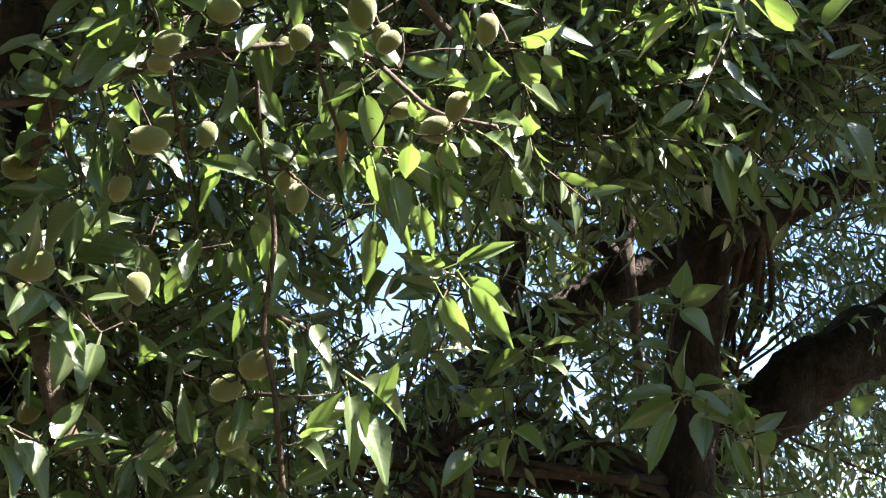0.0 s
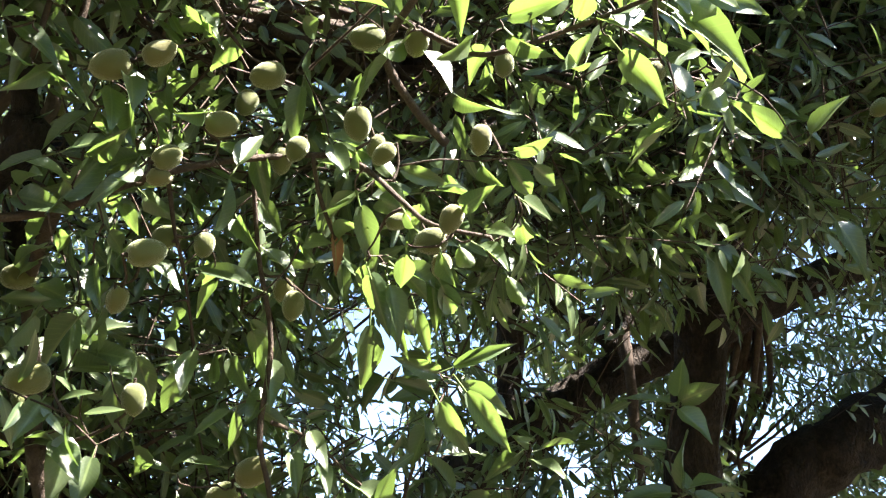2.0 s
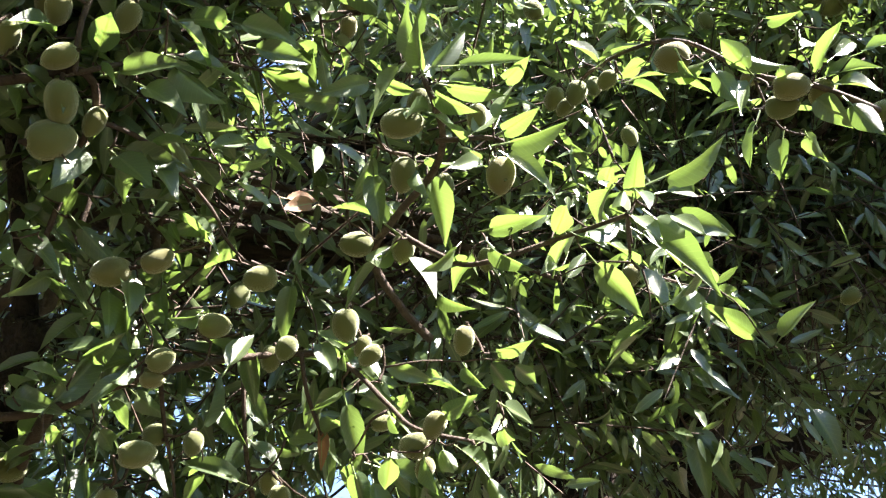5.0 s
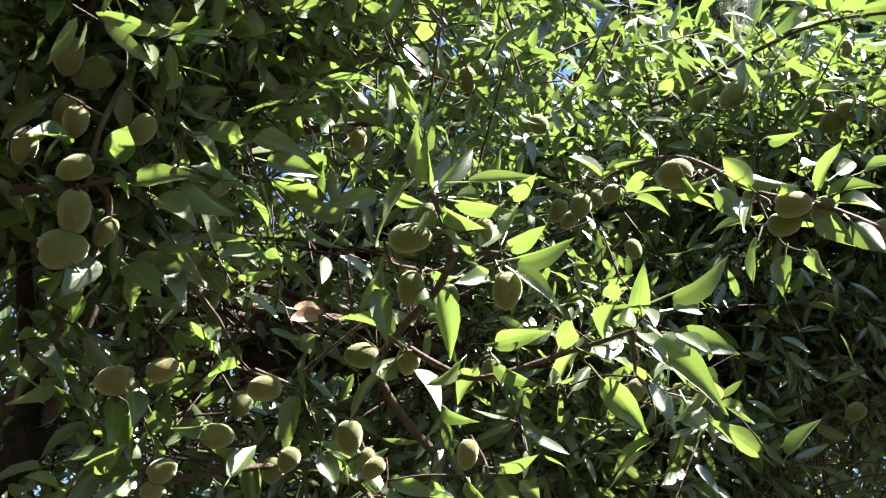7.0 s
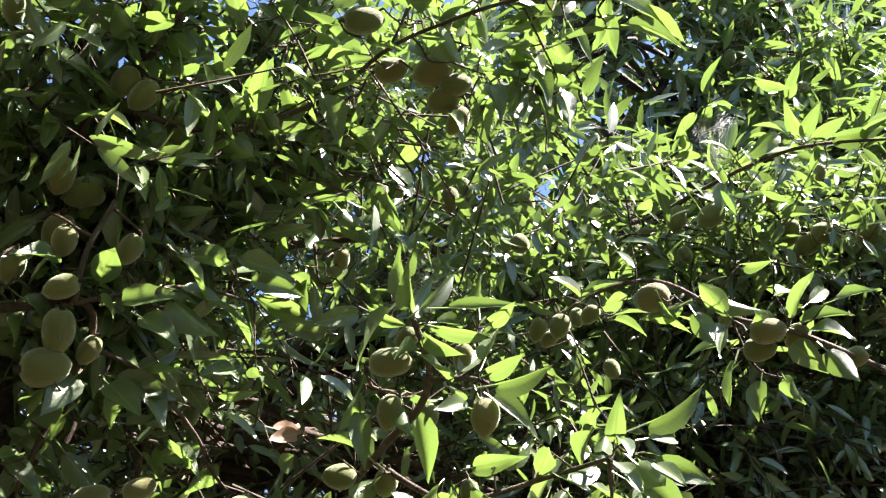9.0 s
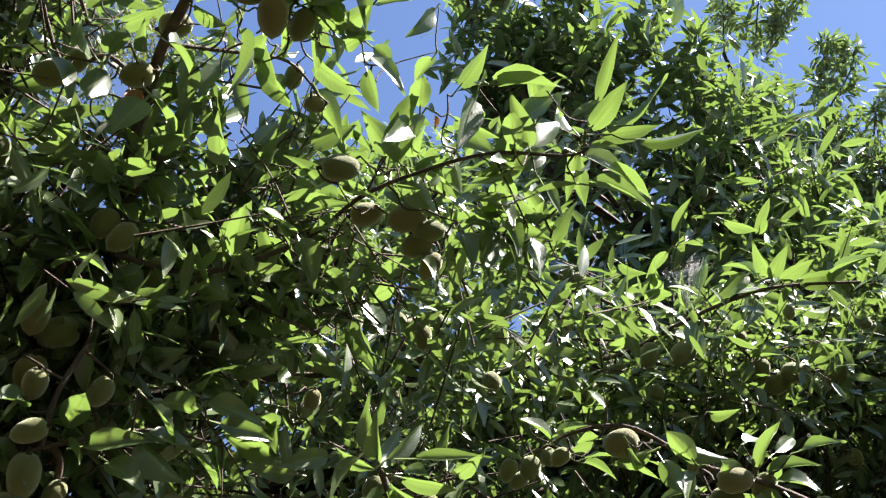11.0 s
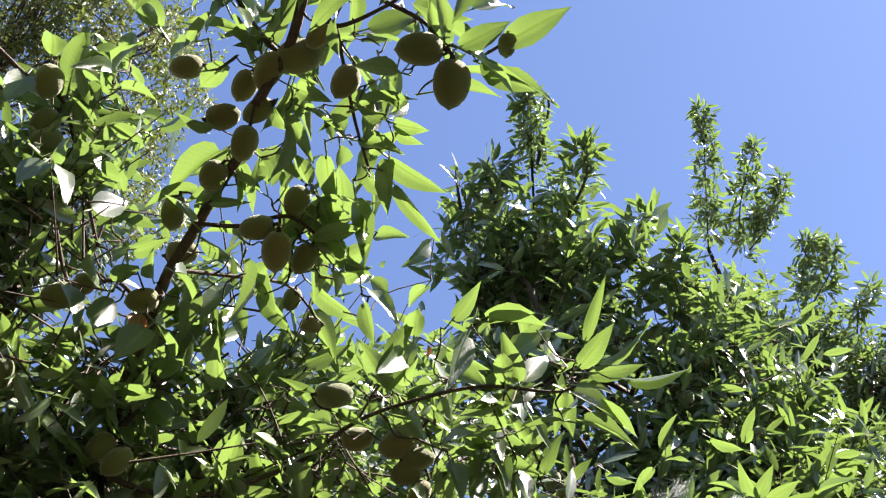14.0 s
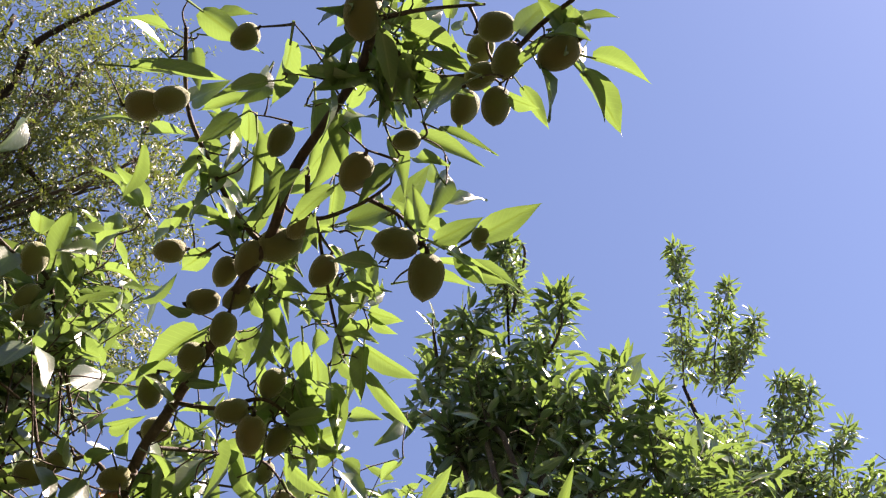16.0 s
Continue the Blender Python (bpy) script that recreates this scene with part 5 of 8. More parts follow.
arm.leaf((-0.051, 0.862, 2.303), (-0.066, 0.810, 2.283), 0.021, (-0.09, -0.97, 0.23))
arm.leaf((-0.106, 0.985, 2.536), (-0.155, 1.007, 2.584), 0.025, (0.19, -0.97, 0.16))
arm.leaf((-0.113, 0.975, 2.545), (-0.095, 1.040, 2.554), 0.022, (-0.10, -0.94, 0.33))
arm.leaf((0.161, 0.903, 2.206), (0.194, 0.865, 2.163), 0.028, (0.17, -0.76, 0.63))
arm.leaf((0.209, 0.890, 2.213), (0.166, 0.870, 2.166), 0.027, (0.26, 0.96, 0.01))
arm.leaf((0.045, 0.816, 2.259), (0.015, 0.752, 2.257), 0.027, (0.44, -0.73, 0.52))
arm.leaf((0.010, 0.798, 2.285), (-0.023, 0.749, 2.261), 0.022, (0.00, 0.37, 0.93))
arm.leaf((-0.016, 0.988, 2.227), (0.022, 0.980, 2.172), 0.033, (0.40, -0.71, 0.58))
arm.leaf((-0.030, 0.991, 2.243), (-0.066, 0.965, 2.192), 0.030, (-0.03, 0.99, 0.13))
arm.leaf((0.144, 0.917, 2.207), (0.156, 0.848, 2.215), 0.025, (0.11, 0.94, 0.32))
arm.dry((-0.162, 0.980, 2.299), (-0.117, 0.991, 2.294), 0.025, (0.20, -0.80, 0.40))
arm.sunny((0.001, 0.768, 2.315), (-0.009, 0.710, 2.322), 0.021, (-0.34, -0.05, -0.94))
arm.sunny((0.007, 0.764, 2.312), (0.057, 0.759, 2.361), 0.022, (0.58, -0.50, -0.65))
arm.sunny((0.032, 0.759, 2.315), (0.122, 0.756, 2.320), 0.015, (-0.03, -1.00, -0.00))
arm.sunny((0.074, 0.790, 2.334), (0.071, 0.805, 2.410), 0.027, (-0.89, -0.45, 0.05))
arm.sunny((0.021, 0.770, 2.299), (0.087, 0.776, 2.289), 0.023, (-0.13, -0.19, -0.97))
arm.sunny((0.024, 0.772, 2.305), (0.069, 0.810, 2.337), 0.015, (0.61, -0.79, 0.09))
arm.sunny((0.085, 0.789, 2.318), (0.107, 0.738, 2.306), 0.020, (-0.37, 0.06, -0.93))
arm.sunny((-0.059, 0.990, 2.493), (-0.020, 0.966, 2.432), 0.027, (-0.85, -0.02, -0.53))
arm.leaf((-0.063, 1.011, 2.496), (-0.125, 0.978, 2.454), 0.029, (0.59, -0.76, -0.27))
arm.leaf((-0.130, 1.026, 2.494), (-0.219, 1.014, 2.522), 0.030, (-0.10, -0.76, -0.64))
arm.leaf((-0.105, 1.025, 2.471), (-0.165, 0.982, 2.448), 0.027, (0.60, -0.51, -0.61))
arm.sunny((0.012, 0.775, 2.292), (0.038, 0.746, 2.240), 0.023, (-0.92, -0.13, -0.37))
arm.sunny((0.081, 0.776, 2.230), (0.151, 0.767, 2.241), 0.025, (0.10, -0.34, -0.94))
arm.sunny((0.078, 0.764, 2.235), (0.110, 0.714, 2.224), 0.021, (-0.46, -0.09, -0.88))
arm.sunny((0.076, 0.777, 2.258), (0.098, 0.797, 2.325), 0.025, (-0.64, -0.65, 0.41))
arm.sunny((0.081, 0.785, 2.227), (0.143, 0.801, 2.193), 0.024, (0.32, -0.93, 0.16))
arm.sunny((0.064, 0.786, 2.211), (0.035, 0.741, 2.189), 0.020, (0.70, -0.63, 0.34))
arm.sunny((0.065, 0.795, 2.231), (0.034, 0.832, 2.268), 0.021, (-0.68, 0.15, -0.72))
arm.sunny((0.003, 0.849, 2.266), (0.041, 0.897, 2.280), 0.022, (0.02, 0.28, -0.96))
arm.leaf((-0.049, 0.839, 2.241), (-0.041, 0.845, 2.172), 0.025, (-0.18, -0.98, -0.10))
arm.leaf((0.009, 0.891, 2.277), (0.034, 0.929, 2.205), 0.029, (0.30, -0.89, -0.36))
arm.leaf((0.070, 0.909, 2.212), (0.115, 0.860, 2.196), 0.024, (-0.72, -0.49, -0.50))
arm.sunny((0.102, 0.892, 2.206), (0.154, 0.923, 2.251), 0.026, (0.68, -0.09, -0.73))
arm.sunny((0.073, 0.913, 2.197), (0.103, 0.885, 2.142), 0.024, (-0.90, -0.15, -0.42))
arm.sunny((0.040, 0.929, 2.203), (0.010, 0.901, 2.151), 0.023, (0.89, -0.13, -0.43))
arm.sunny((-0.142, 0.983, 2.542), (-0.147, 0.965, 2.470), 0.026, (-0.69, -0.69, 0.22))
arm.leaf((0.182, 0.907, 2.176), (0.237, 0.936, 2.118), 0.030, (-0.12, -0.84, -0.53))
arm.sunny((-0.241, 1.075, 2.384), (-0.222, 1.106, 2.425), 0.019, (0.85, 0.15, -0.50))
arm.leaf((-0.148, 0.977, 2.262), (-0.124, 1.037, 2.266), 0.023, (0.79, -0.28, -0.54))
arm.sunny((0.001, 0.762, 2.313), (-0.024, 0.718, 2.368), 0.026, (-0.61, -0.46, -0.65))
arm.sunny((0.021, 1.117, 2.245), (0.047, 1.081, 2.197), 0.023, (-0.91, -0.16, -0.38))
arm.dry((-0.124, 0.967, 2.283), (-0.154, 0.928, 2.252), 0.021, (0.75, -0.65, 0.10))

# bough at the side
side = Bough(tree_near)
side.line([(-0.478, 0.794, 2.316), (-0.394, 0.791, 2.325), (-0.347, 0.791, 2.330), (-0.343, 0.828, 2.314), (-0.373, 0.879, 2.286), (-0.414, 0.929, 2.180)], 0.0061, 0.0031)
side.line([(-0.353, 0.779, 2.320), (-0.348, 0.761, 2.379), (-0.330, 0.752, 2.443)], 0.0038, 0.0031)
side.line([(-0.342, 0.828, 2.299), (-0.289, 0.880, 2.297), (-0.234, 0.998, 2.262), (-0.315, 0.954, 2.201)], 0.0031, 0.0015)
side.line([(-0.353, 0.779, 2.320), (-0.262, 0.832, 2.389), (-0.183, 0.875, 2.403)], 0.0031, 0.0015)
side.almond((-0.365, 0.765, 2.330), (-0.935, 0.152, -0.320), 0.039)
side.almond((-0.366, 0.793, 2.294), (-0.195, 0.744, -0.639), 0.049)
side.almond((-0.376, 0.813, 2.262), (0.817, 0.409, 0.407), 0.052)
side.almond((-0.342, 0.829, 2.296), (-0.424, 0.254, -0.870), 0.034)
side.almond((-0.335, 0.936, 2.176), (-0.985, 0.086, -0.151), 0.045)
side.almond((-0.285, 0.933, 2.188), (0.922, -0.033, 0.386), 0.037)
side.almond((-0.374, 0.756, 2.386), (-0.307, 0.783, -0.541), 0.037)
side.almond((-0.317, 0.799, 2.414), (-0.523, 0.503, -0.688), 0.038)
side.almond((-0.422, 0.762, 2.354), (-0.282, 0.705, -0.651), 0.039)
side.almond((-0.189, 1.026, 2.215), (-0.884, -0.365, -0.292), 0.041)
side.leaf((-0.372, 0.791, 2.329), (-0.351, 0.773, 2.275), 0.020, (0.47, -0.76, 0.45))
side.leaf((-0.337, 0.788, 2.350), (-0.306, 0.724, 2.354), 0.033, (0.44, -0.78, 0.44))
side.leaf((-0.338, 0.796, 2.341), (-0.295, 0.771, 2.304), 0.020, (-0.20, 0.41, 0.89))
side.leaf((-0.266, 0.806, 2.358), (-0.211, 0.830, 2.305), 0.040, (-0.62, 0.77, 0.17))
side.leaf((-0.260, 0.804, 2.364), (-0.178, 0.852, 2.380), 0.036, (0.34, -0.74, 0.59))
side.leaf((-0.324, 0.852, 2.273), (-0.273, 0.838, 2.221), 0.036, (0.23, -0.94, 0.24))
side.leaf((-0.352, 0.843, 2.274), (-0.361, 0.811, 2.216), 0.036, (0.57, -0.69, 0.44))
side.leaf((-0.421, 0.876, 2.176), (-0.396, 0.859, 2.109), 0.029, (-0.85, 0.51, 0.11))
side.leaf((-0.398, 0.876, 2.193), (-0.402, 0.824, 2.166), 0.020, (0.38, -0.66, 0.65))
side.leaf((-0.320, 0.949, 2.184), (-0.305, 0.934, 2.120), 0.034, (0.71, -0.50, 0.49))
side.leaf((-0.183, 1.005, 2.356), (-0.191, 1.071, 2.349), 0.024, (-0.50, 0.78, 0.37))
side.leaf((-0.396, 0.800, 2.304), (-0.438, 0.817, 2.350), 0.029, (-0.74, 0.67, 0.04))
side.leaf((-0.407, 0.793, 2.309), (-0.409, 0.765, 2.249), 0.029, (-0.81, 0.35, 0.48))
side.leaf((-0.295, 0.816, 2.335), (-0.240, 0.801, 2.294), 0.033, (0.34, -0.94, 0.03))
side.leaf((-0.363, 0.853, 2.252), (-0.407, 0.907, 2.244), 0.036, (0.88, -0.40, 0.26))
side.leaf((-0.297, 0.876, 2.291), (-0.255, 0.886, 2.238), 0.036, (0.42, -0.77, 0.48))
side.leaf((-0.290, 0.874, 2.296), (-0.233, 0.831, 2.287), 0.032, (0.72, -0.66, 0.22))
side.leaf((-0.218, 0.864, 2.390), (-0.181, 0.926, 2.382), 0.030, (0.48, -0.71, 0.51))
side.leaf((-0.378, 0.764, 2.359), (-0.384, 0.703, 2.341), 0.029, (0.63, -0.55, 0.54))
side.sunny((-0.425, 0.743, 2.350), (-0.395, 0.777, 2.384), 0.020, (0.55, 0.30, -0.78))
side.sunny((-0.208, 0.817, 2.433), (-0.210, 0.832, 2.497), 0.023, (-0.72, -0.68, 0.13))
side.leaf((-0.325, 0.808, 2.344), (-0.245, 0.795, 2.353), 0.028, (-0.13, -0.98, -0.12))
side.leaf((-0.206, 0.828, 2.432), (-0.131, 0.825, 2.407), 0.027, (-0.07, -0.99, -0.11))
side.leaf((-0.196, 0.864, 2.429), (-0.123, 0.885, 2.424), 0.027, (0.24, -0.91, -0.33))
side.leaf((-0.288, 0.851, 2.439), (-0.316, 0.925, 2.419), 0.028, (0.55, -0.02, -0.83))
side.sunny((-0.353, 0.806, 2.311), (-0.341, 0.873, 2.303), 0.024, (0.98, -0.17, 0.06))
side.sunny((-0.372, 0.824, 2.247), (-0.425, 0.885, 2.238), 0.020, (-0.30, -0.39, -0.87))
side.leaf((-0.326, 0.868, 2.290), (-0.245, 0.881, 2.273), 0.029, (0.09, -0.96, -0.28))
side.leaf((-0.333, 0.879, 2.282), (-0.331, 0.953, 2.269), 0.026, (0.85, -0.11, -0.51))
side.leaf((-0.241, 1.017, 2.290), (-0.299, 0.992, 2.258), 0.025, (0.56, -0.67, -0.49))
side.leaf((-0.230, 1.038, 2.288), (-0.272, 1.117, 2.265), 0.032, (0.34, -0.08, -0.94))
side.leaf((-0.403, 0.922, 2.199), (-0.395, 0.995, 2.186), 0.026, (0.55, -0.21, -0.81))
side.sunny((-0.408, 0.935, 2.172), (-0.393, 0.991, 2.181), 0.021, (0.11, 0.13, -0.99))
side.sunny((-0.398, 0.881, 2.234), (-0.397, 0.938, 2.242), 0.020, (-0.15, 0.15, -0.98))
side.sunny((-0.175, 0.900, 2.334), (-0.178, 0.959, 2.339), 0.021, (-0.32, 0.07, -0.95))
side.leaf((-0.370, 0.900, 2.265), (-0.430, 0.943, 2.215), 0.031, (-0.22, -0.85, -0.47))
side.sunny((-0.433, 0.909, 2.213), (-0.370, 0.900, 2.166), 0.027, (0.26, -0.82, 0.50))
side.sunny((-0.417, 0.915, 2.191), (-0.393, 0.964, 2.203), 0.020, (0.11, 0.20, -0.97))
side.leaf((-0.400, 0.949, 2.184), (-0.427, 0.921, 2.133), 0.022, (0.91, -0.22, -0.35))
side.leaf((-0.344, 0.967, 2.271), (-0.342, 1.023, 2.266), 0.020, (0.83, -0.08, -0.54))

# twig with almonds in pairs
right = Bough(tree_near)
right.line([(0.663, 1.051, 2.451), (0.496, 0.971, 2.459), (0.433, 1.004, 2.504), (0.338, 1.020, 2.576), (0.258, 1.157, 2.643), (0.209, 1.231, 2.615)], 0.0043, 0.0022)
right.line([(0.427, 1.001, 2.505), (0.457, 1.025, 2.440), (0.493, 1.024, 2.422)], 0.0022, 0.0014)
right.line([(0.202, 0.805, 2.167), (0.256, 1.033, 2.236), (0.327, 1.121, 2.262)], 0.0022, 0.0014)
right.almond((0.332, 1.017, 2.541), (-0.859, 0.480, 0.180), 0.050)
right.almond((0.270, 1.147, 2.610), (-0.626, 0.712, -0.317), 0.034)
right.almond((0.226, 1.164, 2.600), (-0.349, 0.353, -0.868), 0.039)
right.almond((0.214, 1.202, 2.603), (-0.664, 0.630, -0.402), 0.033)
right.almond((0.200, 1.219, 2.633), (-0.305, 0.729, -0.613), 0.040)
right.almond((0.462, 0.970, 2.459), (0.987, -0.160, -0.011), 0.048)
right.almond((0.459, 1.003, 2.453), (0.867, -0.478, -0.140), 0.043)
right.almond((0.507, 0.988, 2.462), (-0.447, 0.612, -0.652), 0.038)
right.almond((0.439, 1.033, 2.526), (-0.791, 0.579, -0.198), 0.032)
right.almond((0.259, 1.086, 2.251), (-0.503, 0.421, -0.755), 0.033)
right.almond((0.592, 1.019, 2.455), (-0.693, 0.710, -0.126), 0.036)
right.almond((0.709, 1.487, 2.431), (-0.720, 0.651, -0.241), 0.036)
right.leaf((0.493, 0.973, 2.472), (0.502, 0.891, 2.511), 0.026, (-0.35, 0.69, 0.63))
right.leaf((0.478, 0.952, 2.505), (0.517, 0.974, 2.540), 0.026, (-0.38, -0.93, 0.01))
right.leaf((0.499, 0.971, 2.471), (0.582, 0.953, 2.493), 0.019, (0.00, -1.00, 0.08))
right.leaf((0.512, 0.971, 2.462), (0.555, 0.928, 2.436), 0.038, (-0.18, -0.80, 0.57))
right.leaf((0.394, 0.979, 2.514), (0.469, 0.995, 2.500), 0.026, (-0.02, 0.98, 0.19))
right.leaf((0.461, 1.025, 2.423), (0.446, 1.034, 2.364), 0.031, (-0.40, -0.71, 0.58))
right.leaf((0.486, 1.015, 2.420), (0.520, 1.067, 2.417), 0.023, (0.10, 0.90, 0.43))
right.leaf((0.367, 0.989, 2.513), (0.330, 1.054, 2.528), 0.029, (0.27, 0.96, 0.11))
right.leaf((0.422, 0.991, 2.487), (0.384, 0.991, 2.424), 0.035, (-0.35, 0.66, 0.67))
right.leaf((0.421, 0.986, 2.492), (0.373, 0.947, 2.524), 0.031, (0.32, 0.66, 0.68))
right.leaf((0.332, 0.991, 2.524), (0.367, 1.039, 2.487), 0.035, (-0.66, -0.64, 0.39))
right.leaf((0.494, 0.985, 2.455), (0.523, 0.974, 2.403), 0.035, (-0.80, -0.52, 0.29))
right.leaf((0.481, 0.985, 2.464), (0.432, 0.935, 2.468), 0.029, (-0.76, -0.57, 0.32))
right.leaf((0.257, 1.134, 2.629), (0.213, 1.095, 2.653), 0.033, (-0.01, -0.89, 0.46))
right.leaf((0.257, 1.134, 2.629), (0.300, 1.083, 2.643), 0.035, (-0.25, -0.77, 0.59))
right.leaf((0.250, 0.991, 2.214), (0.210, 0.938, 2.220), 0.027, (0.29, -0.75, 0.59))
right.leaf((0.260, 1.034, 2.238), (0.292, 1.035, 2.170), 0.034, (0.21, -0.79, 0.57))
right.leaf((0.327, 1.121, 2.262), (0.343, 1.100, 2.195), 0.034, (0.12, 0.93, 0.36))
right.leaf((0.532, 0.979, 2.441), (0.566, 0.973, 2.385), 0.035, (0.13, 0.91, 0.40))
right.leaf((0.374, 0.992, 2.506), (0.400, 0.990, 2.441), 0.031, (0.24, 0.76, 0.60))
right.sunny((0.228, 0.774, 2.186), (0.304, 0.755, 2.215), 0.029, (0.25, -0.39, -0.89))
right.leaf((0.207, 0.798, 2.179), (0.203, 0.739, 2.191), 0.021, (-0.21, -0.17, -0.96))
right.leaf((0.237, 0.794, 2.186), (0.296, 0.825, 2.217), 0.026, (0.51, -0.85, -0.11))
right.leaf((0.240, 0.803, 2.169), (0.315, 0.814, 2.150), 0.025, (0.02, -0.90, -0.44))
right.sunny((0.244, 0.800, 2.164), (0.265, 0.766, 2.120), 0.021, (-0.12, -0.82, 0.56))
right.sunny((0.205, 0.798, 2.163), (0.225, 0.763, 2.121), 0.020, (0.02, -0.76, 0.64))
right.sunny((0.209, 0.779, 2.180), (0.211, 0.746, 2.137), 0.019, (0.32, -0.73, 0.60))
right.sunny((0.223, 0.862, 2.183), (0.285, 0.886, 2.159), 0.025, (0.43, -0.88, 0.20))
right.sunny((0.333, 1.071, 2.270), (0.394, 1.128, 2.268), 0.028, (0.68, -0.71, 0.20))
right.leaf((0.188, 0.781, 2.211), (0.185, 0.836, 2.215), 0.019, (-0.46, 0.04, -0.89))
right.sunny((0.442, 0.957, 2.557), (0.456, 0.919, 2.523), 0.018, (-0.79, 0.20, -0.57))
right.sunny((0.486, 0.956, 2.473), (0.511, 0.980, 2.523), 0.021, (-0.74, -0.39, 0.55))
right.sunny((0.544, 0.946, 2.491), (0.584, 0.892, 2.477), 0.023, (-0.68, -0.61, 0.41))
right.leaf((0.512, 0.949, 2.487), (0.568, 0.967, 2.543), 0.020, (0.30, -0.95, 0.00))

# rising side bough
upper = Bough(tree_near)
upper.line([(-0.394, 0.844, 2.477), (-0.404, 0.795, 2.508), (-0.391, 0.759, 2.615), (-0.348, 0.751, 2.663), (-0.298, 0.713, 2.743)], 0.0067, 0.0042)
upper.line([(-0.406, 0.792, 2.510), (-0.330, 0.858, 2.498), (-0.287, 0.825, 2.614), (-0.239, 0.921, 2.657)], 0.0034, 0.0026)
upper.line([(-0.134, 1.302, 2.829), (-0.154, 1.249, 2.858), (-0.133, 1.168, 2.881), (-0.038, 1.022, 2.795)], 0.0026, 0.0016)
upper.almond((-0.408, 0.769, 2.497), (-0.071, 0.473, -0.878), 0.046)
upper.almond((-0.386, 0.798, 2.496), (-0.978, 0.151, -0.144), 0.051)
upper.almond((-0.407, 0.816, 2.447), (-0.203, 0.766, -0.610), 0.050)
upper.almond((-0.351, 0.732, 2.620), (-0.504, 0.285, -0.815), 0.042)
upper.almond((-0.328, 0.740, 2.606), (-0.663, 0.252, -0.705), 0.044)
upper.almond((-0.295, 0.805, 2.606), (-0.397, 0.375, -0.837), 0.048)
upper.almond((-0.233, 0.894, 2.669), (-0.965, 0.044, -0.258), 0.045)
upper.almond((-0.236, 0.931, 2.630), (-0.951, 0.140, -0.275), 0.045)
upper.almond((-0.297, 0.906, 2.706), (-0.510, 0.758, -0.407), 0.042)
upper.almond((-0.263, 0.901, 2.718), (-0.315, 0.628, -0.712), 0.035)
upper.almond((-0.120, 1.254, 2.851), (-0.151, 0.759, -0.633), 0.041)
upper.leaf((-0.275, 0.761, 2.682), (-0.236, 0.747, 2.626), 0.029, (-0.65, 0.73, 0.20))
upper.leaf((-0.228, 0.845, 2.698), (-0.189, 0.774, 2.729), 0.041, (-0.08, 0.81, 0.58))
upper.leaf((-0.154, 1.062, 2.745), (-0.121, 1.132, 2.729), 0.046, (0.58, -0.67, 0.46))
upper.leaf((-0.128, 1.153, 2.822), (-0.054, 1.233, 2.792), 0.038, (-0.51, 0.83, 0.23))
upper.leaf((-0.398, 0.754, 2.584), (-0.457, 0.786, 2.607), 0.022, (-0.36, 0.91, 0.19))
upper.leaf((-0.410, 0.799, 2.535), (-0.471, 0.805, 2.586), 0.036, (0.57, -0.66, 0.49))
upper.leaf((-0.367, 0.749, 2.600), (-0.373, 0.670, 2.585), 0.032, (0.62, -0.68, 0.39))
upper.leaf((-0.341, 0.858, 2.502), (-0.315, 0.935, 2.515), 0.037, (0.08, -1.00, 0.05))
upper.leaf((-0.348, 0.852, 2.506), (-0.365, 0.850, 2.431), 0.037, (0.85, -0.44, 0.29))
upper.leaf((-0.294, 0.825, 2.619), (-0.237, 0.770, 2.612), 0.030, (0.22, -0.86, 0.46))
upper.leaf((-0.287, 0.822, 2.624), (-0.256, 0.740, 2.627), 0.034, (0.23, 0.83, 0.50))
upper.leaf((-0.239, 0.921, 2.657), (-0.201, 0.856, 2.645), 0.030, (0.64, -0.69, 0.32))
upper.leaf((-0.230, 0.921, 2.658), (-0.178, 0.966, 2.707), 0.027, (-0.35, 0.77, 0.54))
upper.leaf((-0.385, 0.750, 2.591), (-0.402, 0.679, 2.565), 0.036, (0.61, -0.65, 0.45))
upper.leaf((-0.313, 0.719, 2.705), (-0.263, 0.719, 2.643), 0.034, (-0.36, 0.59, 0.72))
upper.leaf((-0.410, 0.813, 2.521), (-0.363, 0.810, 2.456), 0.037, (-0.20, 0.63, 0.75))
upper.leaf((-0.130, 1.128, 2.847), (-0.097, 1.095, 2.919), 0.036, (0.34, 0.87, 0.36))
upper.leaf((-0.046, 1.023, 2.795), (-0.089, 0.961, 2.814), 0.034, (0.42, -0.80, 0.43))
upper.leaf((-0.142, 1.222, 2.848), (-0.183, 1.222, 2.769), 0.037, (-0.14, 0.88, 0.45))
upper.leaf((-0.037, 1.025, 2.793), (0.012, 0.967, 2.788), 0.034, (-0.30, 0.67, 0.68))
upper.leaf((-0.038, 1.041, 2.809), (-0.002, 1.041, 2.734), 0.036, (0.16, -0.90, 0.40))
upper.sunny((-0.446, 0.763, 2.574), (-0.511, 0.794, 2.618), 0.029, (-0.58, -0.04, -0.82))
upper.leaf((-0.410, 0.781, 2.626), (-0.491, 0.820, 2.582), 0.035, (-0.20, -0.88, -0.43))
upper.sunny((-0.322, 0.836, 2.556), (-0.324, 0.911, 2.542), 0.027, (0.97, -0.02, -0.25))
upper.sunny((-0.312, 0.797, 2.594), (-0.307, 0.853, 2.603), 0.020, (-0.25, 0.16, -0.96))
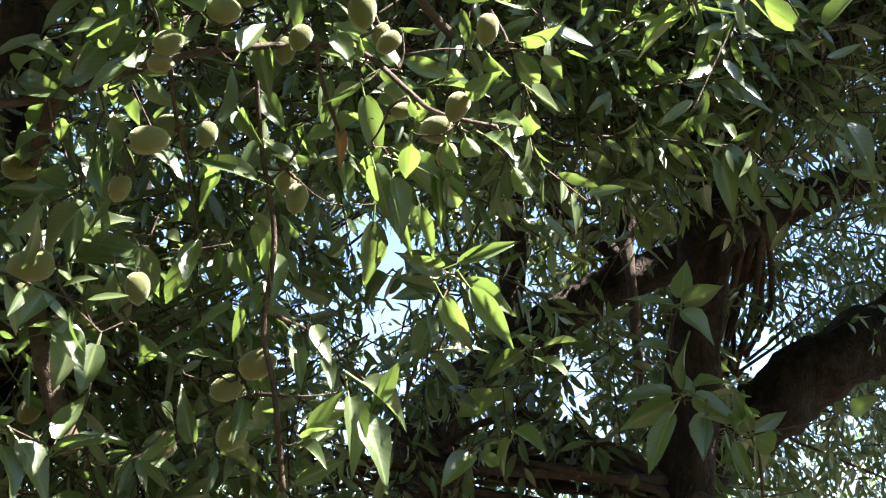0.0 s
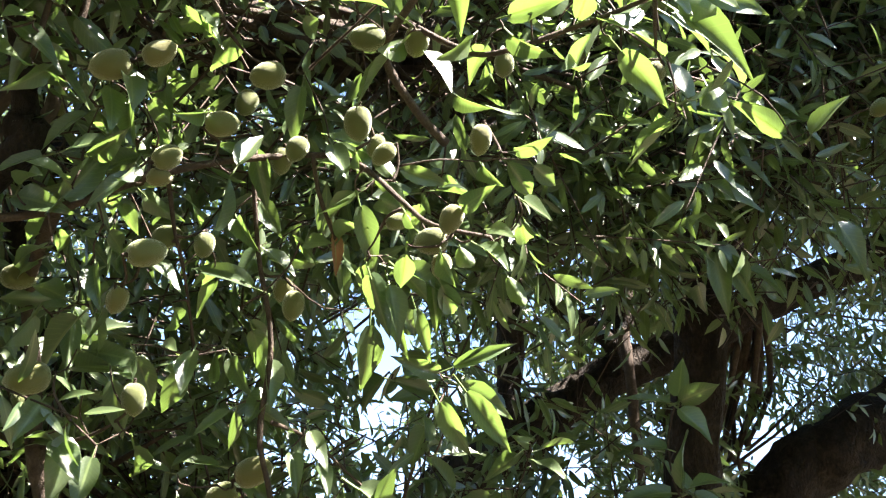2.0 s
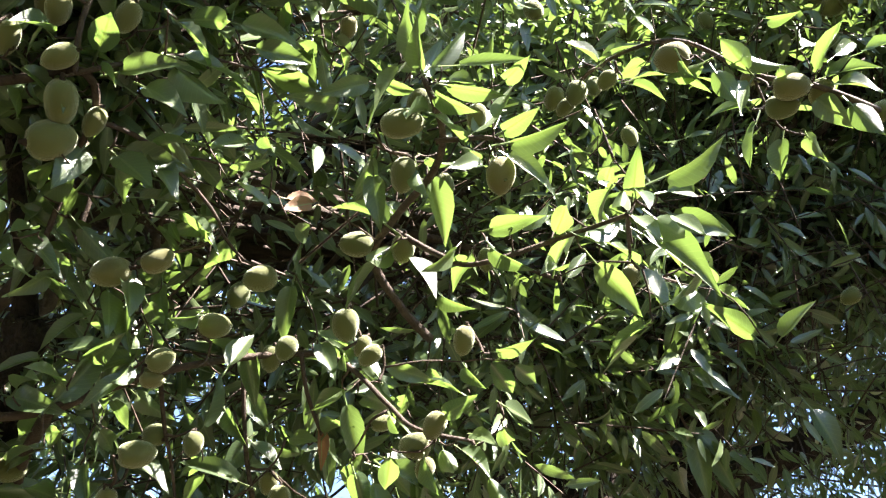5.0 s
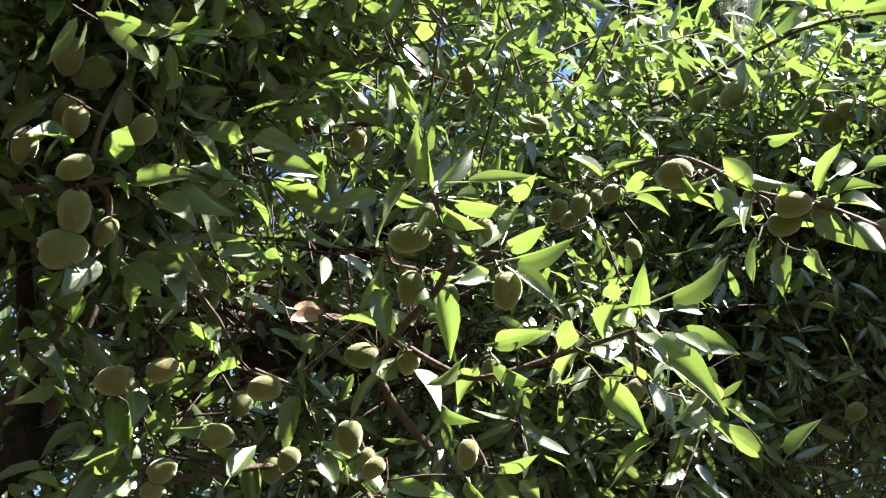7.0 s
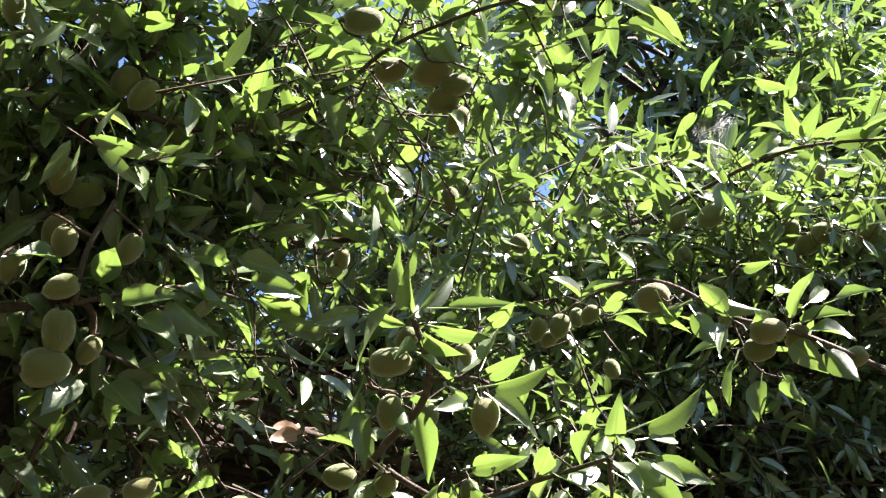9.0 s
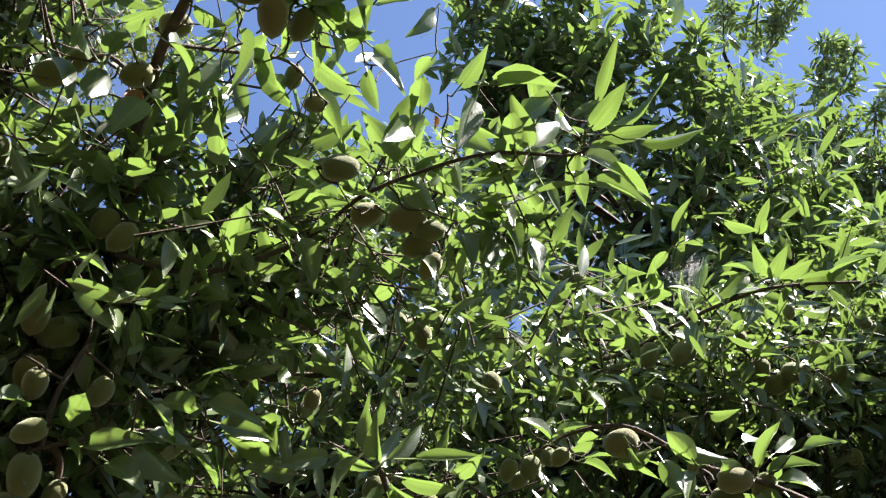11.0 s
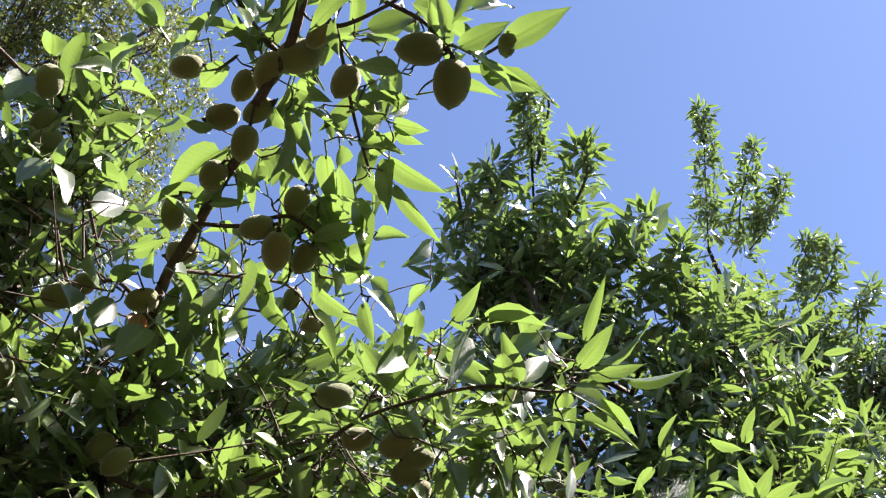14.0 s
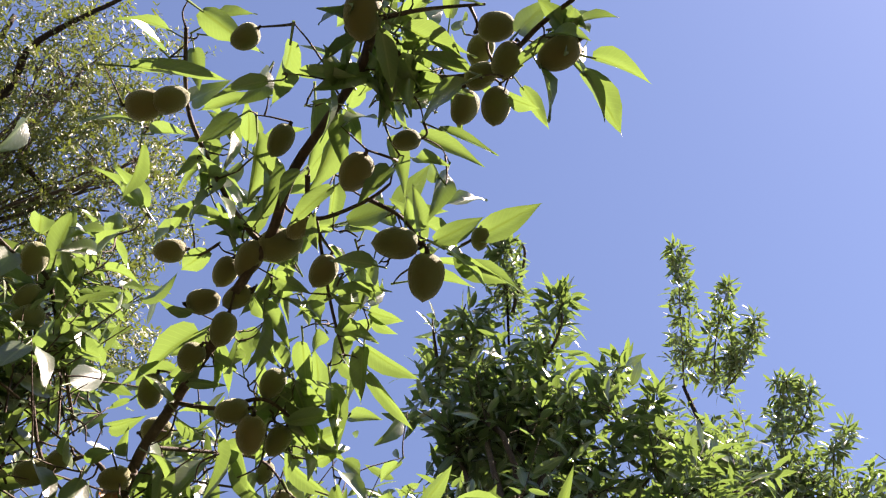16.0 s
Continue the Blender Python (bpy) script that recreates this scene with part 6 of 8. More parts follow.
upper.sunny((-0.299, 0.813, 2.582), (-0.246, 0.778, 2.543), 0.022, (-0.60, -0.01, -0.80))
upper.sunny((-0.425, 0.789, 2.453), (-0.465, 0.782, 2.403), 0.023, (0.76, -0.26, -0.59))
upper.sunny((-0.191, 0.891, 2.664), (-0.153, 0.827, 2.706), 0.030, (-0.12, -0.60, -0.79))
upper.sunny((-0.177, 0.894, 2.639), (-0.147, 0.931, 2.672), 0.020, (0.42, 0.39, -0.82))
upper.leaf((-0.213, 0.949, 2.682), (-0.198, 0.981, 2.595), 0.033, (0.17, -0.94, -0.31))
upper.leaf((-0.293, 0.852, 2.599), (-0.257, 0.914, 2.600), 0.025, (0.73, -0.42, -0.54))
upper.leaf((-0.308, 0.844, 2.570), (-0.287, 0.841, 2.491), 0.029, (-0.29, -0.96, -0.05))
upper.sunny((-0.100, 1.185, 2.856), (0.002, 1.215, 2.818), 0.033, (0.33, -0.93, 0.17))
upper.sunny((-0.049, 1.225, 2.864), (-0.020, 1.236, 2.931), 0.022, (0.37, -0.93, -0.01))
upper.sunny((-0.129, 1.115, 2.869), (-0.172, 1.089, 2.823), 0.020, (0.49, -0.87, 0.03))
upper.leaf((-0.142, 1.093, 2.910), (-0.190, 1.141, 2.931), 0.019, (-0.64, -0.32, -0.70))
upper.sunny((-0.187, 0.925, 2.607), (-0.176, 0.978, 2.620), 0.019, (0.98, -0.20, -0.02))
upper.sunny((-0.023, 1.022, 2.859), (0.012, 0.975, 2.836), 0.022, (-0.47, 0.08, -0.88))
upper.sunny((-0.270, 0.710, 2.706), (-0.232, 0.745, 2.741), 0.022, (0.38, 0.40, -0.83))
upper.sunny((-0.256, 0.749, 2.697), (-0.283, 0.722, 2.657), 0.017, (0.74, -0.68, -0.04))
upper.sunny((-0.344, 0.733, 2.663), (-0.305, 0.718, 2.609), 0.024, (0.37, -0.79, 0.48))
upper.leaf((-0.430, 0.737, 2.686), (-0.438, 0.751, 2.612), 0.026, (0.00, -0.98, -0.17))

# sunlit bough of the middle tree
bright = Bough(tree_mid)
bright.line([(0.283, 1.753, 3.116), (0.320, 1.570, 3.147), (0.465, 1.468, 3.104), (0.625, 1.358, 3.136), (0.736, 1.269, 3.126), (0.889, 1.211, 3.097)], 0.0062, 0.0027)
bright.line([(0.311, 1.564, 3.159), (0.226, 1.516, 3.241), (0.151, 1.452, 3.291), (0.134, 1.399, 3.313)], 0.0036, 0.0017)
bright.line([(0.619, 1.364, 3.127), (0.743, 1.417, 3.061), (0.773, 1.410, 3.030), (0.886, 1.371, 3.019)], 0.0036, 0.0017)
bright.line([(0.469, 1.465, 3.116), (0.466, 1.539, 3.073)], 0.0027, 0.0017)
bright.almond((0.127, 1.481, 3.252), (-0.309, 0.644, -0.700), 0.055)
bright.almond((0.167, 1.471, 3.241), (-0.312, 0.483, -0.818), 0.058)
bright.almond((0.205, 1.458, 3.233), (-0.471, 0.483, -0.738), 0.061)
bright.almond((0.253, 1.487, 3.249), (0.878, -0.478, 0.039), 0.055)
bright.almond((0.230, 1.523, 3.182), (-0.128, 0.725, -0.676), 0.061)
bright.almond((0.584, 1.403, 3.065), (-0.699, 0.618, -0.359), 0.061)
bright.almond((0.527, 1.439, 3.086), (-0.264, 0.457, -0.849), 0.055)
bright.almond((0.471, 1.496, 3.081), (-0.923, 0.304, -0.235), 0.054)
bright.almond((0.806, 1.405, 3.031), (0.930, -0.340, -0.138), 0.059)
bright.almond((0.774, 1.430, 3.022), (-0.576, 0.794, -0.193), 0.054)
bright.almond((0.743, 1.423, 3.045), (-0.081, 0.755, -0.651), 0.054)
bright.almond((0.777, 1.459, 3.026), (-0.759, 0.599, 0.256), 0.049)
bright.almond((0.867, 1.364, 2.998), (-0.295, 0.869, -0.398), 0.061)
bright.almond((0.421, 1.570, 3.090), (-0.748, 0.347, -0.565), 0.055)
bright.almond((0.463, 1.719, 3.572), (-0.431, 0.755, -0.493), 0.054)
bright.almond((0.434, 1.708, 3.588), (-0.470, 0.570, -0.674), 0.052)
bright.leaf((0.501, 1.369, 3.165), (0.429, 1.380, 3.214), 0.044, (0.11, -0.84, 0.53))
bright.leaf((0.501, 1.369, 3.165), (0.493, 1.278, 3.166), 0.034, (-0.27, -0.83, 0.49))
bright.leaf((0.512, 1.371, 3.160), (0.563, 1.299, 3.160), 0.039, (-0.23, 0.47, 0.85))
bright.leaf((0.744, 1.288, 3.142), (0.668, 1.298, 3.132), 0.034, (-0.17, -0.82, 0.55))
bright.leaf((0.618, 1.361, 3.131), (0.552, 1.296, 3.171), 0.039, (-0.89, -0.38, 0.25))
bright.leaf((0.619, 1.364, 3.127), (0.584, 1.368, 3.046), 0.044, (-0.26, -0.82, 0.52))
bright.leaf((0.418, 1.492, 3.138), (0.309, 1.458, 3.148), 0.041, (-0.07, 0.85, 0.53))
bright.leaf((0.418, 1.492, 3.138), (0.335, 1.492, 3.118), 0.032, (-0.09, 0.58, 0.81))
bright.leaf((0.442, 1.452, 3.101), (0.471, 1.366, 3.113), 0.042, (0.49, 0.83, 0.26))
bright.leaf((0.160, 1.444, 3.268), (0.097, 1.382, 3.273), 0.041, (-0.36, 0.85, 0.38))
bright.leaf((0.161, 1.458, 3.273), (0.208, 1.476, 3.193), 0.041, (0.48, -0.76, 0.44))
bright.leaf((0.723, 1.395, 3.047), (0.668, 1.427, 3.000), 0.044, (0.13, -0.93, 0.33))
bright.leaf((0.723, 1.395, 3.047), (0.752, 1.323, 3.026), 0.044, (-0.34, -0.70, 0.62))
bright.leaf((0.774, 1.403, 3.013), (0.817, 1.463, 2.965), 0.044, (0.27, -0.86, 0.42))
bright.leaf((0.866, 1.358, 3.005), (0.804, 1.314, 3.034), 0.044, (0.11, 0.86, 0.51))
bright.leaf((0.876, 1.355, 3.003), (0.876, 1.383, 2.929), 0.048, (-0.65, -0.53, 0.54))
bright.leaf((0.466, 1.539, 3.073), (0.406, 1.610, 3.053), 0.048, (0.58, -0.81, 0.07))
bright.leaf((0.466, 1.539, 3.073), (0.517, 1.555, 2.984), 0.048, (-0.26, -0.85, 0.46))
bright.leaf((0.466, 1.530, 3.081), (0.536, 1.503, 3.046), 0.048, (0.02, -0.81, 0.59))
bright.leaf((0.557, 1.398, 3.118), (0.624, 1.378, 3.072), 0.039, (-0.01, -0.85, 0.53))
bright.leaf((0.568, 1.399, 3.112), (0.527, 1.481, 3.086), 0.044, (0.56, -0.82, 0.12))
bright.leaf((0.846, 1.250, 3.123), (0.878, 1.150, 3.138), 0.042, (-0.56, -0.58, 0.59))
bright.sunny((0.559, 1.670, 3.605), (0.652, 1.728, 3.608), 0.038, (-0.10, 0.21, -0.97))
bright.sunny((0.530, 1.333, 3.177), (0.510, 1.268, 3.180), 0.024, (-0.31, 0.05, -0.95))
bright.sunny((0.613, 1.321, 3.153), (0.643, 1.305, 3.254), 0.037, (-0.71, -0.69, 0.10))
bright.sunny((0.633, 1.341, 3.143), (0.662, 1.284, 3.132), 0.022, (-0.34, 0.00, -0.94))
bright.sunny((0.737, 1.254, 3.135), (0.750, 1.176, 3.153), 0.028, (-0.52, -0.27, -0.81))
bright.sunny((0.746, 1.253, 3.127), (0.800, 1.187, 3.128), 0.030, (-0.36, -0.31, -0.88))
bright.sunny((0.771, 1.237, 3.119), (0.900, 1.227, 3.131), 0.045, (0.06, -0.34, -0.94))
bright.sunny((0.736, 1.252, 3.133), (0.675, 1.187, 3.138), 0.031, (-0.29, 0.21, -0.93))
bright.sunny((0.711, 1.246, 3.125), (0.660, 1.252, 3.201), 0.032, (0.14, -0.98, 0.17))
bright.leaf((0.703, 1.265, 3.161), (0.627, 1.262, 3.088), 0.035, (0.26, -0.94, -0.22))
bright.sunny((0.755, 1.268, 3.120), (0.815, 1.314, 3.140), 0.027, (0.61, -0.79, -0.01))
bright.sunny((0.787, 1.278, 3.079), (0.884, 1.312, 3.112), 0.038, (0.19, 0.33, -0.92))
bright.sunny((0.627, 1.357, 3.113), (0.765, 1.384, 3.139), 0.033, (0.17, -0.98, 0.09))
bright.sunny((0.658, 1.373, 3.107), (0.633, 1.363, 3.040), 0.025, (0.22, -0.97, 0.07))
bright.sunny((0.520, 1.719, 3.545), (0.451, 1.785, 3.545), 0.033, (-0.25, -0.26, -0.93))
bright.sunny((0.432, 1.751, 3.504), (0.346, 1.809, 3.514), 0.033, (-0.27, -0.22, -0.94))
bright.sunny((0.419, 1.745, 3.527), (0.430, 1.686, 3.520), 0.021, (-0.50, 0.01, -0.87))
bright.leaf((0.592, 1.714, 3.573), (0.557, 1.737, 3.464), 0.041, (-0.05, -0.98, -0.19))
bright.sunny((0.592, 1.717, 3.566), (0.591, 1.779, 3.567), 0.022, (0.67, 0.02, -0.75))
bright.sunny((0.489, 1.389, 3.152), (0.474, 1.382, 3.080), 0.026, (-0.85, -0.47, 0.22))
bright.sunny((0.729, 1.429, 3.013), (0.736, 1.418, 2.944), 0.024, (0.19, -0.97, 0.16))
bright.sunny((0.768, 1.489, 2.972), (0.776, 1.419, 2.981), 0.025, (-0.51, -0.16, -0.84))
bright.sunny((0.752, 1.495, 2.969), (0.695, 1.544, 2.990), 0.027, (-0.42, -0.10, -0.90))
bright.sunny((0.385, 1.534, 3.104), (0.346, 1.599, 3.103), 0.027, (-0.85, -0.50, 0.14))
bright.sunny((0.360, 1.495, 3.169), (0.293, 1.472, 3.119), 0.030, (0.30, -0.95, 0.02))
bright.leaf((0.357, 1.497, 3.196), (0.308, 1.527, 3.241), 0.026, (-0.72, -0.57, -0.40))
bright.sunny((0.396, 1.441, 3.151), (0.443, 1.494, 3.163), 0.025, (0.75, -0.66, -0.01))
bright.sunny((0.644, 1.199, 3.242), (0.694, 1.181, 3.182), 0.028, (-0.76, 0.08, -0.65))
bright.sunny((0.099, 1.434, 3.276), (0.059, 1.368, 3.280), 0.027, (0.83, -0.52, -0.22))
bright.sunny((0.195, 1.445, 3.293), (0.260, 1.389, 3.280), 0.030, (-0.33, -0.18, -0.93))
bright.sunny((0.260, 1.454, 3.273), (0.300, 1.388, 3.274), 0.027, (-0.24, -0.16, -0.96))
bright.leaf((0.217, 1.440, 3.255), (0.302, 1.479, 3.282), 0.020, (0.46, -0.49, -0.74))
bright.sunny((0.203, 1.504, 3.186), (0.237, 1.510, 3.095), 0.034, (-0.89, -0.28, -0.35))
bright.sunny((0.219, 1.560, 3.135), (0.265, 1.558, 3.054), 0.032, (-0.87, -0.09, -0.49))
bright.sunny((0.235, 1.596, 3.144), (0.309, 1.607, 3.208), 0.034, (0.66, -0.04, -0.75))

# main bough overhead
rise = Bough(tree_near)
rise.line([(-0.364, 0.989, 2.471), (-0.362, 0.898, 2.565), (-0.357, 0.757, 2.716), (-0.336, 0.684, 2.795), (-0.313, 0.618, 2.835), (-0.271, 0.539, 2.849), (-0.237, 0.470, 2.858), (-0.203, 0.415, 2.870)], 0.0086, 0.0069)
rise.line([(-0.194, 0.352, 2.839), (-0.158, 0.286, 2.882), (-0.134, 0.196, 2.891), (-0.069, 0.075, 2.917), (-0.052, -0.016, 2.875), (-0.043, -0.117, 2.835)], 0.0069, 0.0051)
rise.line([(-0.274, 0.542, 2.855), (-0.205, 0.502, 2.798), (-0.152, 0.489, 2.810), (-0.118, 0.507, 2.810), (-0.083, 0.549, 2.810), (-0.052, 0.571, 2.811)], 0.0035, 0.0017)
rise.line([(-0.312, 0.613, 2.843), (-0.228, 0.662, 2.908), (-0.164, 0.692, 2.939), (-0.129, 0.740, 2.949)], 0.0035, 0.0017)
rise.line([(-0.331, 0.673, 2.810), (-0.381, 0.629, 2.830), (-0.446, 0.641, 2.832), (-0.501, 0.511, 2.958)], 0.0035, 0.0026)
rise.almond((-0.139, 0.479, 2.832), (-0.391, 0.582, -0.713), 0.043)
rise.almond((-0.184, 0.496, 2.788), (-0.954, 0.299, 0.024), 0.046)
rise.almond((-0.156, 0.515, 2.767), (-0.041, 0.917, -0.398), 0.052)
rise.almond((-0.124, 0.542, 2.795), (-0.433, 0.727, -0.534), 0.043)
rise.almond((-0.248, 0.464, 2.850), (-0.475, 0.854, -0.213), 0.043)
rise.almond((-0.296, 0.595, 2.858), (0.986, -0.137, 0.098), 0.044)
rise.almond((-0.305, 0.535, 2.866), (-0.155, 0.703, -0.694), 0.048)
rise.almond((-0.337, 0.630, 2.794), (-0.967, 0.188, -0.175), 0.044)
rise.almond((-0.422, 0.635, 2.823), (-0.726, 0.619, -0.300), 0.043)
rise.almond((-0.452, 0.642, 2.806), (-0.966, 0.186, -0.180), 0.046)
rise.almond((-0.497, 0.488, 2.944), (-0.708, 0.089, -0.700), 0.048)
rise.almond((-0.158, 0.728, 2.954), (-0.283, 0.860, -0.425), 0.037)
rise.almond((-0.127, 0.767, 2.944), (-0.963, 0.258, 0.080), 0.035)
rise.almond((-0.482, 0.672, 2.674), (0.041, 0.505, -0.862), 0.040)
rise.almond((-0.088, 0.317, 2.857), (-0.382, 0.696, -0.608), 0.045)
rise.almond((-0.146, 0.303, 2.888), (0.888, -0.064, 0.455), 0.058)
rise.almond((-0.183, 0.320, 2.874), (-0.358, 0.671, -0.650), 0.051)
rise.almond((-0.214, 0.347, 2.881), (-0.404, 0.842, -0.357), 0.042)
rise.almond((-0.297, 0.352, 2.931), (-0.980, 0.189, -0.063), 0.044)
rise.almond((-0.192, 0.363, 2.848), (-0.797, 0.588, -0.136), 0.042)
rise.almond((-0.237, 0.379, 2.857), (0.958, -0.273, 0.086), 0.043)
rise.almond((-0.203, 0.391, 2.813), (-0.218, 0.805, -0.552), 0.045)
rise.almond((-0.123, 0.271, 2.880), (-0.674, 0.735, -0.075), 0.039)
rise.leaf((0.043, 0.609, 2.970), (0.013, 0.614, 2.900), 0.027, (0.91, -0.41, 0.06))
rise.leaf((0.044, 0.664, 2.936), (0.018, 0.730, 2.963), 0.027, (0.10, -0.91, 0.39))
rise.leaf((-0.263, 0.511, 2.805), (-0.321, 0.503, 2.866), 0.037, (0.61, -0.69, 0.39))
rise.leaf((-0.289, 0.558, 2.768), (-0.258, 0.616, 2.808), 0.037, (0.55, -0.78, 0.30))
rise.leaf((-0.353, 0.571, 2.741), (-0.317, 0.501, 2.725), 0.033, (0.22, -0.91, 0.35))
rise.leaf((-0.367, 0.570, 2.737), (-0.383, 0.497, 2.709), 0.033, (-0.11, 0.98, 0.17))
rise.leaf((-0.416, 0.559, 2.726), (-0.365, 0.572, 2.659), 0.037, (0.64, -0.68, 0.37))
rise.leaf((-0.440, 0.430, 2.797), (-0.453, 0.423, 2.724), 0.037, (0.13, -0.93, 0.34))
rise.leaf((-0.440, 0.426, 2.800), (-0.387, 0.384, 2.770), 0.033, (0.99, 0.08, 0.06))
rise.leaf((-0.434, 0.432, 2.799), (-0.386, 0.440, 2.741), 0.033, (0.68, -0.69, 0.24))
rise.leaf((-0.306, 0.608, 2.728), (-0.273, 0.685, 2.750), 0.042, (0.59, -0.69, 0.42))
rise.leaf((-0.308, 0.614, 2.723), (-0.336, 0.616, 2.654), 0.042, (0.38, -0.84, 0.39))
rise.leaf((-0.330, 0.687, 2.656), (-0.280, 0.638, 2.634), 0.038, (-0.57, 0.42, 0.71))
rise.leaf((-0.333, 0.687, 2.655), (-0.362, 0.620, 2.623), 0.038, (-0.51, 0.68, 0.52))
rise.leaf((-0.224, 0.676, 2.907), (-0.180, 0.614, 2.885), 0.033, (0.86, -0.48, 0.18))
rise.leaf((-0.228, 0.659, 2.889), (-0.268, 0.660, 2.805), 0.040, (-0.06, -0.91, 0.41))
rise.leaf((-0.082, 0.551, 2.808), (-0.039, 0.496, 2.774), 0.029, (-0.12, 0.76, 0.64))
rise.leaf((-0.124, 0.743, 2.947), (-0.088, 0.822, 2.950), 0.035, (0.08, 0.48, 0.87))
rise.leaf((-0.359, 0.576, 2.735), (-0.362, 0.591, 2.662), 0.037, (-0.22, 0.71, 0.67))
rise.dry((-0.336, 0.643, 2.785), (-0.343, 0.674, 2.759), 0.026, (0.20, -0.80, 0.40))
rise.leaf((-0.121, 0.120, 2.957), (-0.105, 0.207, 2.907), 0.035, (0.61, -0.47, -0.63))
rise.leaf((-0.085, 0.147, 2.930), (-0.106, 0.233, 2.879), 0.036, (0.64, -0.27, -0.72))
rise.sunny((-0.277, 0.315, 2.937), (-0.344, 0.355, 2.976), 0.030, (-0.55, -0.83, -0.10))
rise.leaf((-0.233, 0.322, 2.897), (-0.289, 0.383, 2.922), 0.030, (-0.38, 0.04, -0.93))
rise.leaf((-0.148, 0.330, 2.853), (-0.106, 0.316, 2.801), 0.024, (-0.75, -0.45, -0.48))
rise.sunny((-0.172, 0.353, 2.837), (-0.155, 0.349, 2.780), 0.021, (-0.91, -0.31, -0.26))
rise.sunny((-0.244, 0.394, 2.848), (-0.280, 0.369, 2.806), 0.021, (0.46, 0.53, -0.71))
rise.leaf((-0.242, 0.453, 2.910), (-0.339, 0.512, 2.884), 0.041, (-0.33, -0.77, -0.54))
rise.sunny((-0.159, 0.412, 2.856), (-0.143, 0.421, 2.792), 0.023, (-0.81, -0.52, -0.27))
rise.leaf((-0.201, 0.446, 2.892), (-0.287, 0.482, 2.874), 0.033, (-0.21, -0.80, -0.56))
rise.sunny((-0.189, 0.434, 2.845), (-0.199, 0.502, 2.864), 0.025, (0.88, 0.24, -0.41))
rise.leaf((-0.040, 0.552, 2.874), (0.003, 0.515, 2.835), 0.024, (-0.73, -0.67, -0.17))
rise.sunny((-0.120, 0.483, 2.806), (-0.070, 0.536, 2.830), 0.027, (0.00, 0.41, -0.91))
rise.leaf((-0.268, 0.511, 2.888), (-0.363, 0.528, 2.881), 0.023, (-0.14, -0.90, -0.40))
rise.leaf((-0.260, 0.505, 2.853), (-0.193, 0.473, 2.810), 0.015, (-0.61, -0.26, -0.75))
rise.sunny((-0.203, 0.654, 2.905), (-0.155, 0.731, 2.860), 0.030, (-0.31, -0.34, -0.89))
rise.sunny((-0.174, 0.664, 2.930), (-0.152, 0.707, 2.961), 0.020, (-0.03, 0.60, -0.80))
rise.sunny((-0.130, 0.694, 2.949), (-0.056, 0.711, 2.885), 0.035, (-0.62, -0.21, -0.76))
rise.leaf((-0.078, 0.575, 2.802), (-0.043, 0.531, 2.768), 0.023, (-0.71, -0.02, -0.70))
rise.sunny((-0.089, 0.550, 2.792), (-0.072, 0.547, 2.735), 0.021, (0.58, -0.79, 0.22))
rise.sunny((-0.043, 0.578, 2.793), (0.010, 0.567, 2.738), 0.027, (0.09, -0.96, 0.28))
rise.leaf((-0.042, 0.579, 2.819), (-0.000, 0.634, 2.843), 0.025, (0.76, -0.32, -0.57))
rise.sunny((-0.045, 0.594, 2.789), (-0.025, 0.612, 2.719), 0.026, (-0.67, -0.65, -0.36))
rise.sunny((-0.257, 0.703, 2.854), (-0.312, 0.765, 2.880), 0.030, (-0.75, -0.66, -0.02))
rise.sunny((-0.237, 0.711, 2.874), (-0.265, 0.682, 2.834), 0.020, (0.70, -0.71, 0.03))
rise.sunny((-0.257, 0.714, 2.855), (-0.251, 0.783, 2.872), 0.025, (0.99, -0.05, -0.16))
rise.sunny((-0.255, 0.691, 2.827), (-0.232, 0.716, 2.753), 0.029, (-0.72, -0.55, -0.42))
rise.sunny((-0.136, 0.819, 2.907), (-0.063, 0.814, 2.964), 0.033, (0.57, -0.30, -0.76))
rise.sunny((-0.364, 0.594, 2.856), (-0.314, 0.557, 2.819), 0.025, (-0.50, 0.18, -0.85))
rise.sunny((-0.328, 0.617, 2.821), (-0.329, 0.565, 2.798), 0.020, (-0.33, 0.39, -0.86))
rise.leaf((-0.285, 0.640, 2.861), (-0.281, 0.690, 2.785), 0.032, (0.51, -0.73, -0.45))
rise.sunny((-0.196, 0.648, 2.930), (-0.167, 0.675, 2.844), 0.033, (-0.83, -0.40, -0.40))
rise.leaf((-0.237, 0.716, 2.922), (-0.212, 0.727, 2.848), 0.027, (-0.02, -0.99, -0.15))
rise.sunny((-0.319, 0.712, 2.749), (-0.264, 0.667, 2.718), 0.027, (-0.52, -0.05, -0.85))
rise.sunny((-0.413, 0.636, 2.676), (-0.382, 0.616, 2.626), 0.022, (-0.86, -0.27, -0.43))
rise.leaf((-0.520, 0.678, 2.816), (-0.413, 0.662, 2.821), 0.038, (-0.13, -0.92, -0.37))
rise.leaf((-0.434, 0.664, 2.687), (-0.359, 0.690, 2.660), 0.029, (0.21, -0.93, -0.31))
rise.leaf((-0.372, 0.751, 2.767), (-0.294, 0.691, 2.750), 0.035, (-0.61, -0.66, -0.43))
rise.sunny((-0.267, 0.549, 2.833), (-0.223, 0.541, 2.773), 0.026, (-0.81, -0.05, -0.59))
rise.dry((-0.354, 0.666, 2.812), (-0.328, 0.658, 2.754), 0.023, (-0.01, -0.99, 0.14))
rise.dry((-0.345, 0.667, 2.811), (-0.370, 0.712, 2.841), 0.021, (-0.55, 0.22, -0.80))

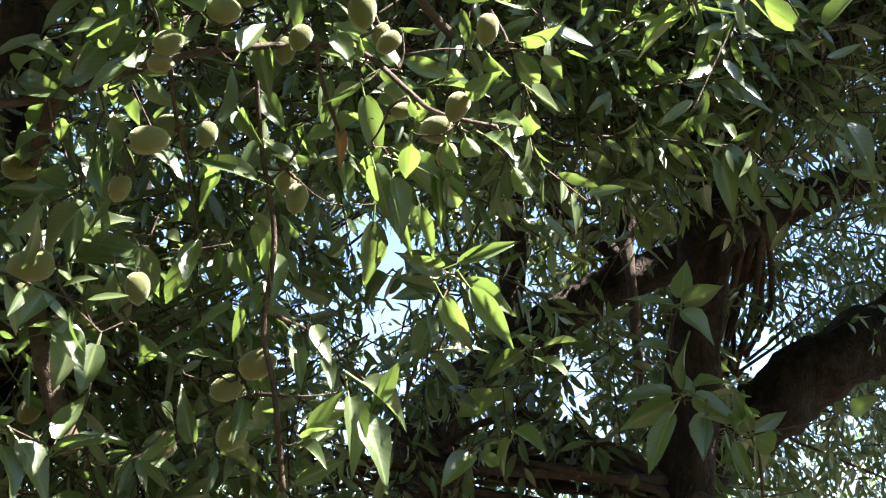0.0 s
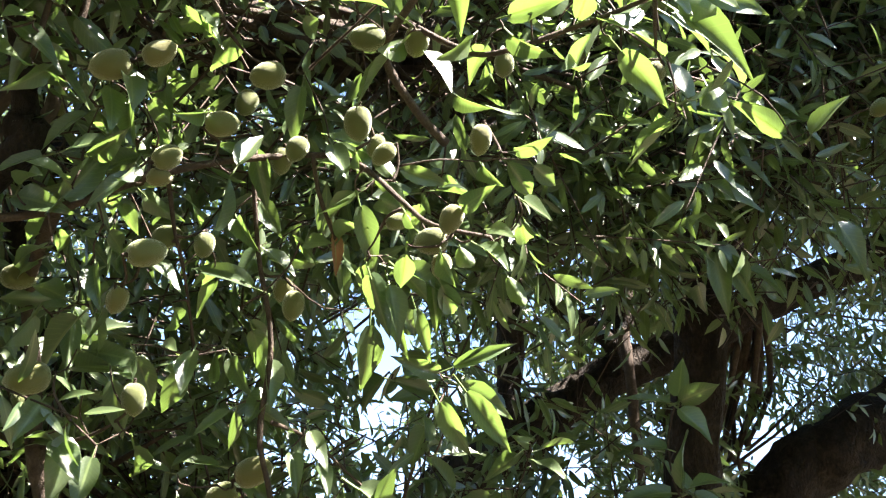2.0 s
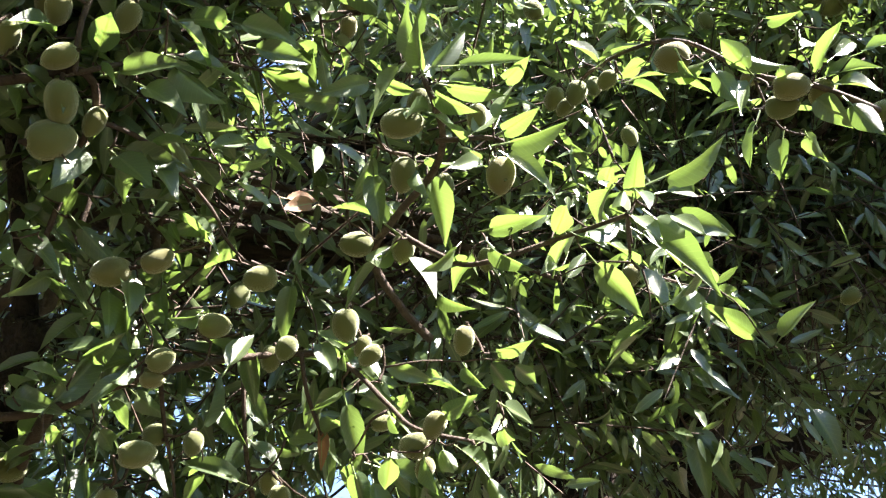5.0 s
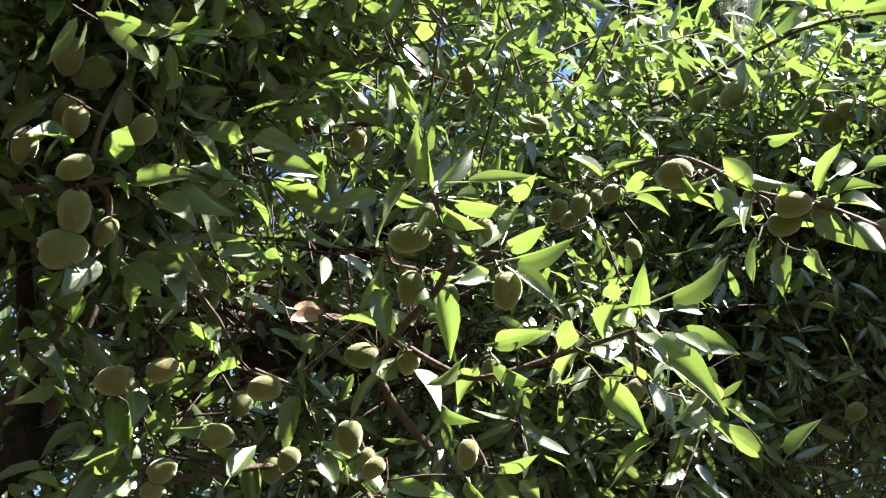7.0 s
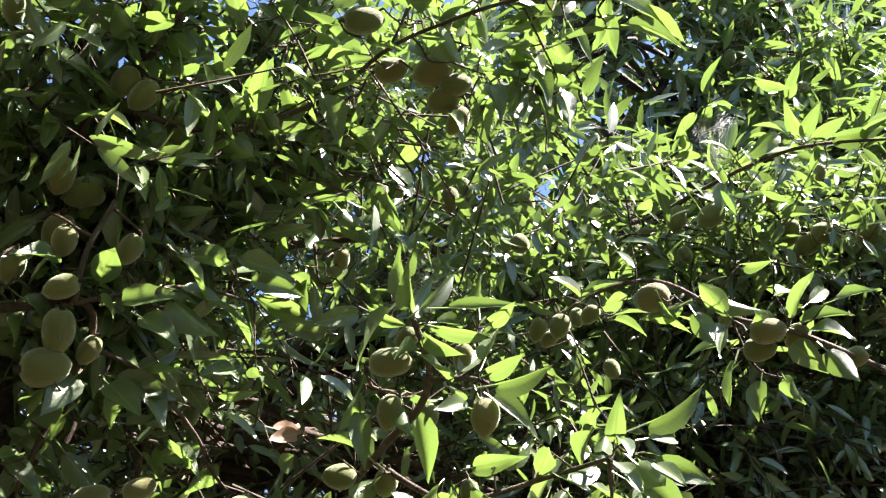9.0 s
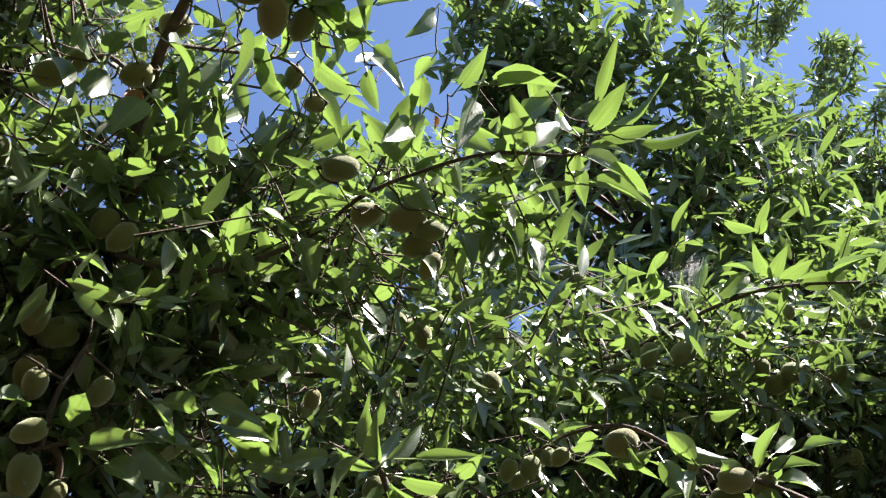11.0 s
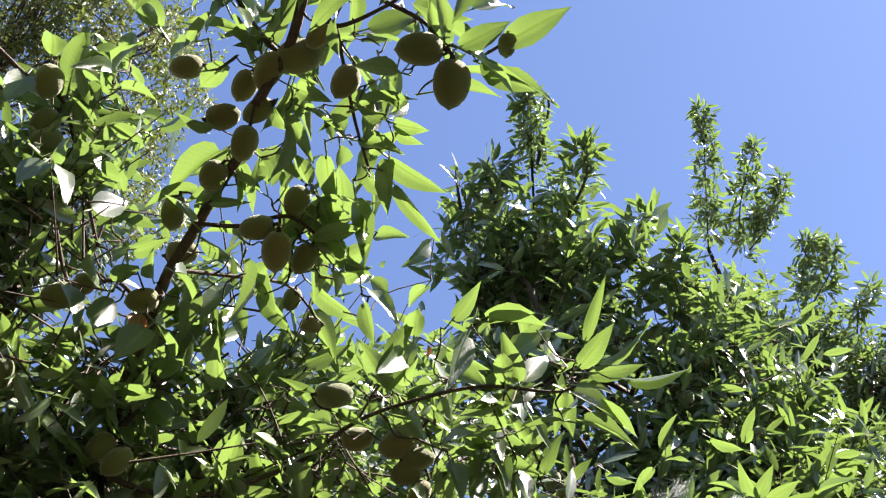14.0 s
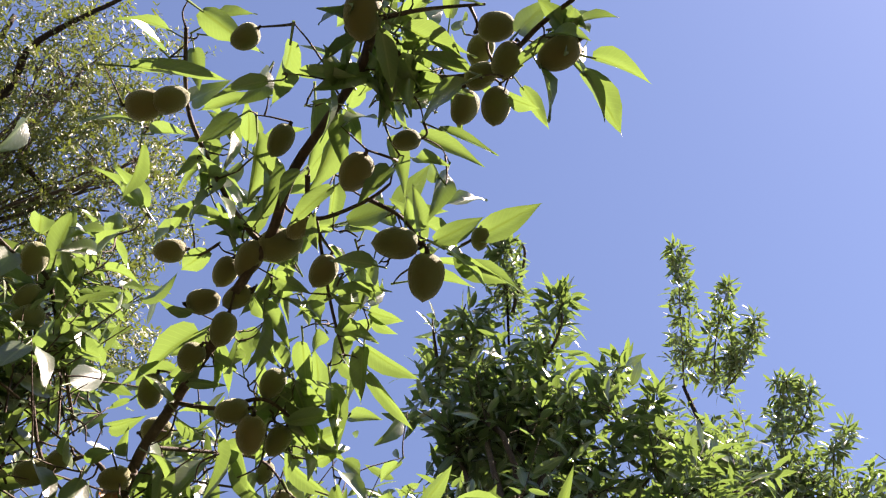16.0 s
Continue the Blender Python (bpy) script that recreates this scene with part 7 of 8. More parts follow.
# overhead bough end
tip = Bough(tree_near)
tip.line([(-0.118, 0.203, 2.891), (-0.106, 0.255, 2.880), (-0.045, 0.221, 2.869), (-0.015, 0.199, 2.885)], 0.0035, 0.0017)
tip.line([(-0.049, 0.216, 2.876), (0.001, 0.239, 2.880), (0.026, 0.256, 2.857)], 0.0030, 0.0021)
tip.line([(-0.061, 0.005, 2.879), (0.007, 0.053, 2.892), (0.051, 0.049, 2.874), (0.096, 0.025, 2.867), (0.131, -0.037, 2.826), (0.161, -0.072, 2.815)], 0.0043, 0.0026)
tip.line([(-0.164, 0.305, 2.876), (-0.214, 0.282, 2.931), (-0.252, 0.224, 2.949), (-0.286, 0.162, 2.975), (-0.290, 0.062, 2.981)], 0.0043, 0.0026)
tip.line([(-0.102, 0.258, 2.880), (-0.074, 0.362, 2.856), (-0.049, 0.416, 2.819)], 0.0026, 0.0017)
tip.line([(-0.062, -0.001, 2.881), (-0.002, -0.027, 2.863), (0.070, -0.042, 2.866)], 0.0035, 0.0017)
tip.almond((0.000, 0.259, 2.843), (-0.991, 0.130, 0.011), 0.057)
tip.almond((0.040, 0.291, 2.824), (0.024, 0.898, -0.439), 0.059)
tip.almond((0.086, -0.018, 2.859), (0.937, -0.328, -0.121), 0.043)
tip.almond((0.101, 0.014, 2.848), (-0.368, 0.928, -0.054), 0.044)
tip.almond((0.077, 0.042, 2.866), (0.782, -0.623, -0.015), 0.042)
tip.almond((0.074, 0.021, 2.898), (-0.377, 0.925, -0.055), 0.039)
tip.almond((0.098, 0.068, 2.843), (-0.073, 0.817, -0.572), 0.046)
tip.almond((0.152, -0.016, 2.800), (-0.804, 0.547, -0.233), 0.050)
tip.almond((0.063, 0.090, 2.888), (-0.236, 0.764, -0.601), 0.045)
tip.almond((-0.336, 0.161, 2.962), (0.979, -0.203, 0.029), 0.051)
tip.almond((-0.303, 0.152, 2.960), (0.894, -0.413, 0.173), 0.048)
tip.almond((-0.155, 0.166, 2.903), (-0.390, 0.793, -0.468), 0.044)
tip.almond((-0.058, 0.176, 2.855), (-0.394, 0.915, -0.082), 0.052)
tip.almond((-0.064, -0.013, 2.860), (-0.068, 0.924, -0.376), 0.056)
tip.almond((-0.001, 0.140, 2.884), (-0.931, 0.168, -0.324), 0.035)
tip.almond((0.107, 0.263, 2.890), (-0.050, 0.950, -0.307), 0.031)
tip.almond((-0.213, 0.057, 2.960), (-0.809, 0.585, -0.051), 0.039)
tip.leaf((0.048, 0.249, 2.834), (0.130, 0.288, 2.838), 0.043, (0.27, -0.90, 0.34))
tip.leaf((-0.100, 0.080, 2.903), (-0.081, 0.139, 2.856), 0.032, (0.85, -0.49, 0.21))
tip.leaf((-0.149, 0.032, 2.913), (-0.157, 0.126, 2.912), 0.048, (0.38, -0.89, 0.25))
tip.leaf((-0.067, 0.040, 2.918), (-0.077, 0.122, 2.953), 0.024, (0.65, -0.72, 0.24))
tip.leaf((-0.031, -0.017, 2.886), (0.033, 0.020, 2.913), 0.043, (0.46, -0.85, 0.25))
tip.leaf((-0.007, -0.041, 2.880), (0.067, -0.047, 2.843), 0.030, (-0.34, -0.92, 0.18))
tip.leaf((0.000, 0.089, 2.904), (0.063, 0.051, 2.856), 0.032, (-0.86, -0.47, 0.19))
tip.leaf((-0.063, 0.076, 2.906), (-0.005, 0.094, 2.859), 0.023, (0.53, -0.81, 0.26))
tip.leaf((0.156, -0.039, 2.806), (0.209, -0.068, 2.849), 0.026, (-0.05, -0.93, 0.36))
tip.leaf((0.105, -0.019, 2.832), (0.140, -0.045, 2.897), 0.030, (-0.10, 0.30, 0.95))
tip.leaf((0.139, -0.031, 2.807), (0.171, -0.055, 2.747), 0.023, (-0.57, -0.80, 0.18))
tip.leaf((0.130, -0.004, 2.800), (0.159, 0.025, 2.724), 0.023, (0.62, -0.76, 0.18))
tip.leaf((-0.282, 0.036, 2.992), (-0.206, 0.071, 2.963), 0.037, (-0.39, 0.29, 0.87))
tip.leaf((-0.314, 0.097, 2.978), (-0.347, 0.043, 2.935), 0.031, (0.75, -0.60, 0.28))
tip.leaf((-0.369, 0.113, 2.959), (-0.221, 0.106, 2.960), 0.024, (-0.43, -0.05, 0.90))
tip.leaf((-0.071, 0.347, 2.847), (0.001, 0.296, 2.810), 0.033, (0.20, -0.90, 0.38))
tip.leaf((-0.029, 0.065, 2.886), (0.020, 0.019, 2.848), 0.027, (0.26, -0.92, 0.30))
tip.leaf((-0.046, 0.100, 2.899), (-0.024, 0.034, 2.859), 0.024, (0.99, -0.10, 0.04))
tip.leaf((-0.282, 0.153, 2.964), (-0.256, 0.151, 3.036), 0.029, (-0.40, 0.39, 0.83))
tip.leaf((0.005, 0.064, 2.874), (-0.025, 0.006, 2.830), 0.031, (-0.15, 0.30, 0.94))
tip.leaf((0.064, 0.053, 2.888), (0.046, 0.128, 2.926), 0.026, (-0.57, -0.77, 0.30))
tip.leaf((-0.077, 0.128, 2.887), (-0.042, 0.119, 2.955), 0.032, (-0.05, -0.95, 0.31))
tip.leaf((-0.076, 0.083, 2.903), (-0.115, 0.025, 2.856), 0.039, (-0.54, 0.58, 0.60))
tip.leaf((-0.061, 0.008, 2.891), (-0.098, -0.029, 2.836), 0.031, (-0.39, 0.51, 0.77))
tip.leaf((-0.165, 0.310, 2.886), (-0.213, 0.306, 2.949), 0.037, (0.60, -0.71, 0.37))
tip.leaf((-0.177, 0.088, 2.943), (-0.193, 0.116, 2.874), 0.038, (0.93, -0.32, 0.17))
tip.sunny((-0.203, 0.139, 2.907), (-0.247, 0.158, 2.847), 0.027, (0.39, -0.75, -0.54))
tip.leaf((-0.186, 0.123, 2.930), (-0.267, 0.138, 2.924), 0.021, (-0.10, -0.78, -0.62))
tip.leaf((-0.187, 0.156, 2.921), (-0.170, 0.241, 2.872), 0.035, (0.65, -0.47, -0.60))
tip.sunny((-0.222, 0.179, 2.953), (-0.203, 0.194, 2.885), 0.020, (0.77, -0.63, 0.08))
tip.sunny((-0.219, 0.231, 2.932), (-0.287, 0.277, 2.968), 0.031, (-0.44, 0.03, -0.90))
tip.sunny((-0.122, 0.192, 2.882), (-0.147, 0.202, 2.820), 0.024, (-0.28, -0.96, -0.04))
tip.leaf((-0.163, 0.192, 2.928), (-0.159, 0.241, 2.856), 0.030, (0.52, -0.72, -0.46))
tip.leaf((-0.080, 0.204, 2.876), (-0.137, 0.239, 2.833), 0.028, (-0.13, -0.86, -0.50))
tip.leaf((-0.225, 0.296, 2.934), (-0.312, 0.289, 2.946), 0.020, (0.01, -0.88, -0.47))
tip.leaf((-0.201, 0.311, 2.919), (-0.220, 0.294, 2.988), 0.026, (0.07, -0.97, -0.22))
tip.sunny((-0.104, 0.239, 2.869), (-0.101, 0.256, 2.801), 0.025, (-0.83, -0.53, -0.17))
tip.leaf((-0.119, 0.360, 2.870), (-0.172, 0.405, 2.904), 0.016, (-0.73, -0.54, -0.42))
tip.sunny((-0.031, 0.354, 2.849), (0.003, 0.352, 2.906), 0.023, (0.85, 0.13, -0.51))
tip.sunny((-0.031, 0.352, 2.838), (-0.068, 0.326, 2.797), 0.021, (0.45, 0.51, -0.73))
tip.sunny((-0.027, 0.361, 2.846), (0.012, 0.344, 2.796), 0.023, (-0.81, -0.09, -0.59))
tip.sunny((-0.023, 0.366, 2.849), (0.003, 0.363, 2.791), 0.022, (-0.91, 0.11, -0.41))
tip.leaf((-0.068, 0.389, 2.844), (-0.013, 0.367, 2.796), 0.027, (-0.51, -0.84, -0.19))
tip.leaf((-0.115, 0.367, 2.868), (-0.096, 0.425, 2.892), 0.023, (0.84, -0.05, -0.55))
tip.leaf((-0.108, 0.366, 2.867), (-0.074, 0.421, 2.891), 0.024, (0.80, -0.26, -0.55))
tip.leaf((-0.026, 0.144, 2.923), (0.014, 0.210, 2.885), 0.030, (0.45, -0.64, -0.62))
tip.sunny((-0.014, 0.171, 2.880), (-0.049, 0.187, 2.814), 0.027, (0.12, -0.94, -0.31))
tip.leaf((0.005, 0.145, 2.936), (0.102, 0.173, 2.912), 0.026, (0.09, -0.81, -0.58))
tip.sunny((0.027, 0.115, 2.879), (0.112, 0.137, 2.863), 0.019, (0.20, -0.96, -0.20))
tip.sunny((-0.025, 0.099, 2.895), (0.001, 0.140, 2.928), 0.020, (0.89, -0.42, -0.20))
tip.sunny((-0.012, 0.081, 2.860), (0.037, 0.089, 2.911), 0.025, (0.70, 0.10, -0.70))
tip.leaf((0.009, 0.174, 2.916), (0.050, 0.154, 2.867), 0.021, (-0.66, -0.70, -0.27))
tip.sunny((0.048, 0.175, 2.855), (0.019, 0.170, 2.918), 0.024, (-0.90, -0.09, -0.43))
tip.leaf((0.054, 0.173, 2.889), (0.039, 0.208, 2.813), 0.029, (0.52, -0.73, -0.45))
tip.leaf((0.029, 0.253, 2.868), (0.021, 0.186, 2.849), 0.024, (0.62, 0.14, -0.77))
tip.leaf((0.054, 0.233, 2.915), (0.122, 0.229, 2.971), 0.020, (0.22, -0.92, -0.33))
tip.sunny((0.040, 0.258, 2.847), (0.110, 0.226, 2.879), 0.029, (0.19, -0.45, -0.87))
tip.sunny((0.094, 0.266, 2.886), (0.183, 0.213, 2.914), 0.037, (0.00, -0.47, -0.88))
tip.sunny((0.070, 0.271, 2.866), (0.145, 0.308, 2.838), 0.031, (-0.32, -0.08, -0.95))
tip.sunny((0.082, 0.283, 2.869), (0.183, 0.307, 2.851), 0.018, (0.18, -0.95, -0.27))
tip.leaf((0.001, 0.266, 2.899), (-0.052, 0.265, 2.960), 0.028, (-0.25, -0.94, -0.22))
tip.leaf((0.012, 0.262, 2.890), (0.014, 0.211, 2.861), 0.020, (0.51, 0.44, -0.74))
tip.sunny((0.106, 0.050, 2.831), (0.130, 0.045, 2.775), 0.022, (-0.90, 0.16, -0.40))
tip.sunny((-0.105, 0.398, 2.829), (-0.094, 0.483, 2.830), 0.030, (-0.34, 0.06, -0.94))
tip.leaf((-0.092, 0.414, 2.882), (-0.086, 0.482, 2.900), 0.025, (0.70, 0.12, -0.70))
tip.leaf((-0.051, 0.410, 2.877), (-0.058, 0.429, 2.808), 0.025, (0.23, -0.93, -0.28))
tip.sunny((-0.034, 0.397, 2.829), (0.045, 0.438, 2.798), 0.031, (-0.34, -0.04, -0.94))
tip.sunny((-0.052, 0.411, 2.806), (-0.013, 0.471, 2.827), 0.026, (-0.22, 0.44, -0.87))
tip.sunny((-0.023, 0.416, 2.801), (0.051, 0.481, 2.761), 0.022, (-0.40, -0.11, -0.91))
tip.leaf((-0.065, 0.449, 2.822), (-0.043, 0.531, 2.770), 0.035, (0.60, -0.54, -0.60))
tip.sunny((-0.026, 0.393, 2.824), (-0.025, 0.444, 2.759), 0.029, (-0.49, -0.68, -0.55))

# arm that reaches across
reach = Bough(tree_near)
reach.line([(-0.336, 0.754, 2.592), (-0.243, 0.809, 2.622), (-0.122, 0.816, 2.699), (-0.048, 0.749, 2.714), (0.014, 0.706, 2.714), (0.115, 0.642, 2.691), (0.213, 0.612, 2.660), (0.247, 0.584, 2.681)], 0.0038, 0.0017)
reach.line([(-0.039, 0.746, 2.718), (-0.013, 0.702, 2.750), (0.028, 0.672, 2.809)], 0.0019, 0.0010)
reach.line([(-0.127, 0.806, 2.700), (-0.165, 0.752, 2.752), (-0.211, 0.722, 2.806)], 0.0019, 0.0010)
reach.line([(0.123, 0.646, 2.681), (0.161, 0.707, 2.655), (0.176, 0.739, 2.652)], 0.0014, 0.0010)
reach.almond((-0.037, 0.795, 2.738), (0.977, -0.128, 0.172), 0.045)
reach.almond((0.018, 0.767, 2.705), (-0.928, 0.266, -0.261), 0.053)
reach.almond((0.048, 0.779, 2.694), (0.936, -0.338, -0.093), 0.044)
reach.almond((0.033, 0.796, 2.680), (-0.919, 0.368, -0.140), 0.043)
reach.almond((0.052, 0.807, 2.656), (-0.467, 0.518, -0.717), 0.040)
reach.almond((-0.071, 0.705, 2.723), (0.973, 0.084, 0.214), 0.051)
reach.leaf((0.146, 0.603, 2.699), (0.201, 0.566, 2.750), 0.040, (0.11, -0.91, 0.39))
reach.leaf((0.031, 0.658, 2.791), (0.000, 0.662, 2.719), 0.030, (-0.02, -0.90, 0.43))
reach.leaf((0.027, 0.658, 2.791), (0.026, 0.589, 2.785), 0.030, (-0.11, 0.66, 0.74))
reach.leaf((0.001, 0.708, 2.752), (-0.049, 0.677, 2.806), 0.034, (-0.09, 0.60, 0.80))
reach.leaf((0.018, 0.702, 2.713), (0.053, 0.768, 2.701), 0.037, (-0.30, 0.75, 0.59))
reach.leaf((0.125, 0.661, 2.699), (0.160, 0.602, 2.688), 0.033, (-0.29, 0.53, 0.80))
reach.leaf((0.247, 0.584, 2.681), (0.323, 0.525, 2.665), 0.021, (-0.51, 0.86, 0.04))
reach.leaf((-0.127, 0.806, 2.700), (-0.169, 0.741, 2.680), 0.035, (0.39, -0.82, 0.41))
reach.leaf((-0.127, 0.806, 2.700), (-0.090, 0.820, 2.633), 0.039, (0.06, -0.94, 0.35))
reach.leaf((-0.242, 0.815, 2.623), (-0.272, 0.754, 2.620), 0.037, (0.52, -0.72, 0.47))
reach.leaf((-0.242, 0.815, 2.623), (-0.195, 0.813, 2.567), 0.037, (0.22, 0.98, 0.02))
reach.leaf((0.176, 0.739, 2.652), (0.193, 0.732, 2.577), 0.022, (0.52, -0.76, 0.39))
reach.leaf((0.001, 0.695, 2.748), (0.042, 0.634, 2.725), 0.031, (0.12, 0.92, 0.38))
reach.leaf((-0.304, 0.775, 2.598), (-0.330, 0.771, 2.533), 0.039, (-0.40, 0.76, 0.51))
reach.dry((0.047, 0.659, 2.789), (0.047, 0.676, 2.777), 0.013, (0.20, -0.80, 0.40))
reach.sunny((-0.005, 0.691, 2.758), (0.025, 0.610, 2.802), 0.028, (-0.39, -0.54, -0.74))
reach.sunny((-0.193, 0.731, 2.788), (-0.166, 0.727, 2.846), 0.023, (0.14, -0.98, -0.13))
reach.sunny((-0.196, 0.742, 2.765), (-0.155, 0.761, 2.809), 0.022, (0.62, 0.30, -0.72))
reach.leaf((-0.332, 0.794, 2.615), (-0.341, 0.856, 2.532), 0.036, (0.64, -0.58, -0.51))
reach.sunny((-0.206, 0.793, 2.652), (-0.234, 0.751, 2.625), 0.020, (0.09, 0.50, -0.86))
reach.sunny((-0.068, 0.776, 2.695), (-0.127, 0.820, 2.721), 0.027, (-0.55, -0.82, 0.15))
reach.sunny((-0.063, 0.803, 2.668), (-0.103, 0.857, 2.682), 0.024, (-0.81, -0.59, -0.01))
reach.sunny((0.030, 0.828, 2.621), (0.062, 0.791, 2.585), 0.021, (-0.49, -0.79, 0.37))
reach.sunny((0.136, 0.707, 2.644), (0.161, 0.696, 2.576), 0.026, (0.25, -0.94, 0.25))
reach.sunny((0.145, 0.737, 2.630), (0.165, 0.728, 2.559), 0.016, (0.38, -0.90, 0.22))
reach.sunny((-0.026, 0.711, 2.725), (-0.020, 0.771, 2.741), 0.022, (0.94, -0.01, -0.35))
reach.leaf((-0.069, 0.722, 2.709), (-0.025, 0.697, 2.663), 0.016, (-0.66, -0.71, -0.24))
reach.sunny((-0.069, 0.752, 2.716), (-0.132, 0.781, 2.759), 0.029, (-0.21, -0.92, 0.32))
reach.leaf((-0.039, 0.781, 2.740), (-0.148, 0.789, 2.737), 0.019, (-0.06, -0.97, -0.23))
reach.sunny((0.001, 0.713, 2.707), (0.028, 0.687, 2.662), 0.020, (-0.75, 0.26, -0.61))
reach.sunny((0.041, 0.696, 2.693), (0.069, 0.717, 2.738), 0.020, (0.83, 0.09, -0.55))
reach.leaf((0.065, 0.642, 2.732), (0.134, 0.639, 2.685), 0.029, (-0.16, -0.97, -0.17))
reach.sunny((0.069, 0.662, 2.789), (0.118, 0.653, 2.729), 0.025, (-0.78, -0.09, -0.62))
reach.sunny((0.134, 0.658, 2.675), (0.081, 0.718, 2.694), 0.029, (-0.73, -0.67, 0.12))
reach.leaf((0.188, 0.646, 2.707), (0.133, 0.635, 2.655), 0.027, (0.60, -0.62, -0.51))
reach.sunny((0.162, 0.623, 2.676), (0.205, 0.614, 2.746), 0.029, (0.06, -0.98, -0.18))
reach.sunny((0.224, 0.582, 2.666), (0.258, 0.514, 2.666), 0.027, (-0.28, -0.14, -0.95))
reach.sunny((0.231, 0.557, 2.679), (0.252, 0.481, 2.735), 0.016, (-0.25, -0.62, -0.74))
reach.sunny((0.178, 0.554, 2.697), (0.208, 0.602, 2.721), 0.022, (0.86, -0.48, -0.14))
reach.sunny((0.215, 0.609, 2.660), (0.308, 0.630, 2.636), 0.034, (0.24, -0.97, 0.08))
reach.sunny((0.233, 0.588, 2.669), (0.319, 0.580, 2.669), 0.024, (-0.02, -0.23, -0.97))
reach.sunny((0.222, 0.593, 2.652), (0.260, 0.555, 2.616), 0.016, (-0.52, -0.80, 0.28))
reach.sunny((0.279, 0.584, 2.659), (0.368, 0.575, 2.659), 0.015, (-0.01, -0.07, -1.00))
reach.sunny((0.177, 0.644, 2.644), (0.213, 0.709, 2.654), 0.026, (0.87, -0.44, -0.23))
reach.sunny((0.129, 0.681, 2.647), (0.148, 0.670, 2.591), 0.021, (0.42, -0.86, 0.29))
reach.sunny((0.115, 0.676, 2.651), (0.133, 0.734, 2.667), 0.022, (-0.22, 0.33, -0.92))
reach.sunny((0.151, 0.682, 2.657), (0.185, 0.731, 2.681), 0.022, (-0.05, 0.47, -0.88))
reach.sunny((0.207, 0.618, 2.632), (0.251, 0.644, 2.673), 0.014, (0.51, 0.37, -0.78))
reach.sunny((0.038, 0.793, 2.662), (0.061, 0.776, 2.610), 0.021, (0.24, -0.89, 0.40))
reach.sunny((-0.054, 0.789, 2.686), (-0.098, 0.846, 2.706), 0.026, (-0.77, -0.63, 0.10))
reach.sunny((-0.228, 0.744, 2.752), (-0.236, 0.659, 2.755), 0.030, (-0.25, -0.02, -0.97))
reach.sunny((-0.149, 0.747, 2.753), (-0.206, 0.791, 2.785), 0.027, (-0.53, -0.83, 0.19))
reach.sunny((-0.227, 0.754, 2.662), (-0.247, 0.701, 2.640), 0.021, (-0.13, 0.41, -0.90))

# outer twig
edge = Bough(tree_near)
edge.line([(-0.607, 0.368, 3.033), (-0.536, 0.416, 2.998), (-0.492, 0.459, 3.012), (-0.468, 0.516, 2.979), (-0.439, 0.654, 2.942)], 0.0043, 0.0026)
edge.almond((-0.503, 0.426, 2.999), (-0.129, 0.699, -0.703), 0.049)
edge.almond((-0.504, 0.475, 2.968), (-0.498, 0.342, -0.797), 0.048)
edge.leaf((-0.534, 0.252, 3.089), (-0.544, 0.278, 3.004), 0.040, (0.97, -0.10, 0.23))
edge.leaf((-0.504, 0.405, 3.024), (-0.484, 0.336, 2.998), 0.034, (-0.21, 0.54, 0.81))
edge.leaf((-0.481, 0.441, 3.012), (-0.457, 0.345, 3.034), 0.040, (-0.67, 0.39, 0.63))
edge.leaf((-0.440, 0.451, 3.021), (-0.415, 0.380, 2.997), 0.034, (0.61, -0.73, 0.30))
edge.leaf((-0.493, 0.462, 2.996), (-0.451, 0.489, 3.053), 0.040, (-0.47, 0.67, 0.58))
edge.leaf((-0.493, 0.465, 2.993), (-0.506, 0.476, 2.908), 0.043, (-0.00, -0.95, 0.31))
edge.leaf((-0.458, 0.525, 2.967), (-0.397, 0.480, 2.952), 0.043, (0.45, -0.81, 0.37))
edge.leaf((-0.458, 0.525, 2.967), (-0.480, 0.555, 2.908), 0.046, (0.26, -0.90, 0.35))
edge.leaf((-0.442, 0.585, 2.930), (-0.404, 0.607, 2.997), 0.043, (0.81, -0.54, 0.22))
edge.leaf((-0.530, 0.417, 3.008), (-0.539, 0.427, 2.925), 0.040, (0.39, -0.86, 0.32))
edge.leaf((-0.472, 0.490, 2.986), (-0.406, 0.501, 2.926), 0.043, (0.62, -0.73, 0.27))
edge.leaf((-0.448, 0.546, 2.956), (-0.374, 0.516, 2.925), 0.035, (0.94, -0.33, 0.01))
edge.sunny((-0.445, 0.632, 2.934), (-0.437, 0.675, 2.964), 0.018, (-0.17, 0.59, -0.79))

# the crowns, open where the sun comes through
open_lanes()
for what, how in WAITING:
    grow(*what, **how)

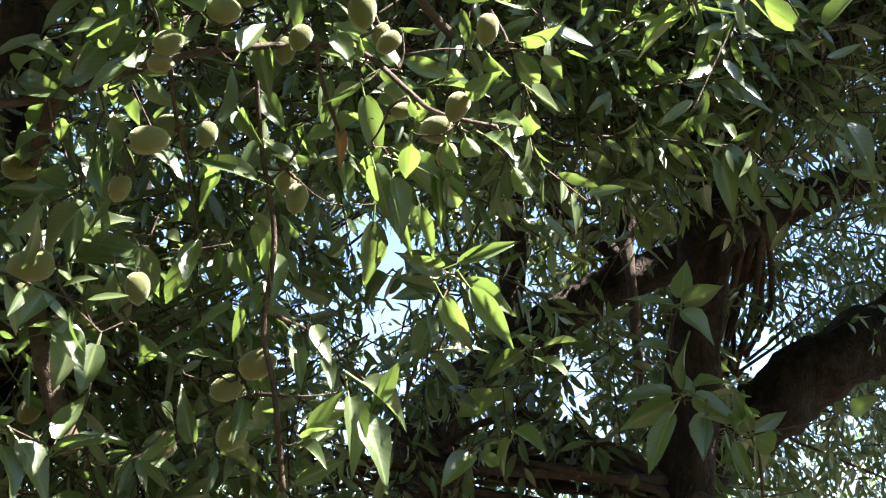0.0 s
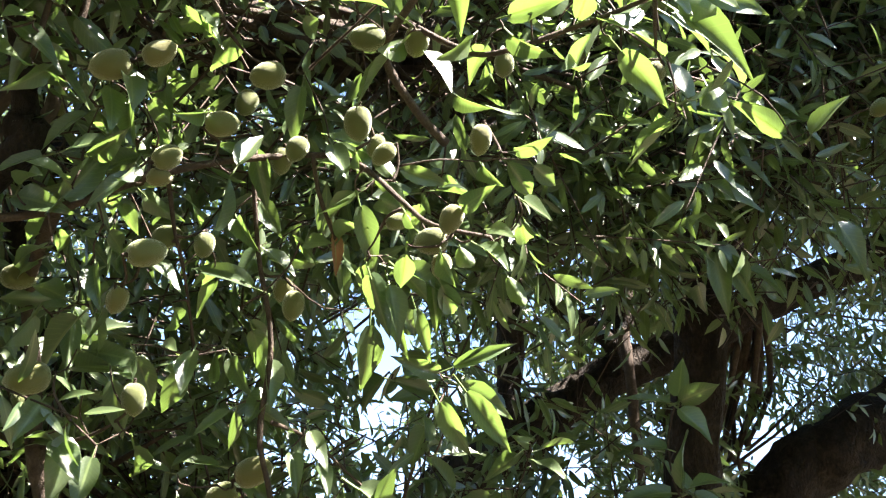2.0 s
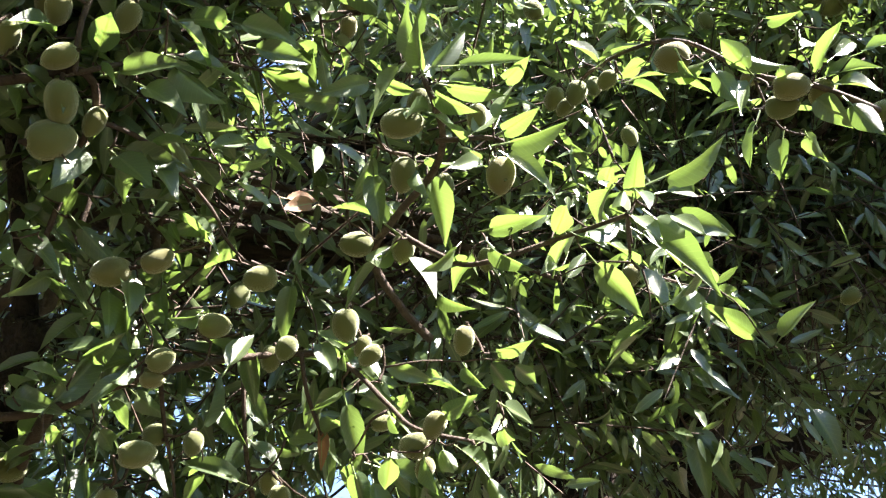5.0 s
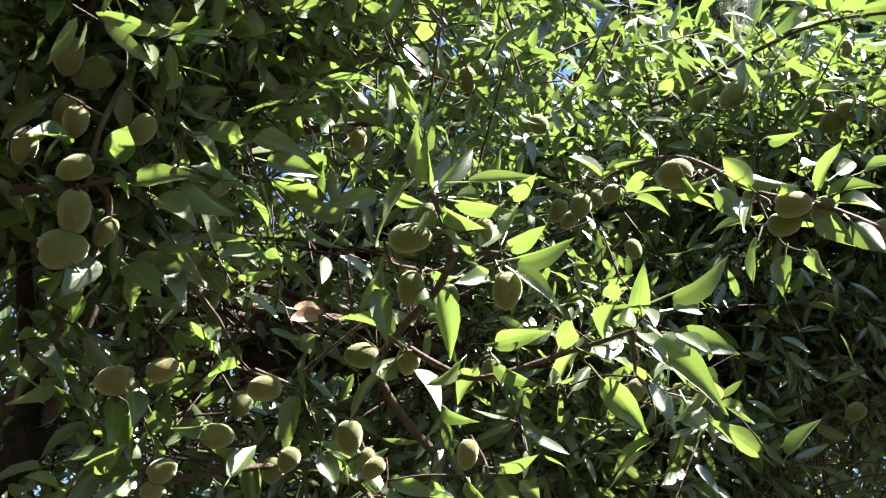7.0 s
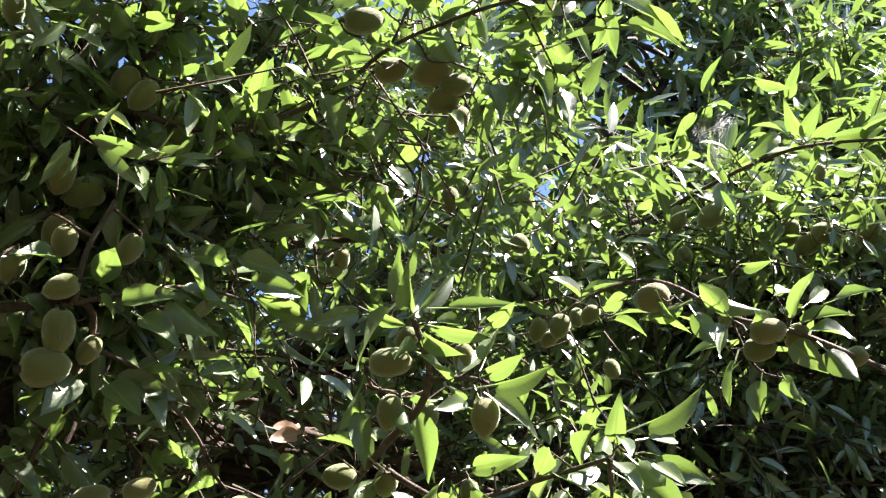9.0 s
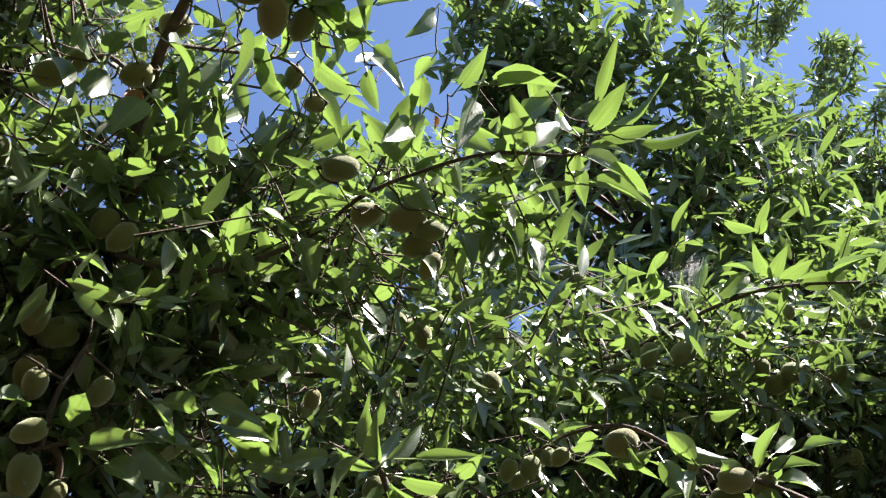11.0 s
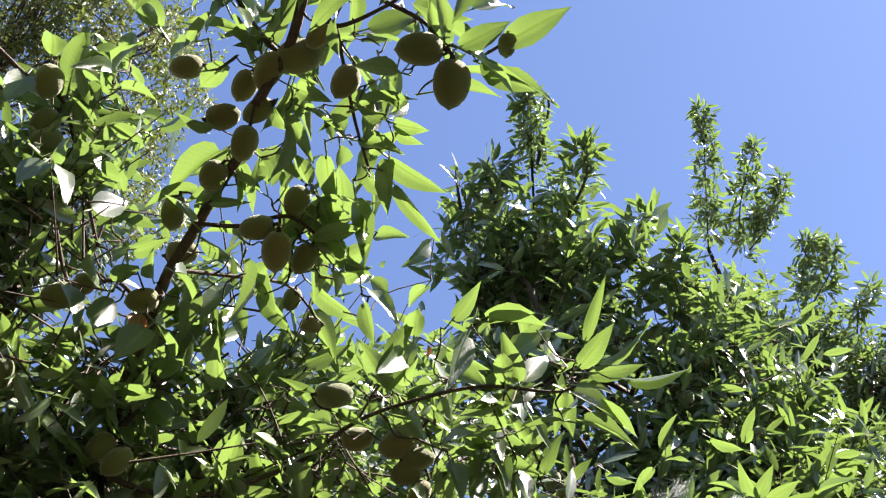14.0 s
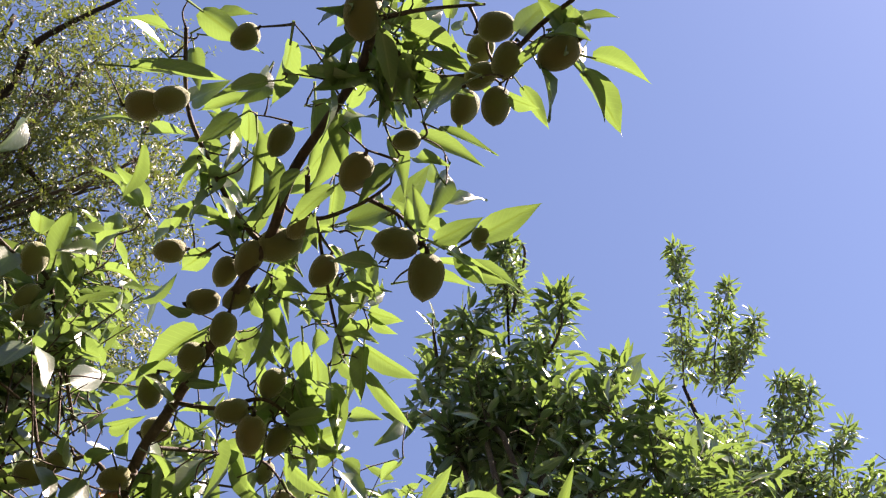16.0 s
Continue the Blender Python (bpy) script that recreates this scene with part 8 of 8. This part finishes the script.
# the rest of the foliage on these boughs, and their wood
low.dress(300, 10, 0.07)
low.close()
left.dress(301, 24, 0.07)
left.close()
back.dress(302, 12, 0.08)
back.close()
arm.dress(303, 4, 0.05)
arm.close()
side.dress(304, 22, 0.06)
side.close()
right.dress(305, 14, 0.07)
right.close()
upper.dress(306, 26, 0.06)
upper.close()
bright.dress(307, 36, 0.06, -0.05)
bright.close()
rise.dress(308, 44, 0.05, 0.05)
rise.dress(330, 24, 0.035, -0.05)
rise.dress(333, 26, 0.025)
rise.close()
tip.dress(309, 26, 0.022, 0.05)
tip.dress(331, 12, 0.02, -0.04)
tip.close()
reach.dress(310, 40, 0.05, 0.03)
reach.dress(332, 34, 0.04, -0.04)
reach.dress(334, 30, 0.03, -0.03)
reach.close()
edge.dress(311, 26, 0.06)
edge.close()


# almonds and loose sprays deeper in the crowns
def scatter(parent, seed, centre, radii, count):
    rng = random.Random(seed)
    for _ in range(count):
        d = Vector((rng.gauss(0, 1), rng.gauss(0, 1), rng.gauss(0, 1))).normalized()
        p = [c + q * r * rng.uniform(0.75, 1.02) for c, q, r in zip(centre, d, radii)]
        axis = (rng.uniform(-0.5, 0.5), rng.uniform(-0.5, 0.5), -1)
        put_almond(rng, parent, p, axis, rng.uniform(0.032, 0.042))


scatter(tree_mid, 1, (0.950, 2.050, 4.000), (0.45, 0.3, 0.45), 26)
scatter(tree_mid, 2, (0.470, 1.880, 4.650), (0.24, 0.24, 0.25), 10)
scatter(tree_mid, 3, (0.850, 1.600, 3.080), (0.5, 0.28, 0.22), 20)
scatter(tree_near, 4, (-0.950, 1.593, 2.430), (0.7, 0.6, 1.0), 34)
scatter(tree_near, 5, (-0.100, 1.311, 2.643), (0.5, 0.3, 0.4), 26)


# white cobwebs caught between the leaf tips
def cobweb(parent, seed, centre, reach, count):
    rng = np.random.default_rng(seed)
    hubs = np.array(centre) + rng.normal(0, 1, (7, 3)) * reach * (1.0, 0.6, 0.7)
    threads = []
    for _ in range(count):
        a, b = hubs[rng.choice(7, 2, replace=False)] + rng.normal(0, 0.2 * reach, (2, 3))
        threads.append(tube_arrays([a, (a + b) / 2 - (0, 0, 0.12 * reach), b], [0.00010, 0.00007, 0.00010], 3, steps=2))
    v, f = join_arrays(threads)
    tagged(link_mesh("cobweb", v, f, WEB, parent), "thin white cobweb strands", kind="stuff")


for k, (at, reach, count) in enumerate((((0.115, 1.224, 3.086), 0.037, 90), ((0.502, 1.084, 2.956), 0.043, 100), ((0.033, 0.832, 2.414), 0.026, 44))):
    cobweb(tree_near, 90 + k, at, reach, count)
